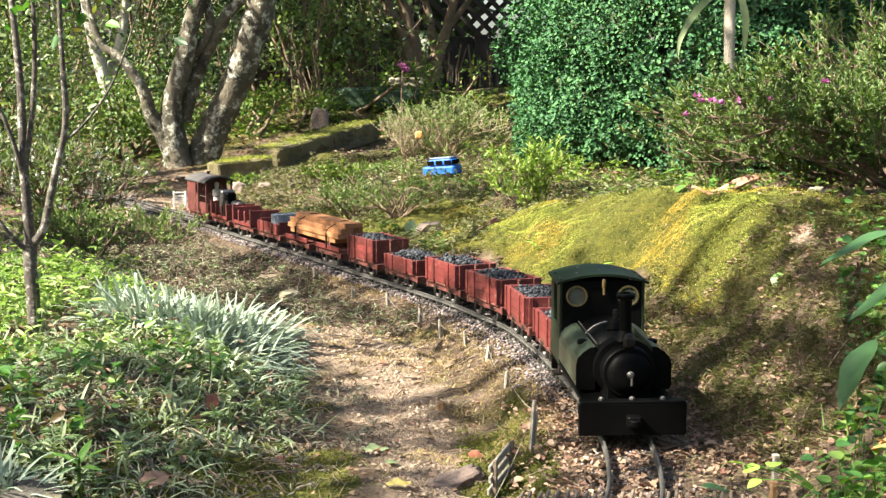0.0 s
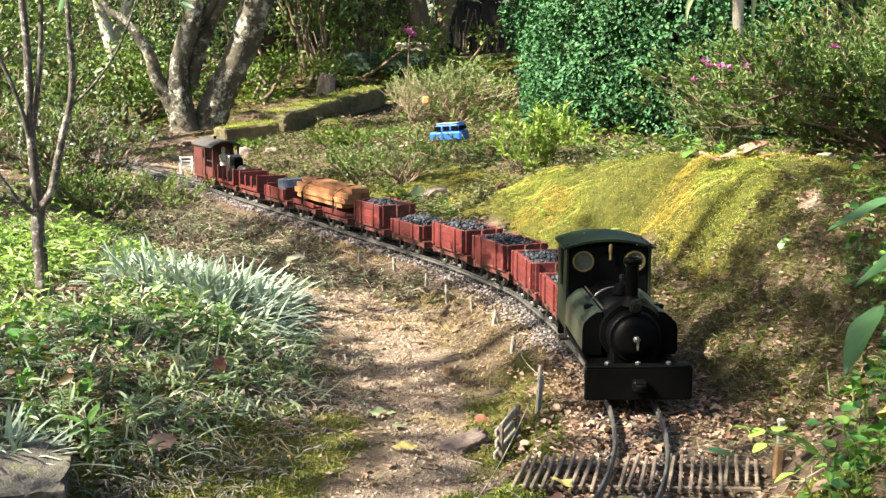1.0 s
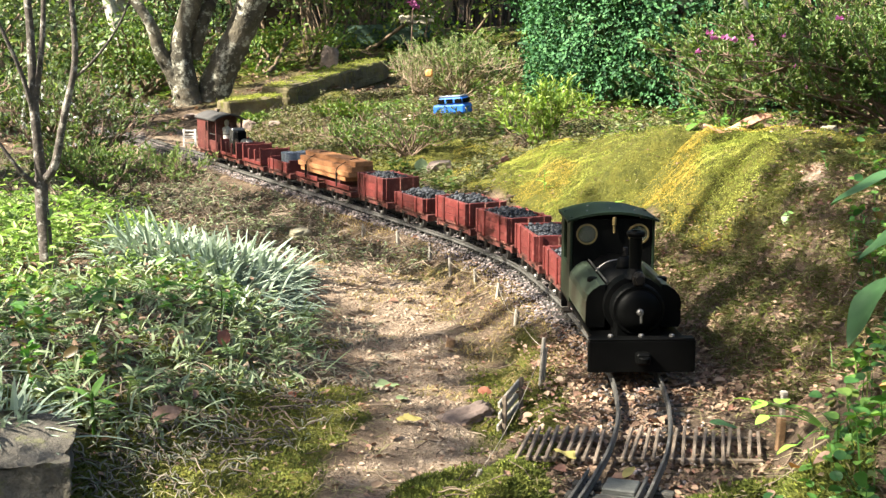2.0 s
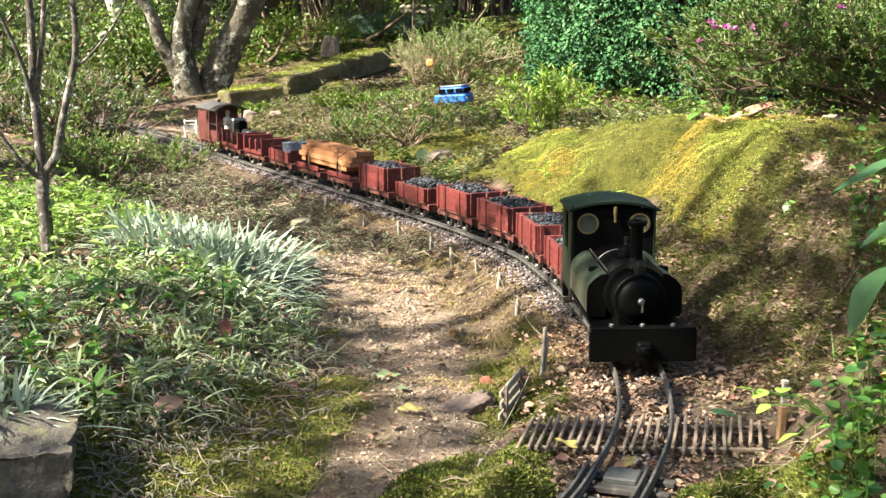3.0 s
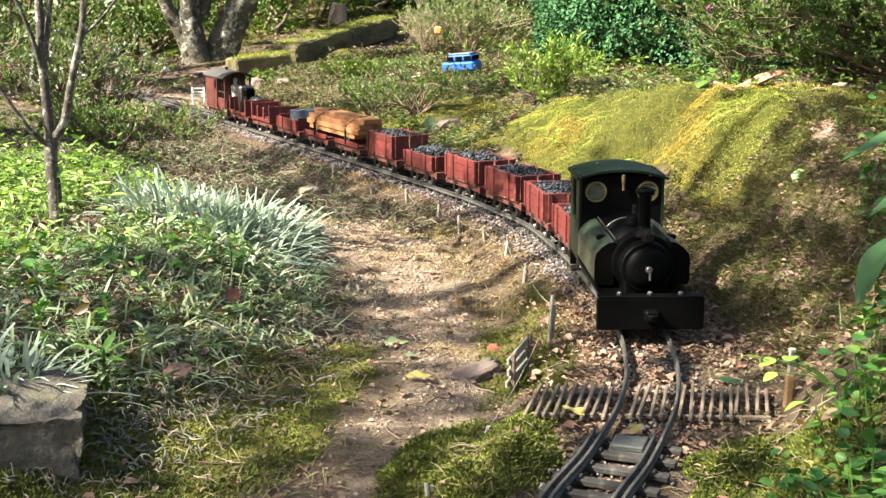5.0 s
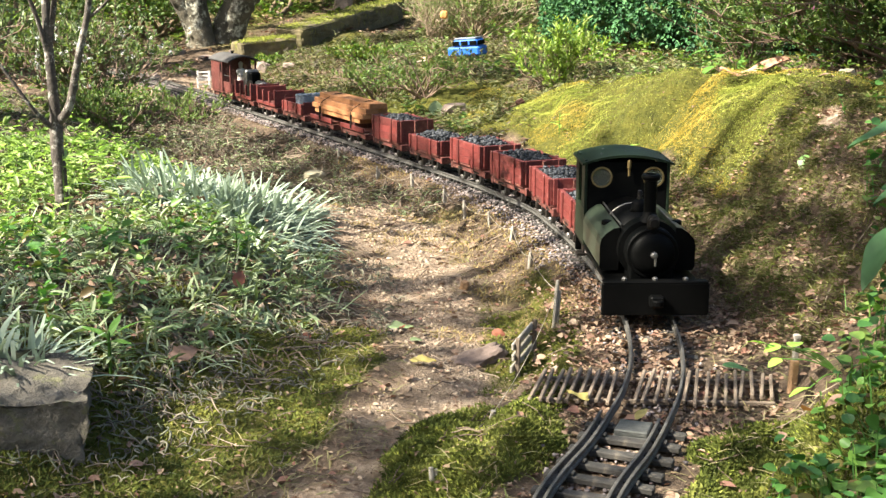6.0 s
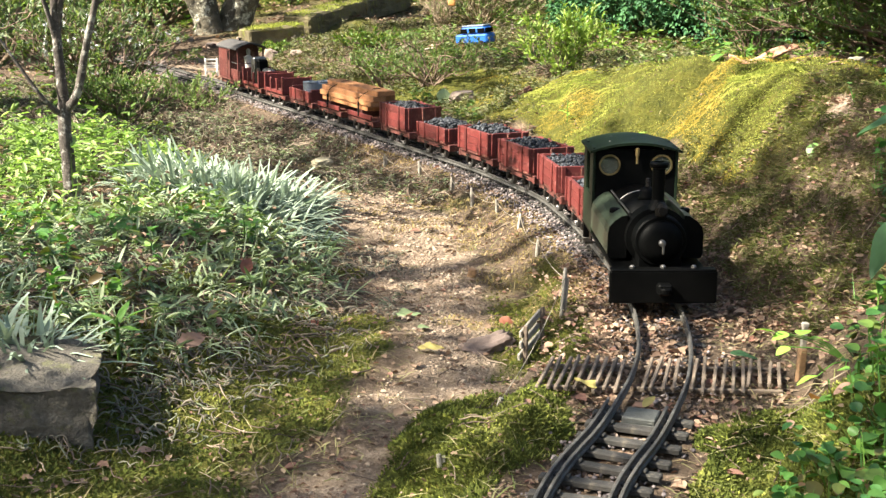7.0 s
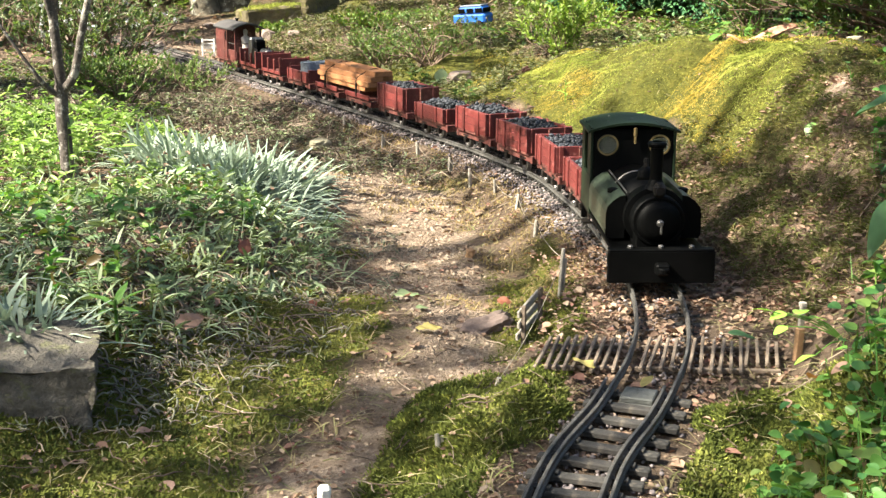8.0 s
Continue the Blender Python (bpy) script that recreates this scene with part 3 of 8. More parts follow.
def build_ground():
    def axis(low, high, gap, grow=1.09, far=400.0):
        wider = np.cumsum(gap * grow ** np.arange(1, 200))
        wider = wider[wider < far]
        return np.concatenate([(low - wider)[::-1], np.arange(low, high, gap), high + wider])
    ax, ay = axis(-0.85, 0.85, 0.0075), axis(0.64, 2.6, 0.0072)
    n = len(ax)
    gx, gy = [a.ravel() for a in np.meshgrid(ax, ay)]
    s = beside(gx, gy)
    z = land(gx, gy, s)
    k = (np.arange(len(ay) - 1)[:, None] * n + np.arange(n - 1)[None]).ravel()
    me = mesh_of("ground", np.stack([gx, gy, z], 1), np.stack([k, k + 1, k + n + 1, k + n], 1), True)
    for name, w in (("moss", moss_weight(gx, gy, s)), ("path", path_weight(gx, gy, s) * np.clip(near_garden(gx, gy), 0, 1) * step(-0.3, 0.2, gy)),
                    ("lawn", np.maximum(step(6, 9, np.hypot(gx, gy)), 0.8 * (1 - np.clip(near_garden(gx, gy), 0, 1))))):
        me.attributes.new(name, "FLOAT", "POINT").data.foreach_set("value", np.clip(w, 0, 1).astype(np.float32))
    return whole("ground", me, M_GROUND, "garden soil with moss, leaf litter and a bare gravelly path", "ground", kind="structure")


ground = build_ground()


# ---------------------------------------------------------------- the track
GAUGE = 0.045


def offset_line(s, side, z):
    """Points beside the track's middle; side is positive towards the bank."""
    x, y, dx, dy = on_track(s)
    return np.stack([x + dy * side, y - dx * side, np.full_like(x, z)], 1)


def swept(profile, s, side):
    """A bar with that profile of (across, height) laid along the track."""
    rings = np.stack([offset_line(s, side + a, h) for a, h in profile], 1)
    n, k = rings.shape[1], len(s)
    i, j = np.arange(k - 1)[:, None] * n, np.arange(n)[None]
    f = np.stack([i + j, i + (j + 1) % n, i + n + (j + 1) % n, i + n + j], -1).reshape(-1, 4)
    caps = np.array([np.arange(n)[::-1], (k - 1) * n + np.arange(n)])
    return mesh_of("rail", rings.reshape(-1, 3), [f, caps])


RAIL = [(-0.0020, -0.0062), (0.0020, -0.0062), (0.0018, -0.0052), (0.0006, -0.0046), (0.0006, -0.0020), (0.0012, -0.0015), (0.0012, -0.0002),
        (0.0009, 0.0), (-0.0009, 0.0), (-0.0012, -0.0002), (-0.0012, -0.0015), (-0.0006, -0.0020), (-0.0006, -0.0046), (-0.0018, -0.0052)]
track = thing("railway_track", "narrow miniature railway track with dull steel rails on dark sleepers", "railway track", kind="structure")
reach = np.arange(0.05, ARC[-1] - 0.02, 0.02)
for side in (-GAUGE / 2, GAUGE / 2):
    part("rail", swept(RAIL, reach, side), M_RAIL, track)
short = np.arange(0.05, 0.635, 0.02)
for side in (-GAUGE / 2 - 0.0065, GAUGE / 2 - 0.0065):
    part("check_rail", swept(RAIL, short, side), M_RAIL, track, "second rail laid close beside the running rail")
sleeper_shape = bpy.data.meshes.new("sleeper")
bm = joined(block((0, 0, -0.0088, 0.0088, 0.076, 0.0046), soft=0.0008),
            block(*[(0, sy * (GAUGE / 2 + o), -0.0058, 0.006, 0.0026, 0.003) for sy in (-1, 1) for o in (-0.0042, 0.0042)], soft=0.0005))
bm.to_mesh(sleeper_shape)
bm.free()
sleeper_shape.materials.append(M_SLEEPER)
for s in np.arange(0.10, ARC[-1] - 0.05, 0.026):
    if 0.635 < s < 0.765:
        continue
    x, y, dx, dy = on_track(s + RNG.normal() * 0.0012)
    part("sleeper", sleeper_shape, M_SLEEPER, track, at=pose(x, y, RNG.normal() * 0.0003 - 0.0055 * (0.755 <= s < 1.15) - 0.0015 * (s >= 1.15), 0, 0, math.degrees(math.atan2(dy, dx)) + RNG.normal() * 1.2))

x, y, dx, dy = on_track(0.612)
whole("track_magnet", block((0, 0, 0, 0.024, 0.025, 0.005), (0, 0.0, -0.004, 0.028, 0.027, 0.004), soft=0.001), M_PLATE,
      "flat grey plate fixed between the rails", "track plate", at=pose(x, y, -0.004, 0, 0, math.degrees(math.atan2(dy, dx))))


def octa(points, size, squash=(0.6, 1.0)):
    """Rough stones, each a dented twelve-cornered lump."""
    points = np.asarray(points, float)
    phi = (1 + 5 ** 0.5) / 2
    ico = np.array([(-1, phi, 0), (1, phi, 0), (-1, -phi, 0), (1, -phi, 0), (0, -1, phi), (0, 1, phi), (0, -1, -phi), (0, 1, -phi),
                    (phi, 0, -1), (phi, 0, 1), (-phi, 0, -1), (-phi, 0, 1)]) / 1.9
    tri = np.array([(0, 11, 5), (0, 5, 1), (0, 1, 7), (0, 7, 10), (0, 10, 11), (1, 5, 9), (5, 11, 4), (11, 10, 2), (10, 7, 6), (7, 1, 8),
                    (3, 9, 4), (3, 4, 2), (3, 2, 6), (3, 6, 8), (3, 8, 9), (4, 9, 5), (2, 4, 11), (6, 2, 10), (8, 6, 7), (9, 8, 1)])
    n = len(points)
    size = np.broadcast_to(size, n)
    v = ico[None] * (1 + 0.22 * RNG.normal(size=(n, 12, 1))) * RNG.uniform(0.7, 1.15, (n, 1, 3))
    v[..., 2] *= RNG.uniform(*squash, (n, 1))
    a = RNG.uniform(0, 6.28, n)
    c, s = np.cos(a)[:, None], np.sin(a)[:, None]
    v = np.stack([v[..., 0] * c - v[..., 1] * s, v[..., 0] * s + v[..., 1] * c, v[..., 2]], -1) * size[:, None, None] + points[:, None]
    return v.reshape(-1, 3), (tri[None] + np.arange(n)[:, None, None] * 12).reshape(-1, 3)


def pebbles(points, size):
    """Small eight-sided crumbs."""
    n = len(points)
    corner = np.array([(1, 0, 0), (0, 1, 0), (-1, 0, 0), (0, -1, 0), (0, 0, 1), (0, 0, -1)], float)
    tri = np.array([(0, 1, 4), (1, 2, 4), (2, 3, 4), (3, 0, 4), (1, 0, 5), (2, 1, 5), (3, 2, 5), (0, 3, 5)])
    v = corner[None] * RNG.uniform(0.65, 1.2, (n, 6, 1)) * RNG.uniform(0.6, 1.1, (n, 1, 3)) * np.array([1, 1, 0.7])
    a = RNG.uniform(0, 6.28, n)
    c, s = np.cos(a)[:, None], np.sin(a)[:, None]
    v = np.stack([v[..., 0] * c - v[..., 1] * s, v[..., 0] * s + v[..., 1] * c, v[..., 2]], -1) * np.asarray(size)[:, None, None] + np.asarray(points)[:, None]
    return v.reshape(-1, 3), (tri[None] + np.arange(n)[:, None, None] * 6).reshape(-1, 3)


def ballast():
    n = 52000
    s = 0.2 + 3.7 * RNG.random(n) ** 1.2
    side = RNG.normal(0, 0.030, n)
    keep = (np.abs(side) < 0.085) & ~((np.abs(np.abs(side) - GAUGE / 2) < 0.0045))
    keep &= (RNG.random(n) < 0.10 + 0.90 * step(0.95, 1.25, s)) & (np.abs(side) < 0.052 + 0.026 * (s > 1.2) * (s < 1.75))
    s, side = s[keep], side[keep]
    x, y, dx, dy = on_track(s)
    px, py = x + dy * side, y - dx * side
    size = RNG.uniform(0.0010, 0.0025, len(s)) * (1 + 0.2 * (s > 2))
    v, f = octa(np.stack([px, py, land(px, py) + size * 0.55 + 0.0008 + 0.0025 * (s > 1.15) * (np.abs(side) < 0.045) * RNG.random(len(s))], 1), size)
    return whole("track_ballast", mesh_of("ballast", v, f), M_BALLAST, "loose grey stone chippings between and beside the rails", "gravel", kind="stuff")


ballast()

# ---------------------------------------------------------------- cattle grid across the track
x0, y0 = 0.1535, 0.994
grid_at = pose(x0, y0, -0.0045, 0, 0, -1.5)
grid = thing("cattle_grid", "weathered wooden cattle grid of narrow slats beside and between the rails", "cattle grid", at=grid_at)
for gx in np.arange(-0.0955, 0.099, 0.00765):
    if min(abs(gx + 0.0225), abs(gx - 0.0225)) < 0.0042:
        continue
    long, back = (0.080, 0.0) if gx < 0.07 else (0.062, 0.006)
    part("slat", block((0, 0, 0, 0.0029, long + RNG.normal() * 0.003, 0.0034), soft=0.0006), M_SLAT, grid,
         at=pose(gx + RNG.normal() * 0.0005, back + RNG.normal() * 0.002, RNG.normal() * 0.0004, RNG.normal() * 0.8, 0, -11 + RNG.normal() * 1.3))
for gy in (-0.026, 0.028):
    for a, b in ((-0.098, -0.027), (-0.018, 0.017), (0.028, 0.098)):
        part("bearer", block(((a + b) / 2 + 0.2 * gy, gy, -0.0040, b - a, 0.004, 0.004), soft=0.0006), M_SLAT, grid)

wing = thing("cattle_guard_wing", "small grey wooden three-rail wing fence at the end of the grid", "wing fence", at=pose(0.0545, 1.145, ground_at(0.0545, 1.145), 0, 0, 72.4))
for i, z in enumerate((0.005, 0.0155, 0.026)):
    part("fence_rail", block((0, 0.002, 0, 0.070 - 0.002 * i, 0.0028, 0.0068), soft=0.0007), M_POSTWOOD, wing, at=pose(RNG.normal() * 0.001, 0, z, RNG.normal() * 3, -2 + RNG.normal() * 1.5, RNG.normal()))
for px, hh in ((-0.029, 0.044), (0.030, 0.046)):
    part("post", block((px, -0.0015, hh / 2 - 0.012, 0.0040, 0.0042, hh), soft=0.0008), M_SLAT, wing)


def peg():
    gx, gy = 0.264, 0.99
    ob = thing("marker_peg", "brown wooden peg with a grey weathered upper piece", "peg", at=pose(gx, gy, ground_at(gx, gy) - 0.01, 0, 2, 10))
    part("stake", block((0, 0, 0.016, 0.0065, 0.006, 0.040), soft=0.001), M_PEG, ob)
    part("upper_piece", block((0, 0, 0.044, 0.0045, 0.004, 0.020), (0, 0, 0.0555, 0.0055, 0.005, 0.004), soft=0.0008), M_POSTWOOD, ob, "pale grey weathered upper piece")


peg()

# ---------------------------------------------------------------- little post and wire fence along the path side
POSTS = [(-0.022, 0.832, 0.010), (0.017, 0.937, 0.010), (0.086, 1.222, 0.050), (0.074, 1.492, 0.020), (0.055, 1.615, 0.022), (0.031, 1.735, 0.020), (-0.004, 1.786, 0.026),
         (-0.036, 1.902, 0.024), (-0.089, 2.022, 0.022), (-0.154, 2.129, 0.022), (-0.235, 2.30, 0.024)]
tops = []
for px, py, hh in POSTS:
    z = ground_at(px, py)
    lean = pose(px, py, z - 0.01, RNG.normal() * 5, RNG.normal() * 5, RNG.uniform(0, 90))
    post = thing("fence_post", "tiny split wooden fence post, grey and leaning", "fence post", "posts of the little fence", at=lean)
    part("stake", turned([(0.0022, 0), (0.0021, hh * 0.6), (0.0023, hh), (0.0017, hh + 0.010)], 7), M_POSTWOOD, post)
    part("split_half", turned([(0.0014, 0), (0.0015, hh * 0.8 + 0.01)], 6, at=(0.0034, 0.0004, 0)), M_POSTWOOD, post)
    tops.append(lean @ Vector((0, 0, hh * 0.8 + 0.01)))
for a, b in zip(tops, tops[1:]):
    u = np.linspace(0, 1, 12)[:, None]
    line = np.array(a)[None] * (1 - u) + np.array(b)[None] * u
    line[:, 2] -= 0.010 * 4 * (u * (1 - u))[:, 0] * RNG.uniform(0.4, 1.5)
    whole("fence_wire", mesh_of("fence_wire", *tube(line, [0.00035] * 12, 5)), M_WIRE, "thin sagging pale wire between little fence posts", "wire", "wires of the little fence")


# ---------------------------------------------------------------- rolling stock (x towards the front, z up from the rail tops)
def car_pose(s):
    x, y, dx, dy = on_track(s)
    return pose(x, y, 0.0, 0, 0, math.degrees(math.atan2(-dy, -dx)))


def running_gear(ob, long, high, mat, iron=M_IRON, wheel_r=0.0105, base=0.056, wide=0.060):
    """Frame, axleboxes, wheels and couplings under a wagon whose floor is at that height."""
    frame_z = high - 0.006
    part("underframe", block((0, -wide / 2 + 0.004, frame_z, long, 0.005, 0.009), (0, wide / 2 - 0.004, frame_z, long, 0.005, 0.009),
                             (long / 2 - 0.003, 0, frame_z, 0.006, wide, 0.011), (-long / 2 + 0.003, 0, frame_z, 0.006, wide, 0.011), soft=0.0008), mat, ob)
    for sx in (-1, 1):
        axle = part("axle", turned([(0.0018, -0.027), (0.0018, 0.027)], 8, "y", (sx * base / 2, 0, wheel_r)), iron, ob)
        for sy in (-1, 1):
            w = turned([(0.003, -0.0022), (wheel_r * 0.55, -0.0012), (wheel_r * 0.8, -0.0012), (wheel_r * 0.86, -0.0028), (wheel_r, -0.0028),
                        (wheel_r, 0.0016), (wheel_r * 1.13, 0.0018), (wheel_r * 1.13, 0.0028), (0.003, 0.0028)], 20, "y")
            if sy > 0:
                w.transform(Matrix.Diagonal((1, -1, 1, 1)))
                bmesh.ops.reverse_faces(w, faces=w.faces)
            part("wheel", w, M_STEEL, axle, at=pose(sx * base / 2, sy * 0.0225, wheel_r))
            part("axlebox", block((sx * base / 2, sy * (wide / 2 - 0.002), wheel_r + 0.002, 0.0075, 0.007, 0.009),
                                  (sx * base / 2, sy * (wide / 2 - 0.003), wheel_r + 0.008, 0.020, 0.004, 0.0035), soft=0.0008), iron, ob)
        part("coupling", joined(block((sx * (long / 2 + 0.008), 0, frame_z - 0.001, 0.016, 0.008, 0.007), soft=0.0015),
                                block((sx * (long / 2 + 0.015), 0, frame_z - 0.001, 0.004, 0.020, 0.009), soft=0.0015)), iron, ob)


def coal(at, long, wide, z, heap, pale=0.0):
    """A heap of coal lumps lying in a wagon."""
    n = 620
    px, py = RNG.uniform(-long / 2, long / 2, n), RNG.uniform(-wide / 2, wide / 2, n)
    pz = z + heap * (1 - (2 * px / long) ** 4) * (1 - (2 * py / wide) ** 4) + RNG.normal(0, 0.0016, n)
    v, f = octa(np.stack([px, py, pz], 1), RNG.uniform(0.0013, 0.0044, n) * RNG.uniform(0.75, 1.0, n), (0.35, 1.0))
    v[:, 0], v[:, 1] = np.clip(v[:, 0], -long / 2, long / 2), np.clip(v[:, 1], -wide / 2, wide / 2)
    base = block((0, 0, z - 0.006, long, wide, 0.010), soft=0)
    me = bpy.data.meshes.new("coal")
    base.to_mesh(me)
    base.free()
    hp = Heap()
    hp.add(v, f)
    co = np.array([q.co[:] for q in me.vertices])
    hp.add(co, np.array([list(q.vertices) for q in me.polygons]))
    return whole("coal_load", hp.mesh("coal"), M_LUMP, "heap of small black coal lumps filling a wagon", "coal", "coal loads", at=at)


def coal_tub(s, top, red, heap, long=0.108, wide=0.065):
    at = car_pose(s)
    tall = top > 0.055
    ob = thing("coal_wagon", ("tall" if tall else "low") + " red-oxide wooden coal wagon with iron straps, loaded", "wagon", "wagons of the train", at=at)
    floor = 0.0255
    running_gear(ob, long + 0.014, floor, M_REDDARK)
    part("floor", block((0, 0, floor + 0.001, long, wide, 0.004), soft=0.0006), M_REDDARK, ob)
    hgt, mid = top - floor - 0.003, (top + floor + 0.003) / 2
    rows = 3 if tall else 2
    for sy in (-1, 1):
        side = part("side_panel", block((0, sy * (wide / 2 - 0.002), mid, long, 0.004, hgt), soft=0.0006), red, ob)
        for r in range(rows):
            z = floor + 0.003 + hgt * (r + 0.5) / rows
            part("plank", block((0, sy * (wide / 2 + 0.0004), z, long - 0.001, 0.0012, hgt / rows - 0.0008), soft=0.0003), red, side)
        for sx in (-0.24, 0.24):
            part("strap", block((sx * long, sy * (wide / 2 + 0.002), mid - 0.001, 0.007, 0.0025, hgt + 0.004), soft=0.0007), red, side)
        for sx in (-1, 1):
            part("corner_post", block((sx * (long / 2 - 0.003), sy * (wide / 2 + 0.0015), mid, 0.006, 0.003, hgt + 0.001), soft=0.0007), red, side)
    for sx in (-1, 1):
        end = part("end_panel", block((sx * (long / 2 - 0.002), 0, mid, 0.004, wide - 0.0085, hgt), soft=0.0006), red, ob)
        part("rib", block((sx * (long / 2 + 0.0015), 0, mid - 0.001, 0.004, 0.005, hgt), soft=0.0007), M_REDDARK, end)
        for sy in (-1, 1):
            part("corner_iron", block((sx * (long / 2 + 0.0008), sy * (wide / 2 - 0.007), mid, 0.002, 0.006, hgt), soft=0.0005), red, end)
    coal(at, long - 0.0095, wide - 0.0095, top - 0.008 + (0.0 if tall else 0.002), heap)
    return ob


PITCH = 0.1556
FIRST = 1.2415
coal_tub(FIRST, 0.058, M_RED, 0.008)
coal_tub(FIRST + PITCH, 0.0625, M_RED, 0.008)
coal_tub(FIRST + 2 * PITCH, 0.0625, M_RED, 0.009)
coal_tub(FIRST + 3 * PITCH, 0.0625, M_RED, 0.010)
coal_tub(FIRST + 4 * PITCH, 0.050, M_RED, 0.011)
coal_tub(FIRST + 5 * PITCH, 0.066, M_RED, 0.008)


def bolster_wagon(s):
    ob = thing("bolster_wagon", "low dark red flat wagon carrying one end of a timber load", "wagon", "wagons of the train", at=car_pose(s))
    running_gear(ob, 0.116, 0.0255, M_REDDARK)
    for i in range(6):
        part("deck_board", block((-0.0450 + 0.0180 * i, 0, 0.0275, 0.0174, 0.062, 0.004), soft=0.0006), M_REDDARK, ob)
    for sy in (-1, 1):
        part("side_rail", block((0, sy * 0.0315, 0.031, 0.112, 0.003, 0.009), soft=0.0006), M_RED, ob)
        part("stake", block((0, sy * 0.0335, 0.042, 0.0035, 0.003, 0.026), soft=0.0006), M_IRON, ob)
    part("bolster", block((0, 0, 0.0345, 0.010, 0.058, 0.0115), soft=0.001), M_REDDARK, ob)


bolster_wagon(FIRST + 6 * PITCH)
bolster_wagon(FIRST + 7 * PITCH)
x, y, dx, dy = on_track(FIRST + 6.5 * PITCH)
xa, ya, _, _ = on_track(FIRST + 6 * PITCH)
xb, yb, _, _ = on_track(FIRST + 7 * PITCH)
timber = thing("timber_load", "stack of orange sawn timber baulks roped across two flat wagons", "timber",
               at=pose((xa + xb) / 2, (ya + yb) / 2, 0.0403, 0, 0, math.degrees(math.atan2(ya - yb, xa - xb))))
for row, (wid, count, lng) in enumerate(((0.056, 2, 0.225), (0.062, 3, 0.255), (0.052, 2, 0.25), (0.036, 1, 0.238))):
    for i in range(count):
        part("baulk", block((RNG.normal() * 0.007, -wid / 2 + wid * (i + 0.5) / count, 0.0048 + 0.0096 * row, lng + RNG.normal() * 0.006, wid / count - 0.0004, 0.0094), soft=0.0006), M_TIMBER, timber)
for sx in (-0.075, 0.075):
    loop = smooth_line([(sx, -0.0322, 0.0), (sx, -0.0322, 0.019), (sx + 0.01, -0.0262, 0.0295), (sx + 0.012, 0, 0.0398), (sx + 0.01, 0.0262, 0.0295), (sx, 0.0322, 0.019), (sx, 0.0322, 0.0)], 5)
    part("rope", mesh_of("rope", *tube(loop, [0.0008] * len(loop), 6)), M_IRON, timber, "thin dark rope round the stack")


def low_wagon(s):
    at = car_pose(s)
    ob = thing("low_wagon", "low red two-plank wagon carrying grey drums", "wagon", "wagons of the train", at=at)
    running_gear(ob, 0.122, 0.0255, M_REDDARK)
    part("floor", block((0, 0, 0.0265, 0.108, 0.065, 0.004), soft=0.0006), M_REDDARK, ob)
    for sy in (-1, 1):
        side = part("side_panel", block((0, sy * 0.0305, 0.038, 0.108, 0.004, 0.019), soft=0.0006), M_RED, ob)
        for sx in (-0.051, -0.025, 0.025, 0.051):
            part("strap", block((sx, sy * 0.0335, 0.037, 0.005, 0.0025, 0.022), soft=0.0006), M_RED, side)
    for sx in (-1, 1):
        part("end_panel", block((sx * 0.052, 0, 0.040, 0.004, 0.0565, 0.023), soft=0.0006), M_RED, ob)
    load = thing("twin_drum", "pair of joined blue-grey metal drums with lids, standing in a wagon", "drum", at=at @ pose(0.016, 0, 0.0287))
    for sy in (-1, 1):
        drum = part("drum", turned([(0.0145, 0), (0.0152, 0.001), (0.0152, 0.011), (0.0157, 0.012), (0.0152, 0.013), (0.0152, 0.033), (0.0158, 0.034), (0.0158, 0.036), (0.0138, 0.037), (0.0138, 0.0362), (0.003, 0.0365)], 26),
                    M_DRUM, load, at=pose(0, sy * 0.0142, 0))
        part("cap", turned([(0.003, 0.0365), (0.003, 0.0385), (0.002, 0.039)], 12), M_DRUM, drum)
    part("web", block((0, 0, 0.017, 0.020, 0.018, 0.0325), soft=0.001), M_DRUM, load)


low_wagon(FIRST + 8 * PITCH)


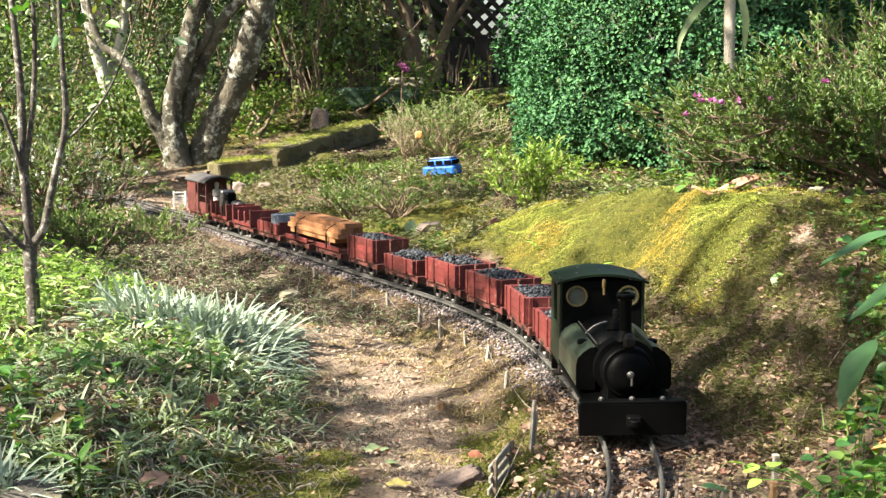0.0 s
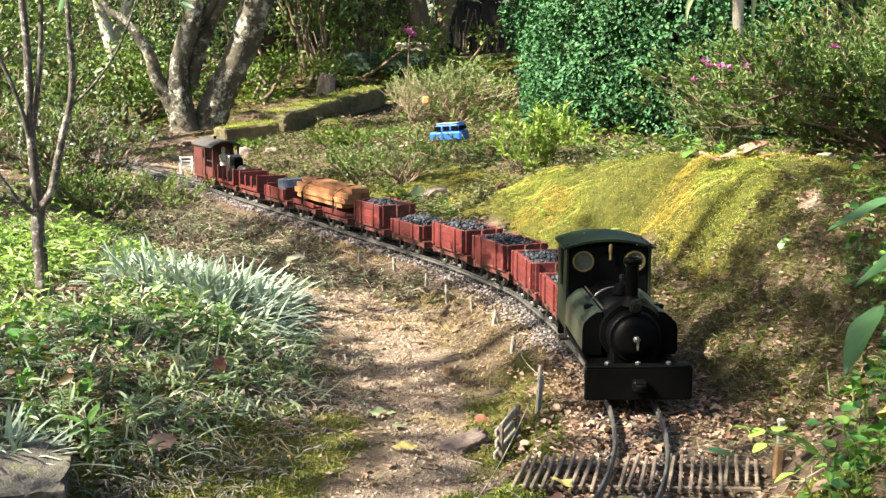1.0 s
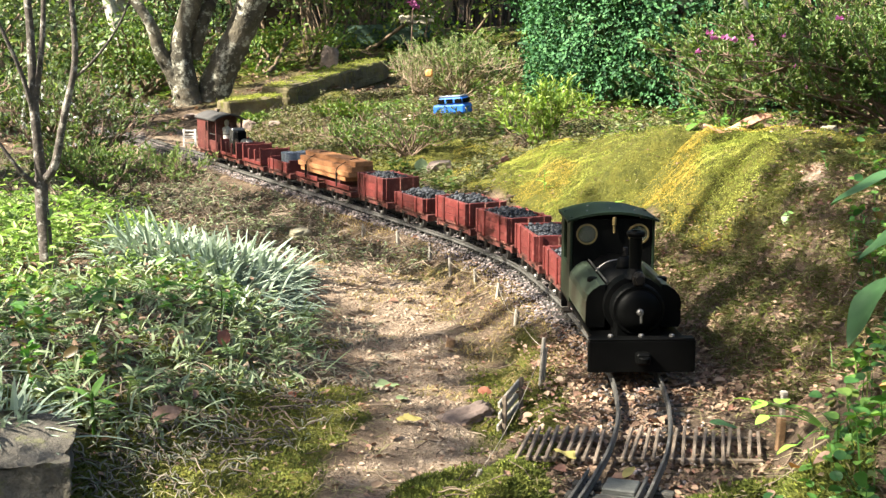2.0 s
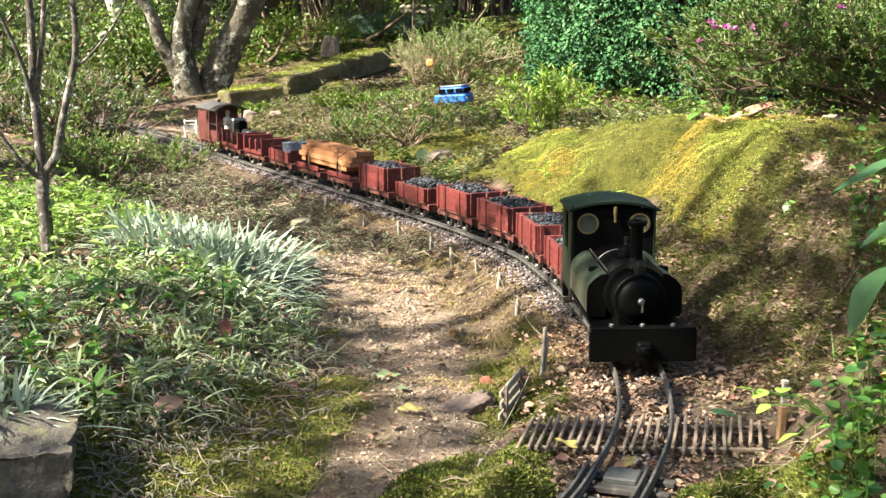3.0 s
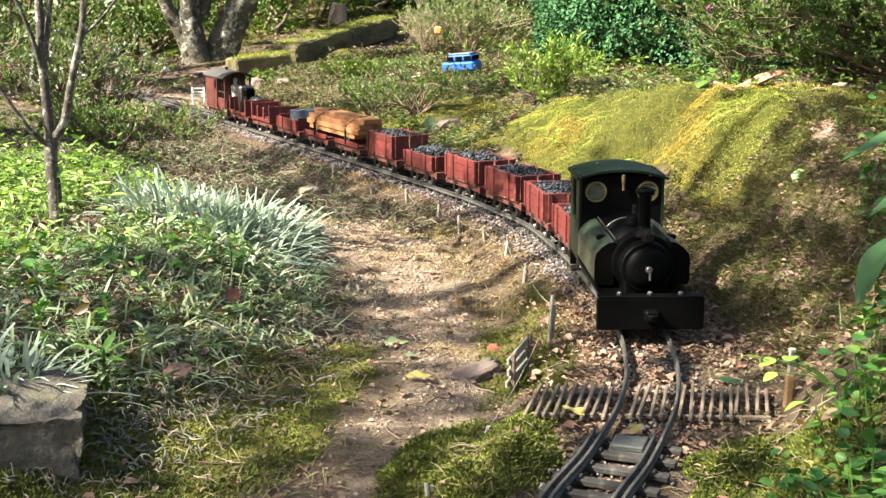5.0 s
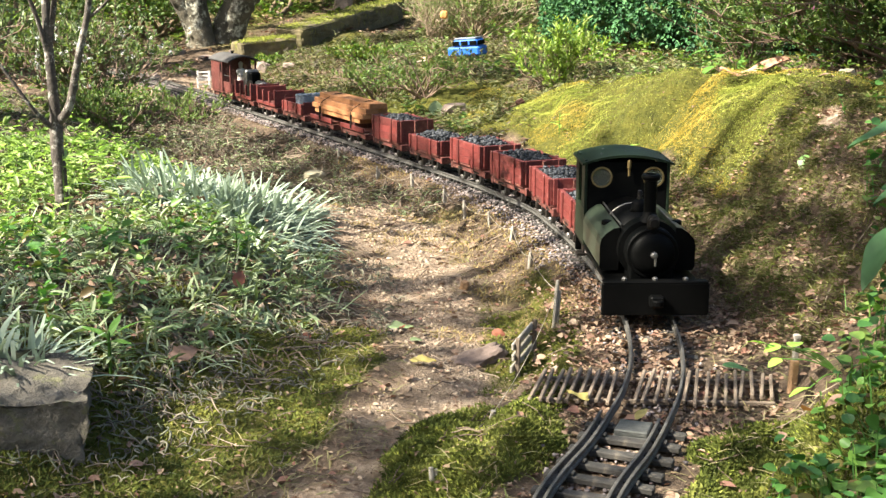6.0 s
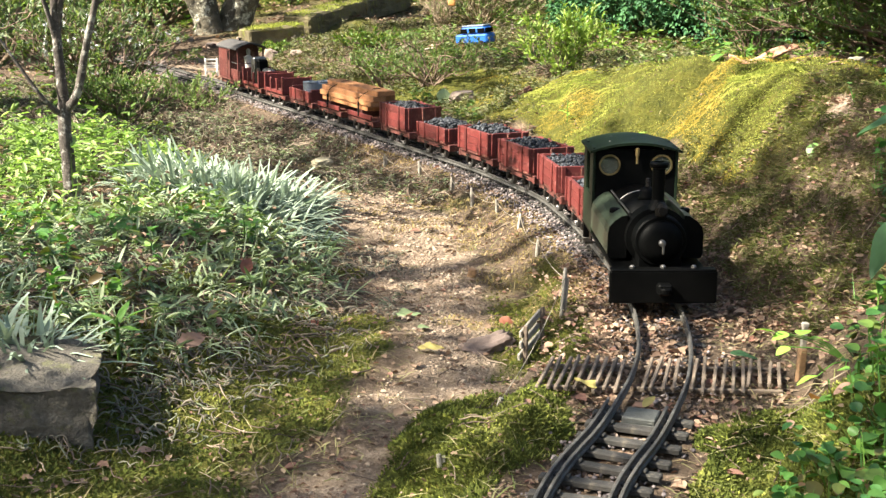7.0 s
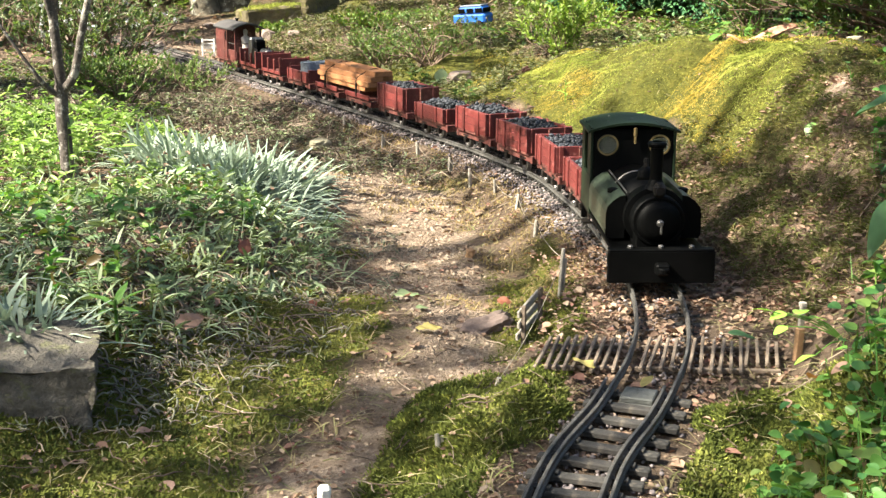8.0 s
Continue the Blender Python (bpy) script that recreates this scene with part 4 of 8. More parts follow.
def stake_wagon(s, loaded):
    at = car_pose(s)
    ob = thing("stake_wagon", "red open wagon with high ends and stakes" + (", carrying machinery" if loaded else ", empty"), "wagon", "wagons of the train", at=at)
    running_gear(ob, 0.122, 0.0255, M_REDDARK)
    for i in range(6):
        part("deck_board", block((-0.0450 + 0.0180 * i, 0, 0.0275, 0.0174, 0.062, 0.004), soft=0.0006), M_REDDARK, ob)
    for sx in (-1, 1):
        end = part("end_board", block((sx * 0.055, 0, 0.045, 0.004, 0.062, 0.034), soft=0.0007), M_RED, ob)
        for sy in (-1, 1):
            part("end_post", block((sx * 0.055, sy * 0.0325, 0.045, 0.006, 0.004, 0.038), soft=0.0008), M_RED, end)
    for sy in (-1, 1):
        part("side_rail", block((0, sy * 0.0315, 0.030, 0.104, 0.004, 0.007), soft=0.0007), M_RED, ob)
        for sx in (-0.018, 0.020):
            part("stake", block((sx, sy * 0.0325, 0.043, 0.006, 0.0045, 0.030), soft=0.0009), M_RED, ob)
    if loaded:
        eng = thing("stationary_engine", "dark iron stationary engine with grey tank on a wagon", "engine", at=at @ pose(-0.010, 0, 0.0297))
        part("bed", block((0.016, 0, 0.009, 0.072, 0.042, 0.016), soft=0.002), M_IRON, eng)
        part("tank", block((-0.028, 0.0, 0.030, 0.020, 0.034, 0.056), soft=0.004), M_STEEL, eng, "grey upright sheet-metal tank")
        part("cowl", block((-0.012, 0.003, 0.036, 0.014, 0.026, 0.034), soft=0.004), M_BLACK, eng)
        part("flywheel", turned([(0.004, -0.003), (0.016, -0.003), (0.016, 0.003), (0.004, 0.003)], 22, "y", (0.03, -0.0225, 0.022)), M_IRON, eng)
        part("cylinder", turned([(0.008, -0.02), (0.010, -0.018), (0.010, 0.018), (0.006, 0.022)], 16, "x", (0.03, 0.004, 0.026)), M_STEEL, eng)
        part("pipe", mesh_of("pipe", *tube(smooth_line([(0.0, 0.012, 0.02), (0.01, 0.014, 0.034), (0.03, 0.012, 0.036), (0.05, 0.010, 0.02)], 4), [0.0015] * 13, 7)), M_IRON, eng)


stake_wagon(FIRST + 9 * PITCH, False)
stake_wagon(FIRST + 10 * PITCH, True)


def arch(half, low, high, n=12):
    return [(half - 2 * half * i / n, low + (high - low) * (1 - (1 - 2 * i / n) ** 2)) for i in range(n + 1)]


def brake_van(s):
    at = car_pose(s)
    ob = thing("brake_van", "dark red brake van with curved grey roof and open veranda", "brake van", at=at)
    running_gear(ob, 0.138, 0.0255, M_REDDARK)
    part("floor", block((0, 0, 0.0265, 0.138, 0.068, 0.004), soft=0.0006), M_REDDARK, ob)
    w, z0, z1 = 0.034, 0.029, 0.104
    for sy in (-1, 1):
        side = part("side_wall", block((-0.026, sy * (w - 0.002), (z0 + z1) / 2, 0.088, 0.004, z1 - z0), soft=0.0006), M_VANRED, ob)
        for i in range(7):
            part("plank", block((-0.0635 + 0.0125 * i, sy * (w + 0.0003), (z0 + z1) / 2, 0.0121, 0.0012, z1 - z0 - 0.001), soft=0.0003), M_VANRED, side)
        part("door_panel", block((-0.004, sy * (w + 0.0014), 0.064, 0.003, 0.002, 0.066), (0.017, sy * (w + 0.0014), 0.064, 0.003, 0.002, 0.066), soft=0.0006), M_REDDARK, side)
        part("window", joined(extruded([(0.0075 * math.cos(a) + 0.007, 0.084 + 0.012 * math.sin(a)) for a in np.linspace(0, 6.283, 17)[:-1]], sy * (w + 0.0008), sy * (w + 0.0014), "y")), M_BLACK, side, "dark oval window opening")
        part("veranda_post", block((0.066, sy * (w - 0.003), (z0 + z1) / 2, 0.004, 0.004, z1 - z0), soft=0.0006), M_VANRED, ob)
        part("veranda_side", block((0.043, sy * (w - 0.002), 0.041, 0.046, 0.004, 0.024), soft=0.0006), M_VANRED, ob)
        part("handrail", block((0.043, sy * (w - 0.002), 0.068, 0.044, 0.0016, 0.0016), soft=0), M_STEEL, ob)
    part("cabin_end", extruded([(-w + 0.0042, z0), (w - 0.0042, z0)] + arch(w - 0.0042, z1, z1 + 0.009), 0.0145, 0.0185), M_REDDARK, ob)
    part("cabin_end", extruded([(-w + 0.0042, z0), (w - 0.0042, z0)] + arch(w - 0.0042, z1, z1 + 0.009), -0.070, -0.066), M_VANRED, ob)
    part("veranda_front", block((0.068, 0, 0.040, 0.003, 0.060, 0.020), (0.068, 0, 0.068, 0.0016, 0.060, 0.0016), soft=0.0005), M_VANRED, ob)
    roof = part("roof", extruded(arch(0.039, z1 - 0.001, z1 + 0.012, 16) + [(-a, b) for a, b in [(y, z - 0.003) for y, z in arch(0.039, z1 - 0.001, z1 + 0.012, 16)]], -0.076, 0.076), M_ROOF, ob)
    part("vent", turned([(0.003, 0), (0.003, 0.004), (0.005, 0.005), (0.004, 0.007)], 12, at=(-0.01, 0, z1 + 0.0115)), M_BLACK, roof)
    fig = Heap()
    for pts, rad in (([(0, 0, 0), (0, 0, 0.02), (0, 0, 0.036)], (0.008, 0.009, 0.0085)), ([(0, 0, 0.034), (0, 0, 0.050), (0, 0, 0.056)], (0.009, 0.0115, 0.004)),
                     ([(0, 0, 0.055), (0, 0, 0.060), (0, 0, 0.067), (0, 0, 0.071)], (0.003, 0.0052, 0.0055, 0.002))):
        fig.add(*tube(pts, rad, 10))
    whole("guard_figure", fig.mesh("figure", True), M_FIGURE, "small plain model figure standing on the van's veranda", "figurine", at=at @ pose(0.038, 0.004, 0.029))


brake_van(FIRST + 11 * PITCH + 0.010)


def locomotive(s):
    """A small narrow-gauge side-tank engine; its front buffer beam is at x = 0.112."""
    at = car_pose(s) @ Matrix.Diagonal((0.985, 0.975, 0.95, 1))
    ob = thing("steam_locomotive", "black and dark green model tank locomotive with brass-rimmed cab windows", "locomotive", at=at)
    # frames, footplate and beams
    part("frame", block((-0.015, -0.017, 0.020, 0.235, 0.004, 0.022), (-0.015, 0.017, 0.020, 0.235, 0.004, 0.022), soft=0.0008), M_IRON, ob)
    part("footplate", block((-0.015, 0, 0.0345, 0.246, 0.092, 0.004), soft=0.0008), M_BLACK, ob)
    beam = part("front_beam", block((0.110, 0, 0.0225, 0.006, 0.105, 0.033), (0.107, 0, 0.0395, 0.012, 0.103, 0.003), soft=0.0012), M_BLACK, ob)
    for sy in (-0.030, 0, 0.030):
        part("bolt", turned([(0.0028, 0), (0.0028, 0.002), (0.0015, 0.003)], 8, at=(0.106, sy, 0.041)), M_STEEL, beam, "bright steel bolt")
    part("coupler", joined(block((0.118, 0, 0.022, 0.012, 0.014, 0.012), soft=0.002), turned([(0.005, -0.003), (0.006, -0.002), (0.006, 0.002), (0.005, 0.003)], 18, "z", (0.124, 0, 0.022))), M_BLACK, beam)
    part("rear_beam", block((-0.140, 0, 0.027, 0.006, 0.092, 0.024), soft=0.0012), M_BLACK, ob)
    # wheels, rods and cylinders
    for sx in (-0.058, 0.030):
        axle = part("axle", turned([(0.003, -0.030), (0.003, 0.030)], 10, "y", (sx, 0, 0.0175)), M_IRON, ob)
        for sy in (-1, 1):
            w = joined(turned([(0.014, -0.002), (0.0165, -0.003), (0.0175, -0.003), (0.0175, 0.002), (0.0195, 0.0022), (0.0195, 0.003), (0.014, 0.003)], 26, "y"),
                       turned([(0.0045, -0.004), (0.0045, 0.004)], 12, "y"),
                       *[block((0, 0, 0, 0.0030, 0.003, 0.030), soft=0) for _ in range(1)], block((0, 0, 0, 0.030, 0.003, 0.0030), soft=0))
            if sy > 0:
                w.transform(Matrix.Diagonal((1, -1, 1, 1)))
                bmesh.ops.reverse_faces(w, faces=w.faces)
            part("wheel", w, M_IRON, axle, at=pose(sx, sy * 0.0225, 0.0175))
    for sy in (-1, 1):
        part("connecting_rod", block((0.012, sy * 0.034, 0.014, 0.115, 0.0025, 0.0045), soft=0.0006), M_STEEL, ob)
        cyl = part("cylinder", joined(turned([(0.009, -0.019), (0.0105, -0.018), (0.0105, 0.018), (0.009, 0.019)], 18, "x", (0.083, sy * 0.036, 0.018)),
                                      block((0.083, sy * 0.034, 0.0265, 0.034, 0.018, 0.011), soft=0.002)), M_IRON, ob)
        part("drain_pipe", mesh_of("drain", *tube(smooth_line([(0.099, sy * 0.040, 0.014), (0.104, sy * 0.043, 0.010), (0.107, sy * 0.044, 0.005)], 4), [0.0012] * 9, 6)), M_STEEL, cyl)
    # boiler, smokebox, tanks
    boiler = part("boiler", turned([(0.029, -0.068), (0.029, 0.052)], 36, "x", (0, 0, 0.064)), M_BLACK, ob, smooth=True)
    for bx in (-0.030, 0.050):
        part("band", turned([(0.0292, bx - 0.0015), (0.0298, bx - 0.001), (0.0298, bx + 0.001), (0.0292, bx + 0.0015)], 36, "x", (0, 0, 0.064)), M_STEEL, boiler)
    sb = part("smokebox", joined(turned([(0.0315, 0.052), (0.0315, 0.072), (0.0262, 0.0725), (0.0262, 0.088), (0.025, 0.0895)], 36, "x", (0, 0, 0.064)), block((0.070, 0, 0.044, 0.034, 0.044, 0.020), soft=0.002)), M_BLACK, ob)
    part("smokebox_door", turned([(0.022, 0.0895), (0.021, 0.0925), (0.013, 0.0950), (0.004, 0.0958)], 32, "x", (0, 0, 0.064)), M_BLACK, sb, smooth=True)
    part("door_dart", joined(turned([(0.0035, 0.095), (0.0035, 0.099), (0.002, 0.100)], 12, "x", (0, 0, 0.064)), block((0.099, 0.001, 0.060, 0.0015, 0.0022, 0.014), soft=0.0004)), M_STEEL, sb, "bright steel door handle")
    part("lamp_bracket", joined(turned([(0.0052, 0), (0.0062, 0.002), (0.0062, 0.009), (0.004, 0.013), (0.002, 0.014)], 16, at=(0.086, 0, 0.0895)),
                                turned([(0.0042, 0.0), (0.0042, 0.006)], 14, "x", (0.088, 0, 0.096))), M_IRON, sb)
    part("chimney", turned([(0.0115, 0.0), (0.0085, 0.004), (0.0062, 0.010), (0.0064, 0.042), (0.0090, 0.043), (0.0096, 0.0465), (0.0086, 0.0485), (0.0055, 0.0486), (0.0050, 0.026)], 22, at=(0.066, 0, 0.093)), M_BLACK, ob, smooth=False)
    dome = part("dome", turned([(0.010, 0), (0.0085, 0.003), (0.0085, 0.008), (0.006, 0.012), (0.002, 0.0135)], 20, at=(0.010, 0, 0.092)), M_BLACK, ob, smooth=True)
    part("safety_valve", turned([(0.003, 0.0), (0.0022, 0.004), (0.003, 0.005), (0.0022, 0.009)], 12, at=(0.010, 0, 0.1052)), M_IRON, dome)
    for sy in (-1, 1):
        out = [(0.0285, 0.040), (0.0455, 0.040), (0.0475, 0.044), (0.0475, 0.066), (0.0460, 0.073), (0.041, 0.079), (0.034, 0.084), (0.0285, 0.0850)]
        tank = part("side_tank", extruded([(sy * a, b) for a, b in out], -0.066, 0.060), M_GREENSIDE, ob, "rounded grey-green side tank")
        part("tank_edge", joined(extruded([(sy * a * 1.012, b) for a, b in out], 0.0602, 0.0625)), M_BLACK, tank)
        part("filler", turned([(0.0055, 0), (0.0055, 0.004), (0.003, 0.005)], 14, at=(0.024, sy * 0.036, 0.0805)), M_BLACK, tank)
        part("handrail", mesh_of("handrail", *tube([(-0.06, sy * 0.0270, 0.0875), (0.02, sy * 0.0270, 0.0875), (0.060, sy * 0.0270, 0.0875)], [0.0009] * 3, 6)), M_STEEL, boiler)
    # cab
    x0, x1, w, z0, z1 = -0.138, -0.070, 0.047, 0.0365, 0.132
    wins = ((-0.0285, 0.1150), (0.0285, 0.1150))
    for px in (x1, x0):
        sheet = part("spectacle_plate", block((px, 0, (z0 + z1) / 2, 0.003, 2 * w - 0.007, z1 - z0), soft=0.0006), M_BLACK, ob)
        for wy, wz in wins:
            rim = bmesh.new()
            n = 24
            rings = [[rim.verts.new((px + dx, wy + r * math.cos(6.2832 * k / n), wz + r * math.sin(6.2832 * k / n))) for k in range(n)]
                     for r, dx in ((0.0100, 0.0012), (0.0100, 0.0034), (0.0118, 0.0034), (0.0118, 0.0012))]
            for a, b in zip(rings, rings[1:]):
                for k in range(n):
                    rim.faces.new((a[k], a[(k + 1) % n], b[(k + 1) % n], b[k]))
            if px == x1:
                part("window_rim", rim, M_BRASS, sheet, "polished brass window rim")
            else:
                rim.free()
            part("window", turned([(0.0101, -0.0022), (0.0101, 0.0022)], 24, "x", (px, wy, wz)), M_GLASS, sheet, "round pale window pane")
    part("whistle", turned([(0.0014, 0), (0.0014, 0.008), (0.0022, 0.009), (0.0022, 0.017), (0.001, 0.018)], 12, at=(x1 + 0.005, 0.001, 0.117)), M_BRASS, ob, "small brass whistle")
    for sy in (-1, 1):
        part("cab_side", block(((x0 + x1) / 2, sy * (w - 0.0015), 0.058, x1 - x0 + 0.003, 0.003, 0.043), (x1 - 0.0105, sy * (w - 0.0015), 0.107, 0.024, 0.003, 0.055),
                               (x0 + 0.009, sy * (w - 0.0015), 0.107, 0.021, 0.003, 0.055), soft=0.0006), M_GREEN, ob)
        part("cab_step", block((x0 + 0.03, sy * 0.044, 0.018, 0.018, 0.010, 0.003), (x0 + 0.03, sy * 0.0415, 0.027, 0.012, 0.002, 0.018), soft=0.0005), M_IRON, ob)
    top = arch(0.0505, z1 - 0.0005, z1 + 0.009, 18)
    roof = part("cab_roof", extruded(top + [(-a, b - 0.0028) for a, b in top], x0 - 0.006, x1 + 0.007), M_GREEN, ob, "curved dark green cab roof")
    for rx, ry in ((-0.12, 0.02), (-0.12, -0.02), (-0.09, 0.0), (-0.09, 0.028), (-0.088, -0.026)):
        part("rivet", turned([(0.0014, 0), (0.0014, 0.001), (0.0006, 0.0016)], 8, at=(rx, ry, z1 + 0.0084 - 0.009 * (ry / 0.0505) ** 2)), M_STEEL, roof)
    part("backhead", joined(turned([(0.024, -0.006), (0.024, 0.0)], 24, "x", (-0.074, 0, 0.066)), block((-0.08, 0, 0.06, 0.01, 0.03, 0.03), soft=0.003)), M_BLACK, ob)
    part("bunker", block((x0 + 0.008, 0, 0.06, 0.016, 0.080, 0.046), soft=0.0015), M_BLACK, ob)


locomotive(1.006)


# ---------------------------------------------------------------- plant tools
def unit(v):
    return v / (np.linalg.norm(v, axis=-1, keepdims=True) + 1e-9)


def leaf_set(base, way, long, wide, fold=0.12, curl=0.12, round_=True, facing=None, flat=0.5):
    """Leaves from their stalk ends: two halves folded along the midrib. flat: how far they turn their faces up."""
    base, way = np.asarray(base, float), unit(np.asarray(way, float))
    n = len(base)
    long, wide = np.broadcast_to(long, n)[:, None], np.broadcast_to(wide, n)[:, None]
    up = RNG.normal(size=(n, 3)) * (1 - flat) + np.array([0, 0, 1.0]) * flat if facing is None else facing + RNG.normal(size=(n, 3)) * 0.35
    side = unit(np.cross(way, up))
    up = np.cross(side, way)
    tip = base + way * long - up * curl * long
    if not round_:
        mid = base + way * long * 0.45
        v = np.stack([base, mid + side * wide / 2 + up * fold * wide, tip, mid - side * wide / 2 + up * fold * wide], 1)
        f = np.array([(0, 1, 2), (0, 2, 3)])
        return v.reshape(-1, 3), (f[None] + np.arange(n)[:, None, None] * 4).reshape(-1, 3)
    if round_ == 2:
        u = np.array([0.10, 0.28, 0.50, 0.72, 0.90])
        w = np.sin(np.pi * u ** 0.85) ** 0.65
        mid = base[:, None] + way[:, None] * (long * u[None])[..., None] - up[:, None] * (curl * long * u[None] ** 2)[..., None]
        r, lift = (side * wide / 2)[:, None] * w[None, :, None], (up * fold * wide)[:, None] * w[None, :, None]
        v = np.concatenate([base[:, None], mid + r + lift, tip[:, None], (mid - r + lift)[:, ::-1]], 1)
        f = np.array([(0, 1, 2, 3, 4, 5, 6), (0, 6, 7, 8, 9, 10, 11)])
        return v.reshape(-1, 3), (f[None] + np.arange(n)[:, None, None] * 12).reshape(-1, 7)
    a, b = base + way * long * 0.28 + up * 0.02 * long, base + way * long * 0.68 - up * curl * 0.35 * long
    r = side * wide / 2
    v = np.stack([base, a + r + up * fold * wide, b + r * 0.9 + up * fold * wide, tip, b - r * 0.9 + up * fold * wide, a - r + up * fold * wide], 1)
    f = np.array([(0, 1, 2, 3), (0, 3, 4, 5)])
    return v.reshape(-1, 3), (f[None] + np.arange(n)[:, None, None] * 6).reshape(-1, 4)


def blade_set(base, way, long, wide, droop, segs=4, blunt=0.06):
    """Strap leaves: they rise from the root towards way and bend over by droop."""
    base, way = np.asarray(base, float), unit(np.asarray(way, float))
    n = len(base)
    long, wide, droop = [np.broadcast_to(q, n)[:, None] for q in (long, wide, droop)]
    flat = way * np.array([1, 1, 0])
    side = unit(np.cross(way + RNG.normal(size=(n, 3)) * 0.25, np.array([0, 0, 1.0])))
    rows = []
    for k in range(segs + 1):
        u = k / segs
        p = base + way * long * u + (flat * 0.35 - np.array([0, 0, 0.75])) * long * droop * u ** 2.2
        w = side * wide / 2 * (1.0 if u < 0.55 else max(blunt, 1 - ((u - 0.55) / 0.45) ** 1.6))
        rows += [p - w, p + w]
    v = np.stack(rows, 1)
    k = np.arange(segs) * 2
    f = np.stack([k, k + 1, k + 3, k + 2], 1)
    return v.reshape(-1, 3), (f[None] + np.arange(n)[:, None, None] * (2 * segs + 2)).reshape(-1, 4)


def spread_dirs(n, low=-0.2, high=1.0):
    a, z = RNG.uniform(0, 2 * math.pi, n), RNG.uniform(low, high, n)
    r = np.sqrt(np.maximum(0, 1 - z * z))
    return np.stack([r * np.cos(a), r * np.sin(a), z], 1)


def bush(name, label, base, spread, height, stems, leaf, mat, density=1.0, lean=(0, 0), wood=M_TWIG, thick=0.0035, low=0.35, group="", petals=(), category="shrub", twigs=7, per=11, pale_dots=0):
    """A shrub: forked stems fanning from one foot, and tufts of small leaves along its twigs."""
    bx, by = base
    bz = ground_at(bx, by) - 0.004
    foot = np.array([bx, by, bz])
    wood_heap, tips, ways = Heap(), [], []
    for i in range(stems):
        a, r = RNG.uniform(0, 6.283), spread * math.sqrt(RNG.uniform(0.03, 1))
        top = foot + np.array([r * math.cos(a) + lean[0] * RNG.uniform(0.6, 1.2), r * math.sin(a) + lean[1] * RNG.uniform(0.6, 1.2),
                               height * RNG.uniform(0.72, 1.0) * (1 - 0.38 * (r / spread) ** 2)])
        mid = foot + (top - foot) * np.array([0.38, 0.38, 0.55]) * RNG.uniform(0.8, 1.25) + RNG.normal(size=3) * height * 0.10
        line = smooth_line([foot + RNG.normal(size=3) * np.array([0.01, 0.01, 0]), mid, (mid + top) / 2 + RNG.normal(size=3) * height * 0.07, top], 3)
        wood_heap.add(*tube(line, np.linspace(thick, thick * 0.3, len(line)), 5))
        for j in range(twigs):
            u = low + (1 - low) * (j + RNG.random()) / twigs
            k = min(len(line) - 1, int(u * (len(line) - 1)))
            d = unit(unit(line[k] - foot) * 0.8 + spread_dirs(1, -0.1, 1)[0])
            ln = height * RNG.uniform(0.14, 0.30)
            q = np.linspace(0, 1, 4)[:, None]
            tw = line[k] + d * ln * q + np.array([0, 0, 1.0]) * ln * 0.15 * q ** 2
            wood_heap.add(*tube(tw, np.linspace(thick * 0.42, thick * 0.16, 4), 4))
            m = max(2, int(per * density))
            uu = RNG.uniform(0.25, 1.0, m)[:, None]
            tips.append(line[k] + d * ln * uu + np.array([0, 0, 1.0]) * ln * 0.15 * uu ** 2)
            ways.append(unit(d + spread_dirs(m, -0.5, 1) * 1.1))
    ob = thing(name, label, category, group, at=pose(bx, by, bz))
    inv = -foot
    sm = wood_heap.mesh("stems", True)
    part("branchwork", sm, wood, ob).data.transform(Matrix.Translation(inv))
    tips, ways = np.concatenate(tips), np.concatenate(ways)
    v, f = leaf_set(tips + inv, ways, RNG.uniform(0.7, 1.3, len(tips)) * leaf, RNG.uniform(0.8, 1.2, len(tips)) * leaf * 0.29)
    part("foliage", mesh_of("foliage", v, f), mat, ob)
    # small white clusters strewn at random leaf tips
    if pale_dots:
        k = RNG.integers(0, len(tips), pale_dots)
        b = np.repeat(tips[k] + inv, 5, 0) + RNG.normal(size=(pale_dots * 5, 3)) * 0.002
        part("white_dots", mesh_of("white_dots", *leaf_set(b, spread_dirs(len(b), -0.2, 1), 0.009, 0.007)), L_WHITEDOT, ob, "small clusters of white dots")
    for q in petals:
        flower((q[0], q[1] - 0.035, q[2] + 0.004), ob, foot)
    return ob


def flower(q, ob, foot, size=0.0080):
    n = 6
    a = np.arange(n) * 6.283 / n + RNG.random()
    d = np.stack([np.cos(a), np.sin(a) * 0.5 - 0.5, 0.35 + 0.3 * np.sin(a)], 1)
    v, f = leaf_set(np.repeat([np.array(q) - foot], n, 0), d, size, size * 0.8, curl=0.1)
    part("flower", mesh_of("flower", v, f), L_PETAL, ob, "magenta flower")


def strand(pts, radii, n=10, wobble=0.06):
    line = smooth_line(pts, 6)
    r = np.interp(np.linspace(0, 1, len(line)), np.linspace(0, 1, len(radii)), radii)
    return tube(line, r, n, wobble)


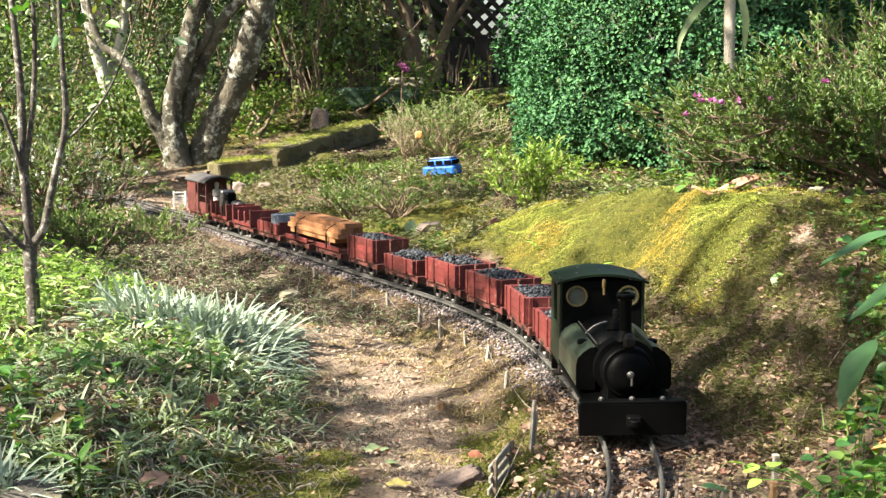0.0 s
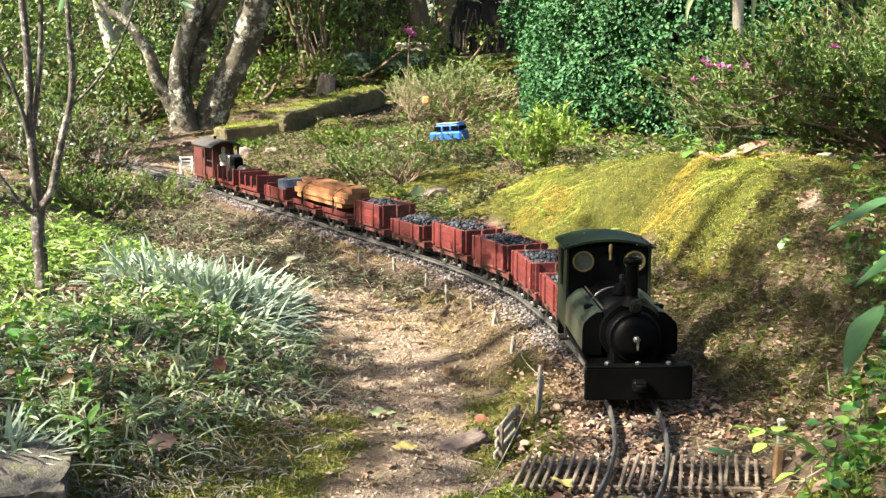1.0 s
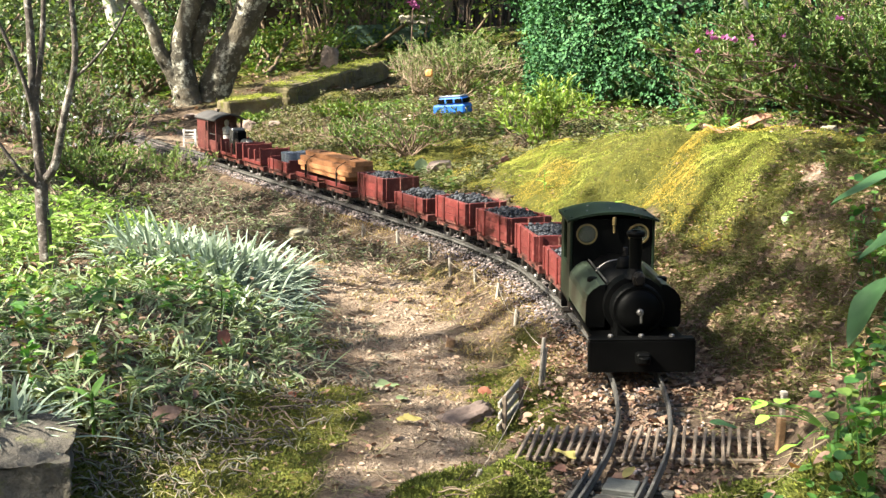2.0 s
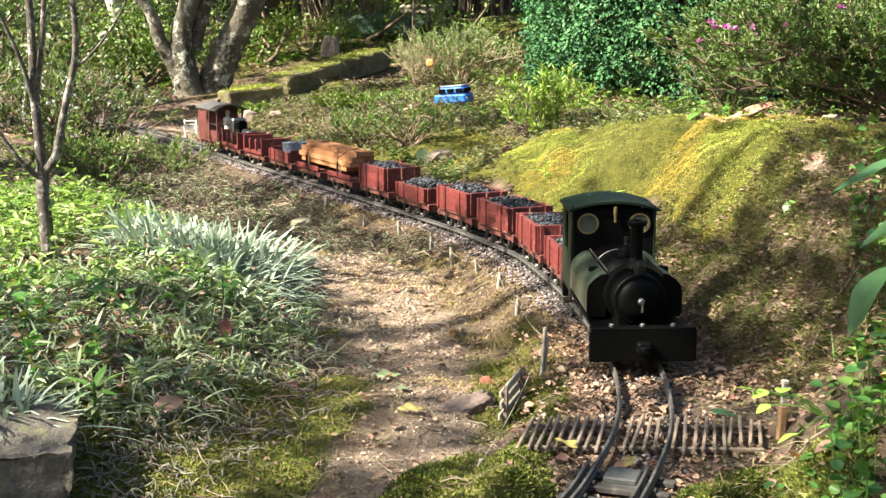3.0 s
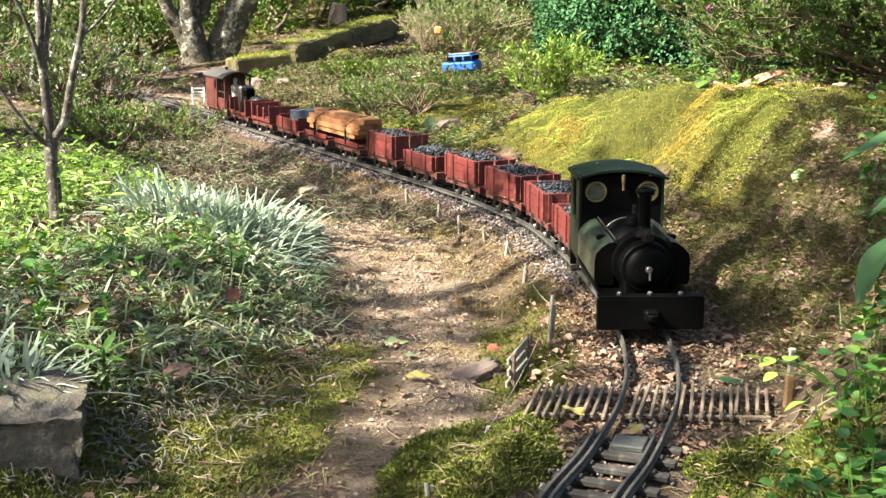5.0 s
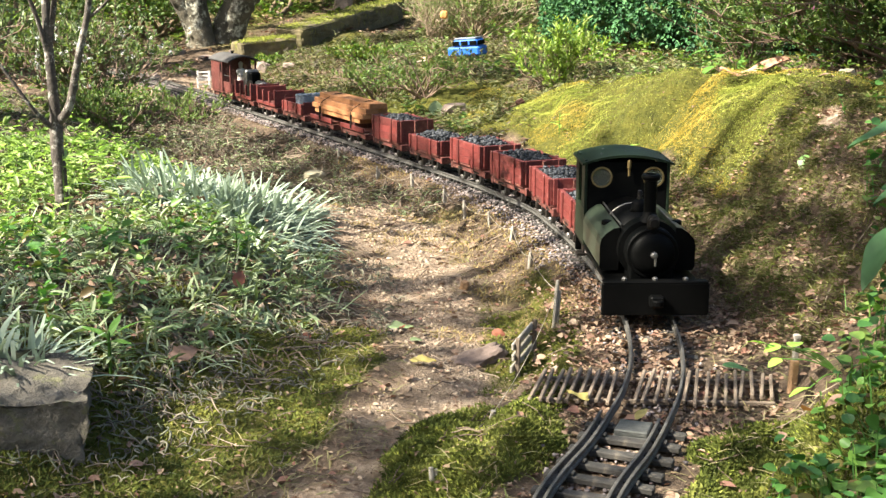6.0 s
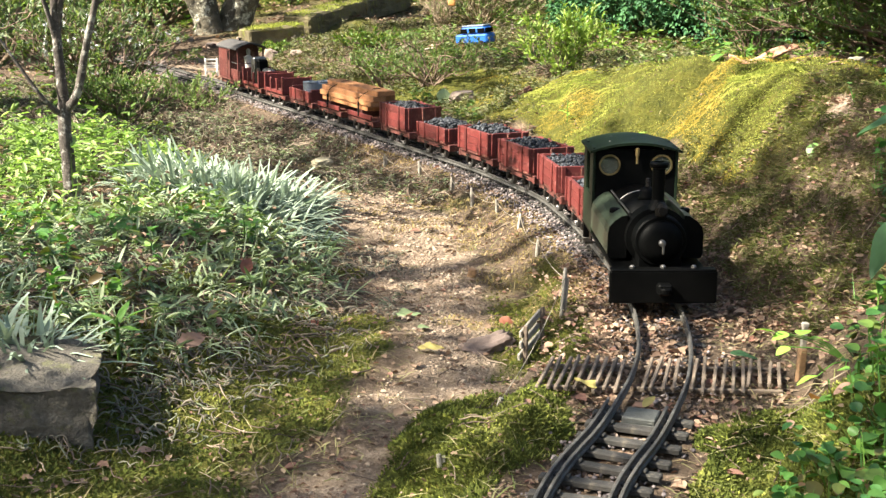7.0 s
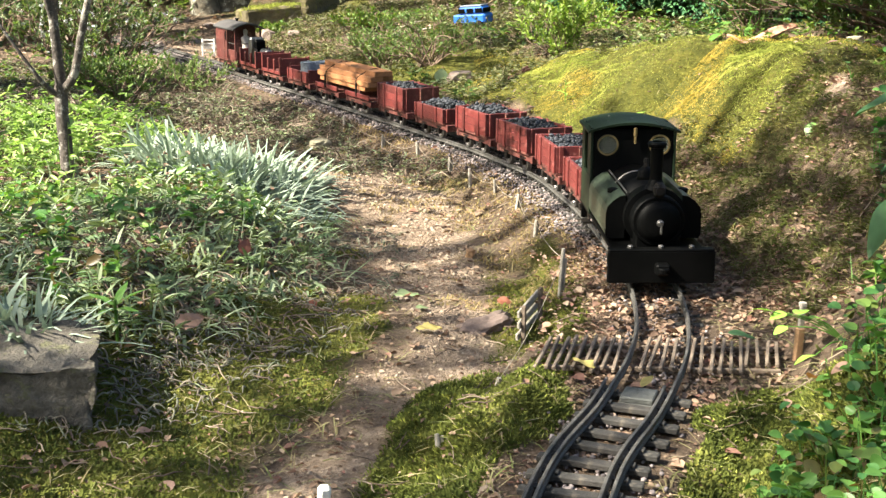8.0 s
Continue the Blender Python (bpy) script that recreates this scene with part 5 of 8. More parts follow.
def crown_leaves(centres, radius, count, leaf, shell=0.5):
    """Leaves in loose clumps round some centres."""
    centres = np.asarray(centres, float)
    c = centres[RNG.integers(0, len(centres), count)]
    d = spread_dirs(count, -0.8, 1)
    r = np.broadcast_to(radius, (count,))[:, None] * (RNG.uniform(0, 1, (count, 1)) ** shell)
    p = c + d * r * np.array([1, 1, 0.75])
    return leaf_set(p, unit(d + RNG.normal(size=(count, 3)) * 0.8), RNG.uniform(0.7, 1.3, count) * leaf, RNG.uniform(0.4, 0.62, count) * leaf)


# ---------------------------------------------------------------- the sapling beside the path
def sapling():
    ob = thing("sapling", "slender young tree with smooth grey-brown forking stems", "tree")
    limbs = (("trunk", [(-0.528, 1.62, -0.03), (-0.527, 1.62, 0.052), (-0.529, 1.62, 0.096), (-0.528, 1.62, 0.137)], (0.0105, 0.009, 0.0085, 0.0088)),
             ("stem", [(-0.528, 1.62, 0.128), (-0.532, 1.62, 0.227), (-0.534, 1.625, 0.334), (-0.541, 1.63, 0.425), (-0.556, 1.64, 0.60)], (0.0075, 0.006, 0.005, 0.0042, 0.003)),
             ("stem", [(-0.526, 1.62, 0.130), (-0.509, 1.615, 0.151), (-0.492, 1.61, 0.212), (-0.473, 1.605, 0.284), (-0.472, 1.60, 0.355), (-0.473, 1.60, 0.425), (-0.47, 1.60, 0.58)], (0.0065, 0.0055, 0.0048, 0.004, 0.0035, 0.003, 0.002)),
             ("branch", [(-0.53, 1.62, 0.122), (-0.542, 1.61, 0.136), (-0.556, 1.60, 0.158), (-0.60, 1.59, 0.23)], (0.004, 0.003, 0.0025, 0.0015)),
             ("branch", [(-0.531, 1.62, 0.205), (-0.541, 1.61, 0.263), (-0.559, 1.60, 0.319), (-0.60, 1.59, 0.42)], (0.0035, 0.003, 0.0025, 0.0015)),
             ("branch", [(-0.531, 1.62, 0.225), (-0.517, 1.62, 0.312), (-0.512, 1.62, 0.383), (-0.511, 1.62, 0.46), (-0.50, 1.62, 0.6)], (0.004, 0.0035, 0.003, 0.0025, 0.0015)),
             ("branch", [(-0.482, 1.61, 0.258), (-0.446, 1.60, 0.287), (-0.409, 1.59, 0.334), (-0.382, 1.585, 0.397), (-0.36, 1.58, 0.46)], (0.0020, 0.0017, 0.0014, 0.0011, 0.0007)))
    for name, pts, rad in limbs:
        part(name, mesh_of(name, *strand(pts, rad, 10, 0.04), True), M_BARK, ob)
    tip = [(-0.53, 1.63, 0.50), (-0.47, 1.60, 0.48), (-0.58, 1.60, 0.44), (-0.42, 1.60, 0.44), (-0.50, 1.62, 0.60), (-0.40, 1.58, 0.50), (-0.6, 1.62, 0.56)]
    part("foliage", mesh_of("foliage", *crown_leaves(tip, 0.12, 190, 0.022)), L_COVER, ob)


sapling()


# ---------------------------------------------------------------- trees at the back
def tree(name, label, limbs, wood, clumps=(), radius=0.3, count=0, leaf=0.05, mat=L_TREE, group="", n=18, wobble=0.045):
    ob = thing(name, label, "tree", group)
    for i, (pts, rad) in enumerate(limbs):
        part("trunk" if i == 0 else "limb", mesh_of("limb", *strand(pts, rad, n, wobble), True), wood, ob)
    if count:
        part("crown", mesh_of("crown", *crown_leaves(clumps, radius, count, leaf)), mat, ob)
    return ob


tree("lichen_tree", "old many-stemmed tree, bark blotched with pale lichen and painted sunlight", [
    ([(-0.95, 4.56, -0.10), (-0.948, 4.56, 0.0), (-0.95, 4.56, 0.058), (-0.962, 4.56, 0.134), (-0.966, 4.56, 0.248), (-0.94, 4.56, 0.342), (-0.904, 4.56, 0.455), (-0.887, 4.56, 0.548), (-0.833, 4.56, 0.70), (-0.75, 4.58, 1.1)],
     (0.10, 0.066, 0.050, 0.046, 0.036, 0.034, 0.033, 0.030, 0.026, 0.016)),
    ([(-0.955, 4.56, 0.07), (-1.004, 4.55, 0.163), (-1.038, 4.54, 0.229), (-1.057, 4.53, 0.305), (-1.086, 4.52, 0.361), (-1.14, 4.52, 0.426), (-1.204, 4.52, 0.482), (-1.26, 4.52, 0.70)], (0.038, 0.028, 0.024, 0.021, 0.018, 0.015, 0.012, 0.009)),
    ([(-0.915, 4.60, -0.08), (-0.892, 4.62, 0.015), (-0.867, 4.62, 0.073), (-0.826, 4.62, 0.17), (-0.776, 4.62, 0.266), (-0.725, 4.62, 0.38), (-0.685, 4.62, 0.504), (-0.649, 4.62, 0.626), (-0.60, 4.62, 1.1)],
     (0.09, 0.066, 0.060, 0.056, 0.050, 0.054, 0.056, 0.055, 0.03)),
    ([(-0.935, 4.60, 0.20), (-0.896, 4.60, 0.323), (-0.855, 4.60, 0.418), (-0.805, 4.60, 0.512), (-0.746, 4.60, 0.597), (-0.60, 4.60, 0.70)], (0.030, 0.025, 0.023, 0.022, 0.020, 0.012)),
    ([(-0.912, 4.57, 0.40), (-0.85, 4.58, 0.474), (-0.825, 4.58, 0.549), (-0.837, 4.58, 0.64), (-0.85, 4.6, 0.9)], (0.018, 0.016, 0.016, 0.015, 0.01))],
    M_LICHEN, [(-1.15, 4.45, 1.05), (-0.75, 4.5, 1.3), (-0.5, 4.6, 1.1), (-1.0, 4.7, 1.35), (-0.6, 4.6, 1.5), (-0.3, 4.7, 1.25)], 0.32, 2600, 0.034)
tree("pale_tree", "leaning tree with pale sunlit bark behind the shrubs", [
    ([(-1.29, 5.3, -0.08), (-1.331, 5.3, 0.134), (-1.356, 5.3, 0.211), (-1.386, 5.3, 0.31), (-1.415, 5.3, 0.42), (-1.439, 5.3, 0.528), (-1.461, 5.3, 0.70), (-1.48, 5.3, 1.3)], (0.05, 0.026, 0.027, 0.027, 0.026, 0.025, 0.022, 0.014)),
    ([(-1.403, 5.35, 0.343), (-1.349, 5.35, 0.464), (-1.323, 5.35, 0.574), (-1.309, 5.35, 0.70), (-1.28, 5.35, 1.1)], (0.022, 0.020, 0.019, 0.017, 0.011))],
    M_PALEBARK, [(-1.8, 5.4, 0.95), (-1.4, 5.3, 1.15), (-1.95, 5.2, 0.7), (-1.15, 5.3, 1.2)], 0.3, 2600, 0.028)
tree("brown_tree", "brown-barked tree with several bare trunks before the fence", [
    ([(-0.09, 6.3, 0.12), (-0.105, 6.3, 0.288), (-0.149, 6.3, 0.41), (-0.192, 6.3, 0.531), (-0.245, 6.3, 0.651), (-0.30, 6.3, 0.80), (-0.36, 6.3, 1.2)], (0.075, 0.054, 0.034, 0.032, 0.030, 0.028, 0.02)),
    ([(-0.11, 6.3, 0.34), (-0.130, 6.3, 0.43), (-0.144, 6.3, 0.531), (-0.178, 6.3, 0.651), (-0.211, 6.3, 0.80), (-0.22, 6.3, 1.3)], (0.04, 0.034, 0.032, 0.029, 0.025, 0.016)),
    ([(-0.05, 6.3, 0.34), (-0.029, 6.3, 0.41), (-0.049, 6.3, 0.531), (-0.069, 6.3, 0.651), (-0.10, 6.3, 0.80), (-0.12, 6.3, 1.2)], (0.030, 0.022, 0.020, 0.018, 0.016, 0.010)),
    ([(-0.06, 6.28, 0.34), (-0.038, 6.28, 0.41), (-0.002, 6.28, 0.531), (0.032, 6.28, 0.651), (0.06, 6.28, 0.80), (0.08, 6.28, 1.2)], (0.034, 0.027, 0.024, 0.022, 0.019, 0.012)),
    ([(0.034, 6.28, 0.61), (0.086, 6.28, 0.678), (0.14, 6.28, 0.758), (0.25, 6.3, 1.0)], (0.016, 0.014, 0.012, 0.008))],
    M_BROWNBARK, [(0.05, 6.2, 0.95), (-0.3, 6.2, 1.0), (-0.1, 6.3, 1.4)], 0.3, 700, 0.05, L_SHRUB)


# ---------------------------------------------------------------- hedge and shrubs
def hedge():
    """A dense dome of small glossy leaves over a dark mass of twigs."""
    ob = thing("box_hedge", "dense rounded dark green hedge of small glossy leaves", "hedge")
    centre, size = np.array([0.86, 3.98, 0.42]), np.array([0.66, 0.52, 0.62])
    core = Heap()
    d = spread_dirs(900, -0.5, 1)
    for _ in range(60):
        w = spread_dirs(1, 0.0, 1)[0]
        q = np.linspace(0, 1, 5)[:, None]
        core.add(*tube(np.array([[0.86 + RNG.uniform(-0.25, 0.25), 3.98 + RNG.uniform(-0.2, 0.2), 0.06]]) * (1 - q) + (centre + w * size * 0.78) * q, np.linspace(0.010, 0.003, 5), 5))
    part("branchwork", core.mesh("stems", True), M_TWIG, ob)
    n = 84000
    d = spread_dirs(n, -0.56, 1.0)
    d = d[(d[:, 1] < 0.45) | (RNG.random(n) < 0.4)]
    n = len(d)
    bulge = 1 + 0.20 * (vnoise(d[:, 0] * 2 + 4, d[:, 2] * 2 + d[:, 1] + 5, 0.32, 11) - 0.5) + 0.10 * (vnoise(d[:, 0] * 3, d[:, 2] * 3 + d[:, 1] * 2, 0.16, 12) - 0.5)
    depth = 1 - 0.17 * RNG.random(n) ** 1.4
    flank = np.where(d[:, 2] < 0, 1 / np.sqrt(1 - np.minimum(d[:, 2], 0) ** 2) ** 0.9, 1 - 0.07 * step(0.05, 0.5, d[:, 2]))
    p = centre + d * size * np.stack([flank, flank, np.ones(n)], 1) * (bulge * depth)[:, None]
    v, f = leaf_set(p, unit(d * 0.7 + RNG.normal(size=(n, 3)) * 0.7 + np.array([0, 0, 0.15])), RNG.uniform(0.009, 0.0165, n), RNG.uniform(0.006, 0.0098, n), facing=d * 0.8 + np.array([0, 0, 0.4]))
    part("foliage", mesh_of("foliage", v, f), L_HEDGE, ob)
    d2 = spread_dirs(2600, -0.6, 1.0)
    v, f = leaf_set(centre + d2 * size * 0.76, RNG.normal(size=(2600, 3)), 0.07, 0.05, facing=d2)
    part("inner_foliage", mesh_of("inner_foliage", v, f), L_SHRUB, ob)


hedge()

PETALS = [(0.385, 1.95, 0.304), (0.396, 1.93, 0.305), (0.441, 1.95, 0.303), (0.439, 1.93, 0.291), (0.486, 1.95, 0.307), (0.36, 1.95, 0.284),
          (0.519, 1.95, 0.232), (0.376, 1.94, 0.312), (0.509, 1.95, 0.261), (0.413, 1.95, 0.301), (0.575, 1.95, 0.338), (0.562, 1.93, 0.333)]
bush("azalea", "spreading azalea with bronze twigs and magenta flowers", (0.72, 2.06), 0.28, 0.195, 46, 0.0100, L_AZDEEP, 1.4, (-0.17, -0.02), thick=0.0022, low=0.30, petals=PETALS, group="azaleas", twigs=20, per=22)
bush("azalea", "taller azalea at the head of the bank", (0.86, 2.15), 0.16, 0.31, 34, 0.0115, L_AZDEEP, 1.3, (-0.03, 0), thick=0.0024, low=0.45, group="azaleas", twigs=13, per=15)
bush("azalea", "low azalea spray spreading over the bank", (0.68, 2.2), 0.19, 0.21, 32, 0.0100, L_AZDEEP, 1.3, (-0.18, -0.03), thick=0.0018, low=0.28, group="azaleas", twigs=11, per=15)
bush("azalea", "leafy azalea behind the bank beside the hedge", (0.98, 2.7), 0.34, 0.42, 34, 0.016, L_AZALEA, 1.2, thick=0.004, low=0.25, group="azaleas", twigs=10, per=12)
bush("azalea", "low azalea at the foot of the hedge", (0.62, 2.85), 0.15, 0.17, 26, 0.011, L_AZALEA, 1.5, thick=0.0018, low=0.15, group="azaleas", twigs=10, per=14)
bush("azalea", "open twiggy azalea on the mossy rise", (0.02, 4.22), 0.24, 0.205, 62, 0.0115, L_AZPALE, 1.2, wood=M_TWIGPALE, thick=0.0019, low=0.3, group="azaleas", twigs=9, per=9)
bush("azalea", "bare brown twiggy azalea with few leaves on the mossy rise", (-0.115, 4.20), 0.12, 0.17, 34, 0.009, L_AZPALE, 1.0, wood=M_TWIGPALE, thick=0.0016, low=0.25, group="azaleas", twigs=10, per=3)
bush("azalea", "low bright azalea beside the track ballast", (-0.105, 2.87), 0.16, 0.125, 24, 0.0088, L_AZALEA, 1.3, thick=0.0018, low=0.25, group="azaleas", twigs=9, per=9)
bush("azalea", "low bright azalea beside the track ballast", (-0.21, 2.98), 0.13, 0.095, 20, 0.0092, L_AZALEA, 1.3, thick=0.0018, low=0.25, group="azaleas", twigs=8, per=9)
bush("azalea", "small upright azalea with bright pointed leaves on the moss bank", (0.185, 2.70), 0.12, 0.16, 20, 0.0135, L_AZFRESH, 1.1, thick=0.0011, low=0.12, group="azaleas", twigs=10, per=10)
bush("azalea", "low spreading azalea by the stone edging", (-0.30, 3.62), 0.13, 0.06, 20, 0.013, L_AZDARK, 1.0, thick=0.0022, low=0.2, group="azaleas", twigs=7, per=10)
bush("azalea", "low spreading azalea by the stone edging", (-0.62, 3.98), 0.10, 0.035, 16, 0.012, L_AZDARK, 1.0, thick=0.0022, low=0.2, group="azaleas", twigs=7, per=10)
bush("azalea", "leafy shaded azalea behind the sapling", (-0.92, 3.05), 0.22, 0.27, 42, 0.0135, L_TREE, 1.3, thick=0.003, low=0.2, group="azaleas", twigs=9, per=12, pale_dots=90)
bush("azalea", "leafy shaded azalea behind the sapling", (-0.74, 2.65), 0.15, 0.14, 34, 0.0095, L_AZALEA, 1.5, thick=0.0024, low=0.2, group="azaleas", twigs=8, per=11)
bush("azalea", "leafy shaded azalea behind the sapling", (-1.02, 2.45), 0.2, 0.30, 40, 0.0135, L_TREE, 1.3, thick=0.003, low=0.2, group="azaleas", twigs=9, per=12, pale_dots=70)
bush("azalea", "low airy azalea with pale leaves at the bend of the track", (-0.66, 2.95), 0.13, 0.095, 15, 0.010, L_AZPALE, 1.0, thick=0.0015, low=0.2, group="azaleas", twigs=7, per=10)


def young_palm():
    ob = thing("young_palm", "slim pale upright stem with long drooping strap leaves", "palm")
    part("stem", mesh_of("stem", *strand([(0.69, 3.1, 0.05), (0.689, 3.1, 0.3), (0.685, 3.1, 0.53), (0.684, 3.1, 0.75)], (0.0145, 0.014, 0.0135, 0.013), 12, 0.03), True), M_PALM, ob)
    for pts in ([(0.68, 3.08, 0.56), (0.655, 3.05, 0.555), (0.594, 3.03, 0.504), (0.555, 3.02, 0.438), (0.549, 3.02, 0.39)],
                [(0.69, 3.08, 0.56), (0.70, 3.06, 0.54), (0.711, 3.05, 0.491), (0.712, 3.05, 0.44), (0.708, 3.05, 0.38)],
                [(0.69, 3.1, 0.66), (0.76, 3.1, 0.75), (0.86, 3.08, 0.72), (0.92, 3.05, 0.6)], [(0.68, 3.12, 0.66), (0.62, 3.15, 0.78), (0.52, 3.2, 0.8), (0.42, 3.2, 0.7)]):
        line = smooth_line(pts, 5)
        k = len(line)
        w = 0.017 * np.sin(np.linspace(0.35, 3.05, k))[:, None]
        side = unit(np.cross(np.gradient(line, axis=0), np.array([0.25, 0.9, 0.3])))
        v = np.stack([line - side * w / 2, line + np.array([0, 0.002, -0.001]), line + side * w / 2], 1).reshape(-1, 3)
        i = np.arange(k - 1) * 3
        part("leaf", mesh_of("leaf", v, np.concatenate([np.stack([i, i + 1, i + 4, i + 3], 1), np.stack([i + 1, i + 2, i + 5, i + 4], 1)])), L_PALE, ob)


young_palm()


def shrubbery(name, label, spots, radius, count, leaf, mat, stems=5, thick=0.011, group="shrubs at the back"):
    """A background shrub: thin stems and loose clumps of leaves over them."""
    for cx, cy, h in spots:
        z = ground_at(cx, cy)
        ob = thing(name, label, "shrub", group)
        hp, cl = Heap(), []
        for _ in range(stems):
            w = RNG.normal(size=2) * radius * 0.75
            q = np.linspace(0, 1, 5)[:, None]
            top = np.array([cx + w[0], cy + w[1], z + h * RNG.uniform(0.55, 1.05)])
            hp.add(*tube(np.array([[cx + RNG.normal() * 0.04, cy + RNG.normal() * 0.04, z - 0.02]]) * (1 - q) + top * q + RNG.normal(size=(5, 3)) * thick, np.linspace(thick, thick * 0.36, 5), 6))
            cl += [top * u + np.array([cx, cy, z]) * (1 - u) + RNG.normal(size=3) * radius * 0.25 for u in (0.45, 0.65, 0.85, 1.0)]
        part("branchwork", hp.mesh("stems", True), M_BROWNBARK, ob)
        part("foliage", mesh_of("foliage", *crown_leaves(cl, radius * RNG.uniform(0.35, 0.8, count), count, leaf)), mat, ob)


shrubbery("shrub", "loose shaded shrub with small leaves at the back", [(-0.95, 6.2, 0.9), (-0.6, 7.1, 1.0), (0.72, 6.2, 0.9), (-1.2, 6.7, 1.0), (-0.9, 7.1, 1.1), (-1.6, 7.0, 1.1), (-1.45, 5.9, 0.6), (-1.1, 5.7, 0.45)], 0.24, 1900, 0.022, L_SHRUB)
shrubbery("shrub", "loose pale-leaved shrub before the trough", [(-0.66, 6.05, 0.72), (-0.50, 6.25, 0.62)], 0.19, 1000, 0.032, L_AZPALE, 7)
shrubbery("shrub", "tall sunlit leafy shrub at the garden's edge", [(-1.9, 5.9, 1.1), (-2.2, 4.9, 0.9), (-1.55, 6.5, 1.2), (-2.5, 6.4, 1.3), (-1.75, 4.4, 0.55), (-1.5, 3.9, 0.42)], 0.36, 2600, 0.023, L_TREE)
shrubbery("shrub", "fine-leaved sunlit shrub beside the old tree", [(-1.5, 4.65, 0.36), (-1.8, 5.0, 0.48), (-1.25, 4.95, 0.28), (-1.62, 5.5, 0.5), (-1.95, 4.3, 0.4)], 0.22, 1900, 0.018, L_AZALEA, 6)
shrubbery("shrub", "tall sunlit leafy shrub at the garden's edge", [(1.3, 5.4, 1.0), (1.9, 4.5, 0.9), (1.75, 3.6, 0.8), (1.5, 2.9, 0.6)], 0.34, 3600, 0.024, L_HEDGE)
shrubbery("shrub", "thin bare-stemmed shrub in the shade at the back", [(-0.60, 5.9, 0.62), (-0.40, 6.1, 0.66), (-0.20, 6.45, 0.55)], 0.17, 260, 0.024, L_SHRUB, 15, 0.0045)
shrubbery("shrub", "low leafy plant beside the stone edging", [(-0.60, 5.6, 0.22), (-0.35, 5.9, 0.3), (-0.80, 5.4, 0.2), (-0.1, 5.5, 0.25), (-1.15, 5.0, 0.2)], 0.13, 620, 0.021, L_AZDARK, 4)


# ---------------------------------------------------------------- unseen trees, added so that their crowns dapple the ground
def open_sky(x, y):
    """Where the added crowns leave gaps for sunlight, by the place on the ground that it reaches."""
    gaps = ((-0.05, 1.58, 0.15, 0.15), (-0.12, 1.74, 0.17, 0.12), (-0.19, 1.74, 0.10, 0.08), (-0.33, 1.76, 0.20, 0.16), (-0.58, 1.72, 0.20, 0.26), (-0.45, 1.48, 0.20, 0.16), (0.53, 1.80, 0.15, 0.19), (0.45, 1.92, 0.22, 0.22), (0.31, 2.25, 0.18, 0.20), (0.30, 1.85, 0.12, 0.14),
            (0.16, 2.30, 0.11, 0.17), (0.02, 1.98, 0.07, 0.10), (0.26, 0.94, 0.06, 0.06), (0.10, 1.55, 0.07, 0.12), (0.58, 2.05, 0.16, 0.16), (-0.12, 2.95, 0.28, 0.3), (0.2, 2.6, 0.2, 0.2), (-0.85, 2.8, 0.30, 0.6), (-0.62, 2.98, 0.15, 0.14), (-0.98, 3.65, 0.4, 0.35), (-0.72, 3.62, 0.30, 0.28), (-0.90, 4.45, 0.22, 0.2), (-0.75, 1.9, 0.3, 0.4), (0.57, 1.60, 0.10, 0.08), (0.11, 1.14, 0.07, 0.06), (0.25, 1.12, 0.05, 0.05), (-1.1, 4.2, 0.4, 0.3), (0.16, 4.7, 0.2, 0.4), (-0.30, 1.56, 0.12, 0.10), (0.32, 2.77, 0.24, 0.18), (-0.43, 1.28, 0.13, 0.10), (0.16, 5.93, 0.16, 0.12), (-0.285, 0.845, 0.05, 0.045), (-0.30, 4.75, 0.30, 0.55), (-1.15, 5.40, 0.22, 0.18), (-0.35, 6.25, 0.35, 0.30), (-0.55, 4.35, 0.2, 0.2))
    w = np.zeros(len(x))
    for cx, cy, rx, ry in gaps:
        w = np.maximum(w, 1.25 - np.hypot((x - cx) / rx, (y - cy) / ry))
    rag = vnoise(x, y, 0.06, 21) * 0.5 + vnoise(x, y, 0.16, 22) * 0.5
    wild = vnoise(x, y, 0.13, 23) * 0.55 + vnoise(x, y, 0.40, 24) * 0.45
    share = np.interp(y, [0.0, 1.0, 1.5, 2.2, 3.0, 4.9, 5.6, 8.0], [0.08, 0.11, 0.42, 0.56, 0.60, 0.62, 0.42, 0.38])
    share = share + 0.35 * step(-0.8, -1.2, x) * step(5.0, 5.6, y)
    share = share + 0.14 * step(-0.4, -0.6, x) * step(2.0, 2.4, y) + 0.26 * step(-0.20, -0.36, x) * (y < 2.4) * step(1.15, 1.35, y) + 0.10 * step(0.20, 0.30, x) * (1 - step(1.2, 1.4, y)) - 0.32 * np.exp(-((x - 0.41) / 0.13) ** 2 - ((y - 1.43) / 0.14) ** 2) - 0.16 * np.exp(-((x + 0.30) / 0.16) ** 2 - ((y - 1.0) / 0.12) ** 2) - 0.20 * np.exp(-((x - 0.30) / 0.17) ** 2 - ((y - 1.32) / 0.20) ** 2) - 0.30 * np.exp(-((x + 0.08) / 0.13) ** 2 - ((y - 1.27) / 0.10) ** 2) - 0.40 * np.exp(-((x + 0.24) / 0.16) ** 2 - ((y - 2.18) / 0.22) ** 2) - 0.30 * np.exp(-((x + 0.32) / 0.26) ** 2 - ((y - 2.6) / 0.5) ** 2)
    share = share + 0.30 * np.exp(-((x + 0.10) / 0.42) ** 2 - ((y - 3.7) / 0.5) ** 2)
    return (w > 0.15 + 0.75 * rag) | (wild < share)


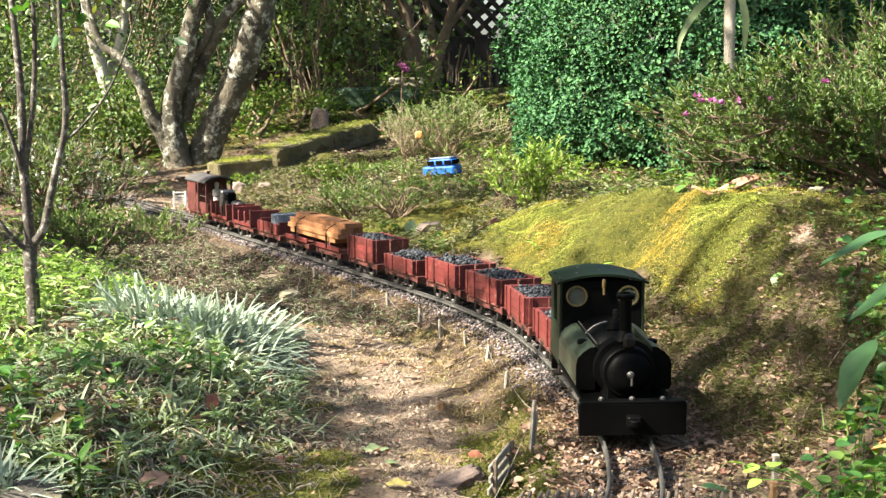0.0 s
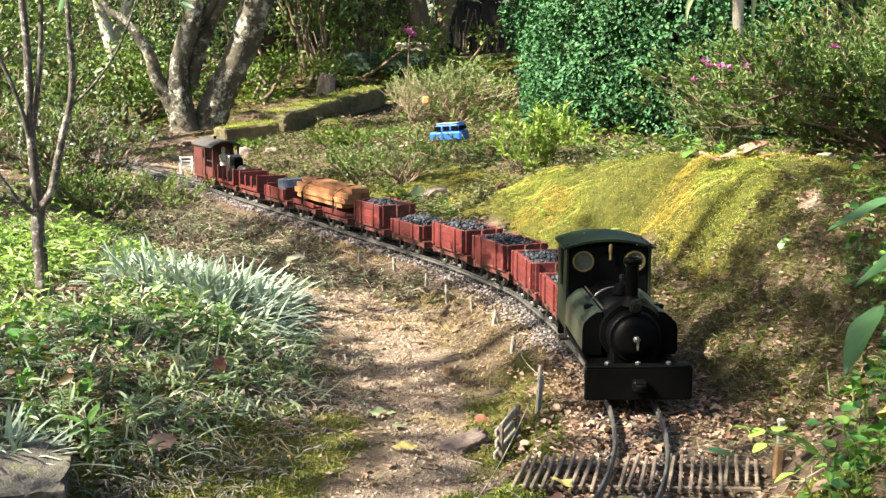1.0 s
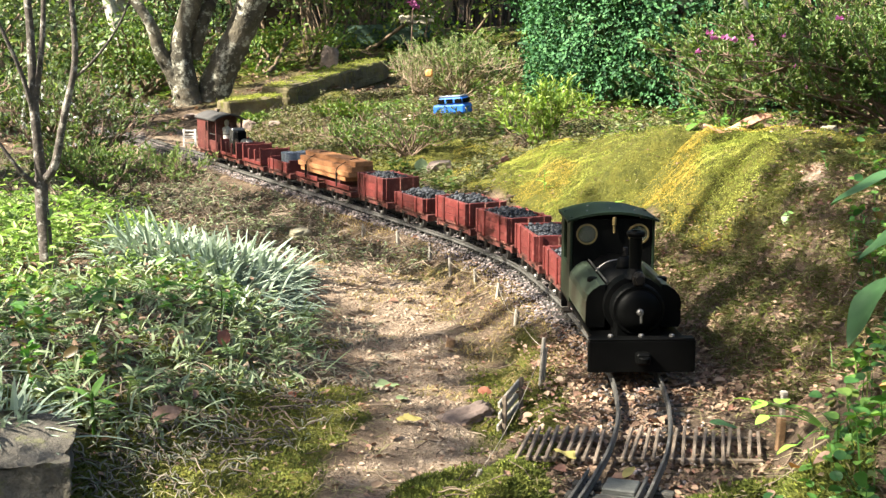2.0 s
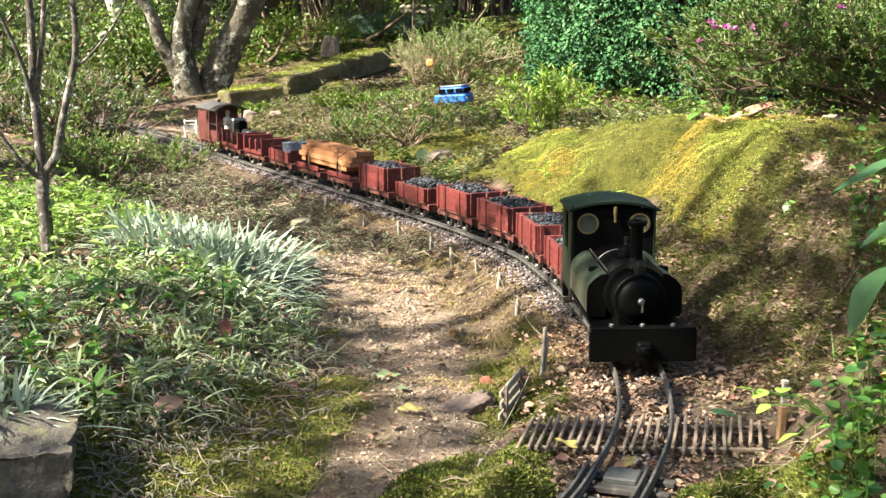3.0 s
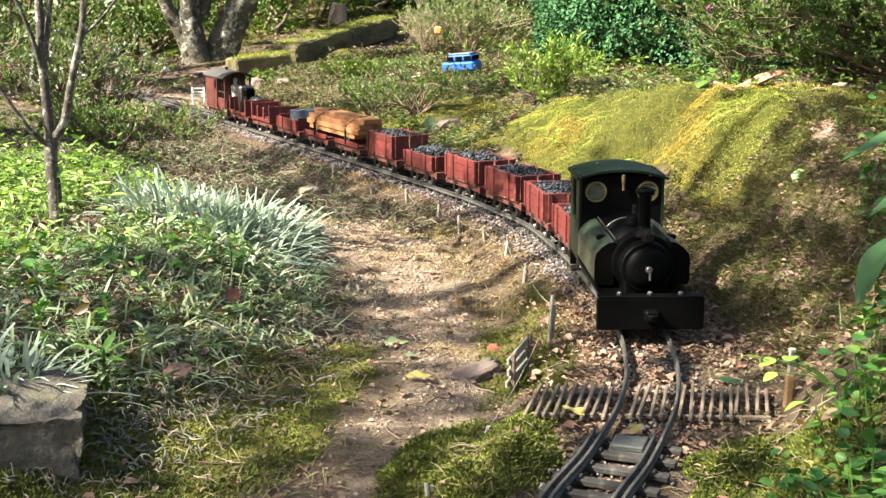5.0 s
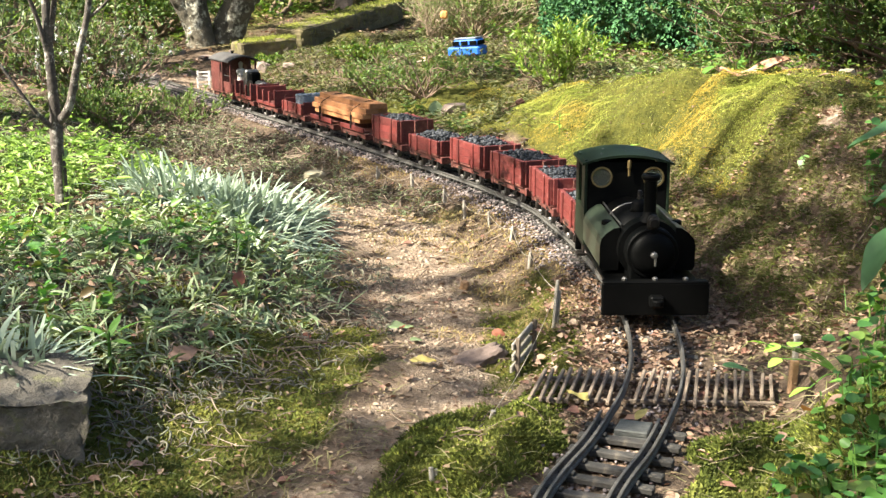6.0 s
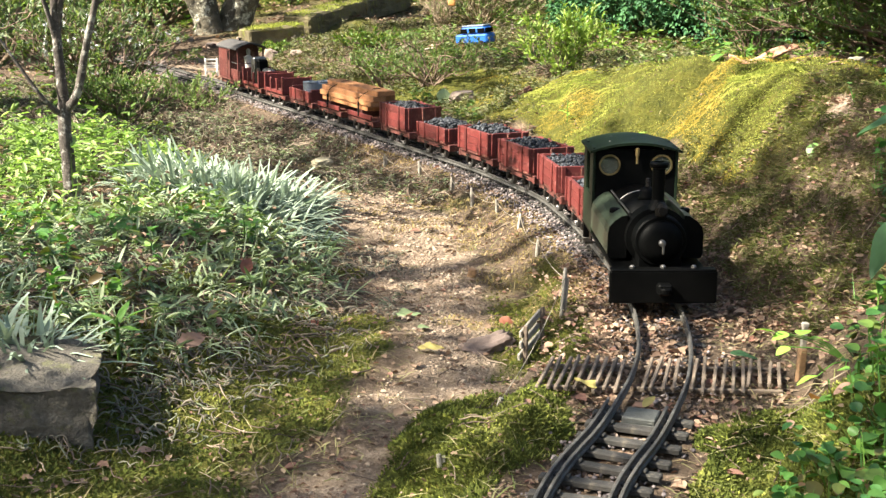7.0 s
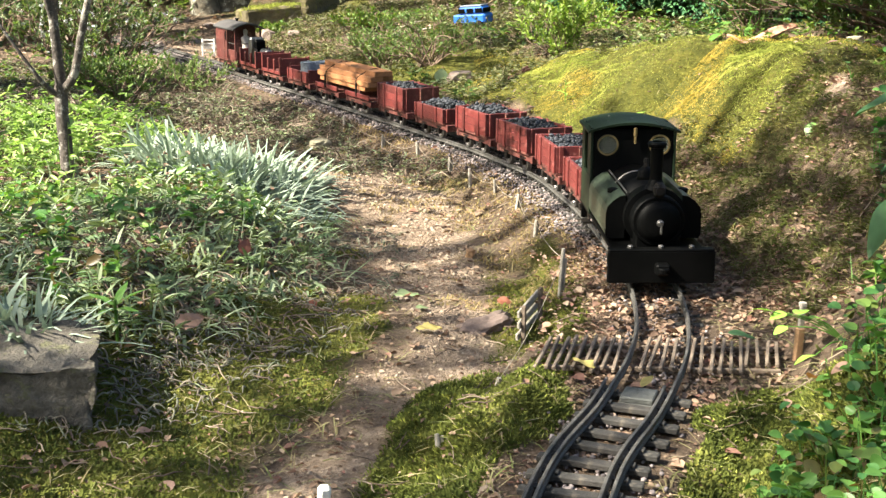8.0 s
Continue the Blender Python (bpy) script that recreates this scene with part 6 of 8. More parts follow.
def shade_trees():
    feet = np.array([(-3.0, 0.2), (-3.0, 3.3), (-3.9, 6.2), (-1.6, -1.6)])
    n = 100000
    gx, gy = RNG.uniform(-1.6, 2.4, n), RNG.uniform(0.35, 8.2, n) 
    h = RNG.uniform(1.75, 2.7, n)
    # leaves hang only where shade is wanted on the ground, denser by the lower bank
    keep = ~open_sky(gx, gy) & (RNG.random(n) < np.interp(gy, [0.9, 1.3, 2.0, 3.0], [0.30, 0.28, 0.32, 0.50]) + 0.22 * np.exp(-((gx - 0.32) / 0.14) ** 2 - ((gy - 1.40) / 0.22) ** 2))
    gx, gy, h = gx[keep], gy[keep], h[keep]
    p = np.stack([gx + SUN_DIR.x / SUN_DIR.z * h, gy + SUN_DIR.y / SUN_DIR.z * h, h], 1)
    own = np.argmin(((p[:, None, :2] - feet[None]) ** 2).sum(-1), 1)
    for k, (fx, fy) in enumerate(feet):
        q = p[own == k]
        if len(q) < 50:
            continue
        z = ground_at(fx, fy)
        ob = thing("unseen_shade_tree", "unseen tree with a broad leafy crown, added to dapple the ground", "tree", "shade trees")
        part("trunk", mesh_of("trunk", *strand([(fx, fy, z - 0.05), (fx + 0.05, fy, 0.8), (fx, fy + 0.05, 1.7), (fx + 0.05, fy, 2.6)], (0.14, 0.10, 0.08, 0.03), 12, 0.05), True), M_BARK, ob)
        for t in q[RNG.integers(0, len(q), 7)]:
            part("limb", mesh_of("limb", *strand([(fx, fy, 1.2), tuple((np.array([fx, fy, 1.4]) + t) / 2 + np.array([0, 0, 0.25])), tuple(t + np.array([0, 0, 0.1]))], (0.028, 0.012, 0.005), 8, 0.05), True), M_BARK, ob)
        e = np.array([fx, fy, 2.35]) + spread_dirs(2200, -1, 1) * RNG.random((2200, 1)) ** 0.4 * np.array([1.15, 1.15, 0.75])
        ex, ey = e[:, 0] - SUN_DIR.x / SUN_DIR.z * e[:, 2], e[:, 1] - SUN_DIR.y / SUN_DIR.z * e[:, 2]
        e = e[(np.abs(ex) > 0.42 * ey + 0.35) | ~open_sky(ex, ey) & (RNG.random(2200) < 0.15)]
        q = np.concatenate([q, e])
        size = np.where(q[:, 1] > 2.2, 0.085, 0.058) * RNG.uniform(0.8, 1.2, len(q))
        part("crown", mesh_of("crown", *leaf_set(q, spread_dirs(len(q), -0.7, 0.5), size, size * 0.7, flat=0.4, round_=False)), L_SHRUB, ob)


shade_trees()


# ---------------------------------------------------------------- undergrowth and litter
def scatter(n, y0=0.62, y1=3.6, bias=1.7, room=0.40):
    """Places on the ground, closer together near the near end."""
    y = y0 + (y1 - y0) * RNG.random(n) ** bias
    x = RNG.uniform(-1, 1, n) * (room * y + 0.06)
    return x, y


def on_ground(x, y, lift=0.0):
    return np.stack([x, y, land(x, y) + lift], 1)


def moss():
    x, y = scatter(390000, 0.62, 3.9, 1.9)
    s = beside(x, y)
    w = moss_weight(x, y, s)
    keep = (RNG.random(len(x)) < w * np.where(w > 0.3, 1, 0.2)) & (np.abs(s) > 0.042)
    x, y, s = x[keep], y[keep], s[keep]
    gold = step(0.10, 0.2, s) * step(1.5, 1.7, y) * (1 - step(2.6, 3.0, y)) + 0.25
    gold = np.where(s < 0, np.interp(y, [1.05, 1.25], [0.10, 0.36]), gold * 0.30)
    pick = RNG.random(len(x)) < gold * step(0.30, 0.62, vnoise(x, y, 0.20, 31) * 0.6 + vnoise(x, y, 0.07, 32) * 0.4) * 1.2
    # the bright crest of the bank, in finer tufts, with sunlight put into their colour
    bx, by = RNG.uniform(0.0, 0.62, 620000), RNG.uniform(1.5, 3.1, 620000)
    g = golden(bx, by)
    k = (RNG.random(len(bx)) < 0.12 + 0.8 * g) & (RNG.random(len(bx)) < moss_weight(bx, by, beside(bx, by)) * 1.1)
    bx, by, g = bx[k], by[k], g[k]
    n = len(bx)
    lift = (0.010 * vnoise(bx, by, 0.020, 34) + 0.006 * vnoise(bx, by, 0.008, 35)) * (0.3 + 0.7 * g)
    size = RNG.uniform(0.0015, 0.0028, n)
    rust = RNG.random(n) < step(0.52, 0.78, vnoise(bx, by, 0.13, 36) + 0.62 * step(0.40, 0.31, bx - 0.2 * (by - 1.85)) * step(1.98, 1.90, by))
    for sel, mat, label in ((~rust, L_MOSSLIT, "soft moss in sunlit yellow-green over the bank's crest"), (rust, L_MOSSRUST, "golden-orange moss over the bank's crest")):
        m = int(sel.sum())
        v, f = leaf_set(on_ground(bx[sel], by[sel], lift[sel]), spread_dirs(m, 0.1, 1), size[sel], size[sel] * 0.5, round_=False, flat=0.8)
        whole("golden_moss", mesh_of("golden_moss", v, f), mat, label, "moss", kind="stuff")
    # thick cushions by the near rails
    bx, by = RNG.uniform(-0.10, 0.30, 210000), RNG.uniform(0.68, 1.0, 210000)
    bs = beside(bx, by)
    k = (RNG.random(210000) < 0.75 * moss_weight(bx, by, bs)) & (np.abs(bs) > 0.042) & (bs > -0.2)
    bx, by = bx[k], by[k]
    n = len(bx)
    size = RNG.uniform(0.0028, 0.0060, n)
    lit = RNG.random(n) < 0.2
    for sel, mat, label in ((lit, L_MOSSLIT, "thick yellow-green moss cushions by the near rails"), (~lit, L_MOSSDARK, "thick green moss cushions by the near rails")):
        m = int(sel.sum())
        v, f = leaf_set(on_ground(bx[sel], by[sel], -0.001), spread_dirs(m, 0.2, 1), size[sel], size[sel] * 0.4, round_=False, flat=0.55)
        whole("green_moss", mesh_of("green_moss", v, f), mat, label, "moss", kind="stuff")
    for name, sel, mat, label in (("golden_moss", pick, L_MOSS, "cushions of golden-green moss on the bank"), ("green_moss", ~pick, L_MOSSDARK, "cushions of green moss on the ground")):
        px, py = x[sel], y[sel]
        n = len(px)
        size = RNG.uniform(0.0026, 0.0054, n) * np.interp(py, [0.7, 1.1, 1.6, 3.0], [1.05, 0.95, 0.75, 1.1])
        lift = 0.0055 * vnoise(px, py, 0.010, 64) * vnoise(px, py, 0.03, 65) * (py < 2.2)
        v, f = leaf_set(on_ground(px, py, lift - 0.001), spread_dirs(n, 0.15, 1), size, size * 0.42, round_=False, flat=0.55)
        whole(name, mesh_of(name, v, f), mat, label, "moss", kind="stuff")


moss()


def litter():
    # dry grass and fibres
    x, y = scatter(32000, 0.62, 3.8, 1.7)
    s = beside(x, y)
    pw, mw = path_weight(x, y, s), moss_weight(x, y, s)
    keep = (RNG.random(len(x)) < np.clip(1.0 - 0.9 * pw - 0.62 * mw, 0.05, 1) * (1 - 0.65 * (s < -0.06) * step(1.85, 2.0, y))) & (np.abs(s) > 0.05)
    x, y = x[keep], y[keep]
    n = len(x)
    long = RNG.uniform(0.006, 0.028, n)
    v, f = blade_set(on_ground(x, y, 0.0005), spread_dirs(n, 0.0, 0.55), long, RNG.uniform(0.0006, 0.0014, n), RNG.uniform(0.1, 0.7, n), 2)
    whole("dry_grass", mesh_of("dry_grass", v, f), L_GRASSDRY, "tangle of dry grass and fine stalks over the soil", "grass", kind="stuff")
    # crumbled leaves
    x, y = scatter(21000, 0.62, 3.6, 1.7)
    s = beside(x, y)
    keep = (RNG.random(len(x)) < np.clip(0.95 - 0.55 * path_weight(x, y, s) - np.where(y < 1.35, 0.6, 0.85) * moss_weight(x, y, s), 0.03, 1)) & ((np.abs(s) > 0.036) | ((y < 1.3) & (np.abs(s) < 0.016)))
    x, y = x[keep], y[keep]
    n = len(x)
    size = RNG.uniform(0.0028, 0.0085, n) * np.where(RNG.random(n) < 0.08, 1.9, 1) * np.interp(y, [0.7, 1.3], [0.7, 1.0])
    v, f = leaf_set(on_ground(x, y, 0.0016), spread_dirs(n, -0.15, 0.45), size, size * RNG.uniform(0.4, 0.8, n), fold=0.25, curl=0.25, flat=0.75)
    whole("leaf_litter", mesh_of("leaf_litter", v, f), L_DRY, "brown and reddish fallen leaf crumbs over the soil", "leaf litter", kind="stuff")
    # crumbs that bury the near sleepers
    s, side = RNG.uniform(0.60, 1.12, 4200), RNG.normal(0, 0.055, 4200)
    px, py, dx, dy = on_track(s)
    x, y = px + dy * side, py - dx * side
    keep = (np.abs(np.abs(side) - GAUGE / 2) > 0.004) & (np.abs(side) < 0.11) & (cushions(x, y) < 0.05) & (vnoise(x, y, 0.05, 54) > 0.25)
    x, y = x[keep], y[keep]
    size = RNG.uniform(0.0024, 0.0068, len(x)) * np.where(RNG.random(len(x)) < 0.08, 1.8, 1)
    v, f = leaf_set(np.stack([x, y, np.maximum(land(x, y) + 0.002, -0.0125 + RNG.uniform(0, 0.004, len(x)))], 1), spread_dirs(len(x), -0.1, 0.4), size, size * RNG.uniform(0.45, 0.85, len(x)), fold=0.25, curl=0.25, flat=0.75)
    whole("leaf_litter", mesh_of("leaf_litter", v, f), L_DRY, "pinkish brown leaf crumbs round the near sleepers", "leaf litter", kind="stuff")
    # litter on the lower face of the bank
    x, y = RNG.uniform(0.2, 0.6, 17000), RNG.uniform(1.0, 2.2, 17000)
    s = beside(x, y)
    keep = (s > 0.07) & (s < 0.42) & (y < 1.74 + 0.1 * vnoise(x, y, 0.05, 59)) & (RNG.random(17000) < np.where(s < 0.18, 0.9, 0.62) * (golden(x, y) < 0.35)) & (vnoise(x, y, 0.045, 58) > 0.28)
    x, y = x[keep], y[keep]
    size = RNG.uniform(0.003, 0.0085, len(x))
    v, f = leaf_set(on_ground(x, y, 0.004), spread_dirs(len(x), -0.1, 0.5), size, size * RNG.uniform(0.35, 0.8, len(x)), fold=0.25, curl=0.25, flat=0.7)
    whole("leaf_litter", mesh_of("leaf_litter", v, f), L_DRY, "brown leaf bits over the lower face of the bank", "leaf litter", kind="stuff")
    # larger dead leaves under the trees
    x, y = RNG.uniform(-1.8, 0.9, 5200), RNG.uniform(3.1, 6.2, 5200)
    keep = (np.abs(beside(x, y)) > 0.05) & (vnoise(x, y, 0.25, 52) > 0.3)
    x, y = x[keep], y[keep]
    size = RNG.uniform(0.008, 0.022, len(x))
    v, f = leaf_set(on_ground(x, y, 0.003), spread_dirs(len(x), -0.15, 0.45), size, size * RNG.uniform(0.4, 0.8, len(x)), fold=0.25, curl=0.25, flat=0.75)
    whole("leaf_litter", mesh_of("leaf_litter", v, f), L_DRY, "dead leaves lying under the trees", "leaf litter", kind="stuff")
    # pebbles and crumbs of soil on the path
    x, y = scatter(170000, 0.62, 2.6, 1.3)
    s = beside(x, y)
    keep = RNG.random(len(x)) < np.clip(path_weight(x, y, s), 0.10, 1) * (1 - 0.7 * moss_weight(x, y, s))
    x, y = x[keep], y[keep]
    size = RNG.uniform(0.0005, 0.0013, len(x)) * np.where(RNG.random(len(x)) < 0.05, 2.0, 1) * np.interp(y, [0.85, 1.2], [0.65, 1.0])
    big = (RNG.random(len(x)) < 0.075) & (y > 0.95)
    size = np.where(big, RNG.uniform(0.0011, 0.0022, len(x)) * RNG.uniform(0.9, 1.6, len(x)) ** 1.4 * np.interp(y, [0.95, 1.3], [0.7, 1.0]), size)
    lump = on_ground(x, y, 0.0) + np.array([0, 0, 1.0]) * (size * 0.15)[:, None]
    hp = Heap()
    hp.add(*octa(lump[big], size[big], (0.35, 0.8)))
    hp.add(*pebbles(lump[~big], size[~big]))
    v, f = np.concatenate(hp.v), [np.concatenate(g) for g in hp.f.values()]
    whole("path_gravel", mesh_of("path_gravel", v, f), M_PEBBLE, "small brown pebbles and crumbs on the bare path", "gravel", kind="stuff")
    # crumbly lumps trodden into the path
    x, y = scatter(30000, 0.8, 2.2, 1.1)
    s = beside(x, y)
    keep = RNG.random(len(x)) < path_weight(x, y, s) * (1 - 0.8 * moss_weight(x, y, s)) * step(0.3, 0.6, vnoise(x, y, 0.045, 67)) * np.interp(y, [0.9, 1.4], [0.35, 1.0])
    x, y = x[keep], y[keep]
    size = RNG.uniform(0.0014, 0.0040, len(x)) * RNG.uniform(0.6, 1.0, len(x)) * np.interp(y, [0.9, 1.3], [0.6, 1.0])
    v, f = octa(on_ground(x, y, 0.0002), size, (0.35, 0.75))
    whole("path_crumbs", mesh_of("path_crumbs", v, f), M_CRUMB, "trodden crumbs of pale brown earth on the path", "earth", kind="stuff")
    # thin dead stalks lying over the near moss
    hp = Heap()
    x, y = RNG.uniform(-0.34, 0.04, 130), RNG.uniform(0.72, 1.15, 130)
    s = beside(x, y)
    k = (moss_weight(x, y, s) > 0.2) & (s < -0.06)
    for px, py in zip(x[k], y[k]):
        a, ln = RNG.uniform(-1.5, 1.5), RNG.uniform(0.010, 0.034)
        u = np.linspace(-0.5, 0.5, 5)
        line = on_ground(px + math.cos(a) * ln * u + RNG.normal(size=5) * 0.001, py + math.sin(a) * ln * u + RNG.normal(size=5) * 0.0015, 0.0035 + 0.002 * RNG.random())
        hp.add(*tube(line, RNG.uniform(0.0004, 0.0007) * np.array([0.8, 1, 1, 0.9, 0.5]), 4))
    whole("dead_stalks", hp.mesh("dead_stalks"), L_TWIGS, "thin dead stalks lying on the moss beside the path", "twigs", kind="stuff")
    # dry curls on the path
    x, y = scatter(26000, 0.8, 2.5, 1.2)
    s = beside(x, y)
    keep = (RNG.random(len(x)) < 0.55 * path_weight(x, y, s) * step(0.35, 0.6, vnoise(x, y, 0.05, 61) * 0.6 + vnoise(x, y, 0.015, 62) * 0.4 + 0.15 * step(1.5, 2.0, y)))
    x, y = x[keep], y[keep]
    size = RNG.uniform(0.0025, 0.0075, len(x))
    v, f = leaf_set(on_ground(x, y, 0.0012), spread_dirs(len(x), -0.1, 0.5), size, size * RNG.uniform(0.2, 0.6, len(x)), fold=0.3, curl=0.35, flat=0.7, round_=False)
    whole("leaf_litter", mesh_of("leaf_litter", v, f), L_DRY, "pinkish brown dry curls and leaf bits on the path", "leaf litter", kind="stuff")
    # twigs
    hp = Heap()
    x, y = scatter(1100, 0.62, 3.0, 1.5)
    s = beside(x, y)
    for px, py, ps in zip(x, y, s):
        if abs(ps) < 0.05 or (ps > 0.12 and py > 1.5):
            continue
        a, ln = RNG.uniform(0, 3.14), RNG.uniform(0.012, 0.045)
        u = np.linspace(-0.5, 0.5, 4)
        qx, qy = px + math.cos(a) * ln * u + RNG.normal(size=4) * 0.0015, py + math.sin(a) * ln * u + RNG.normal(size=4) * 0.0015
        hp.add(*tube(on_ground(qx, qy, 0.0010 + 0.002 * RNG.random()), np.array([0.0007, 0.0008, 0.0007, 0.0004]) * np.interp(py, [0.8, 1.5], [0.6, 1.0]), 4))
    whole("fallen_twigs", hp.mesh("twigs"), L_TWIGS, "scattered thin dead twigs on the ground", "twigs", kind="stuff")


litter()


def herbs(name, label, x, y, mat, leaf, height, per, narrow=0.42, upright=0.25, fine=False, full=False):
    """Many small leafy stems as one growth."""
    n = len(x)
    h = RNG.uniform(0.5, 1.1, n) * height
    foot = on_ground(x, y)
    lean = RNG.normal(size=(n, 3)) * np.array([0.35, 0.35, 0]) + np.array([0, 0, 1.0])
    u = RNG.uniform(0.15, 1.0, (n, per, 1))
    base = foot[:, None] + lean[:, None] * h[:, None, None] * u
    a = RNG.uniform(0, 6.283, (n, per))
    way = np.stack([np.cos(a), np.sin(a), np.full_like(a, upright) + 0.35 * RNG.normal(size=a.shape)], -1)
    long = leaf * RNG.uniform(0.6, 1.3, (n, per))
    v, f = leaf_set(base.reshape(-1, 3), way.reshape(-1, 3), long.ravel(), long.ravel() * narrow, curl=0.22, flat=0.7, round_=2 if full else not fine)
    sv, sf = blade_set(foot, lean, h, 0.0012, 0.1, 2)
    hp = Heap()
    hp.add(v, f)
    hp.add(sv, sf)
    return whole(name, hp.mesh(name), mat, label, "ground plants", kind="stuff")


def creeping(n, y0=1.75):
    """Places by the track beyond the upper end of the path."""
    x, y = left_bed(n, y0, 3.3, -0.085)
    k = (y > 1.92 + 0.22 * (vnoise(x, y, 0.09, 66) - 0.5)) | (beside(x, y) < -0.44)
    return x[k], y[k]


def left_bed(n, y0, y1, edge):
    """Places in the planted bed beyond the path; edge: how far it stays from the track."""
    y = RNG.uniform(y0, y1, n)
    x = RNG.uniform(-0.42 * y1 - 0.1, 0.0, n)
    s = beside(x, y)
    keep = (s < edge + 0.05 * (vnoise(x, y, 0.12, 41) - 0.5) - 0.07 * (1 - step(1.05, 1.4, y))) & (x > -0.40 * y - 0.05)
    return x[keep], y[keep]


x, y = left_bed(1700, 1.42, 2.06, -0.44)
k = (vnoise(x, y, 0.08, 49) > 0.36) & (np.hypot(x + 0.32, y - 1.69) > 0.17) & (np.hypot(x + 0.51, y - 1.54) > 0.07)
x, y = x[k], y[k]
herbs("leafy_herbs", "fresh bright green herbs in the planted bed", x, y, L_HERB, 0.0125, 0.042, 10, 0.28, 0.5)
x, y = left_bed(300, 1.48, 2.02, -0.52)
k = (np.hypot(x + 0.32, y - 1.69) > 0.20) & (np.hypot(x + 0.51, y - 1.5) > 0.09)
x, y = x[k], y[k]
herbs("tall_herbs", "taller pale green leafy stems in the planted bed", x, y, L_HERB, 0.017, 0.085, 13, 0.32, 0.45)
x, y = left_bed(160, 1.0, 1.5, -0.42)
herbs("leafy_herbs", "low green herbs at the bed's front", x, y, L_COVER, 0.013, 0.036, 8, 0.55)
x, y = RNG.normal(-0.305, 0.04, 22), RNG.normal(1.50, 0.03, 22)
herbs("leafy_herbs", "small leafy growth before the silver clump", x, y, L_AZALEA, 0.010, 0.062, 11, 0.36, 0.4)
x, y = left_bed(200, 1.22, 1.60, -0.36)
herbs("leafy_herbs", "grey-green herbs before the silver clump", x, y, L_GREYHERB, 0.015, 0.034, 8, 0.20, 0.6)


def strap_bed():
    """Thin grey-green strap leaves and brown runners along the front of the bed."""
    x, y = left_bed(5200, 1.0, 1.62, -0.325)
    n = len(x)
    v, f = blade_set(on_ground(x, y, -0.001), unit(spread_dirs(n, 0.15, 1.0) + RNG.normal(size=(n, 3)) * 0.3), RNG.uniform(0.012, 0.048, n), RNG.uniform(0.0015, 0.0034, n), RNG.uniform(0.0, 1.0, n), 4)
    whole("strap_herbs", mesh_of("strap_herbs", v, f), L_GREYHERB, "thin grey-green strap leaves along the bed's front", "ground plants", kind="stuff")
    # withered curling strands that spread from the bed over the moss
    hp = Heap()
    x, y = left_bed(15000, 0.86, 1.6, -0.235)
    far = beside(x, y) + 0.07 * (1 - step(1.05, 1.4, y))
    k = RNG.random(len(x)) < np.interp(far, [-0.42, -0.32, -0.25], [0.45, 0.85, 0.30]) * step(0.2, 0.5, vnoise(x, y, 0.06, 63))
    x, y = x[k], y[k]
    u = np.linspace(0, 1, 7)
    for px, py in zip(x, y):
        a, ln, bend = RNG.uniform(0, 6.283), RNG.uniform(0.006, 0.021), RNG.normal() * 2.2
        turn = a + np.cumsum(np.full(7, bend / 6) + RNG.normal(size=7) * 0.18)
        line = on_ground(px + np.cumsum(np.cos(turn)) * ln / 7, py + np.cumsum(np.sin(turn)) * ln / 7, 0.0016)
        line[:, 2] += RNG.random() * 0.007 * np.sin(math.pi * u * RNG.uniform(0.6, 1.0))
        hp.add(*tube(line, RNG.uniform(0.0004, 0.0009) * np.array([0.7, 1, 1.1, 1.1, 1, 0.8, 0.35]), 4))
    whole("withered_strands", hp.mesh("withered_strands"), L_STRAW, "curling grey-brown withered strands over moss at the bed's front", "ground plants", kind="stuff")
    x, y = left_bed(360, 1.0, 1.55, -0.335)
    herbs("grey_herbs", "grey-green leafy stems among the strap leaves", x, y, L_GREYHERB, 0.015, 0.024, 7, 0.20, 0.3)
    hp = Heap()
    x, y = left_bed(900, 0.93, 1.5, -0.29)
    for px, py in zip(x[:640], y[:640]):
        a, ln = RNG.normal() * 0.9 - 0.5, RNG.uniform(0.02, 0.06)
        u = np.linspace(0, 1, 6)
        qx = px + math.cos(a) * ln * u + np.cumsum(RNG.normal(size=6)) * 0.0016
        qy = py + math.sin(a) * ln * u + np.cumsum(RNG.normal(size=6)) * 0.0016
        line = on_ground(qx, qy, 0.001)
        line[:, 2] += 0.012 * RNG.random() * np.sin(math.pi * u)
        hp.add(*tube(line, np.linspace(0.0008, 0.0004, 6), 5))
    whole("dead_runners", hp.mesh("dead_runners"), L_TWIGS, "tangle of brown dead runners at the bed's edge", "runners", kind="stuff")
    hp = Heap()
    x, y = creeping(4600)
    for px, py in zip(x[:2000], y[:2000]):
        a, ln = RNG.uniform(0, 6.283), RNG.uniform(0.02, 0.06)
        u = np.linspace(0, 1, 4)
        line = on_ground(px + math.cos(a) * ln * u + RNG.normal(size=4) * 0.003, py + math.sin(a) * ln * u + RNG.normal(size=4) * 0.003, 0.004)
        line[:, 2] += 0.016 * RNG.random() * np.sin(math.pi * u)
        hp.add(*tube(line, np.linspace(0.0010, 0.0005, 4), 4))
    whole("dead_runners", hp.mesh("dead_runners"), L_TWIGS, "dark dead stems woven through the creeping herbs", "runners", kind="stuff")
    # tufts of dry moss and withered grass between the path and the rails
    x, y = RNG.uniform(-0.35, 0.15, 95000), RNG.uniform(1.15, 2.3, 95000)
    s = beside(x, y)
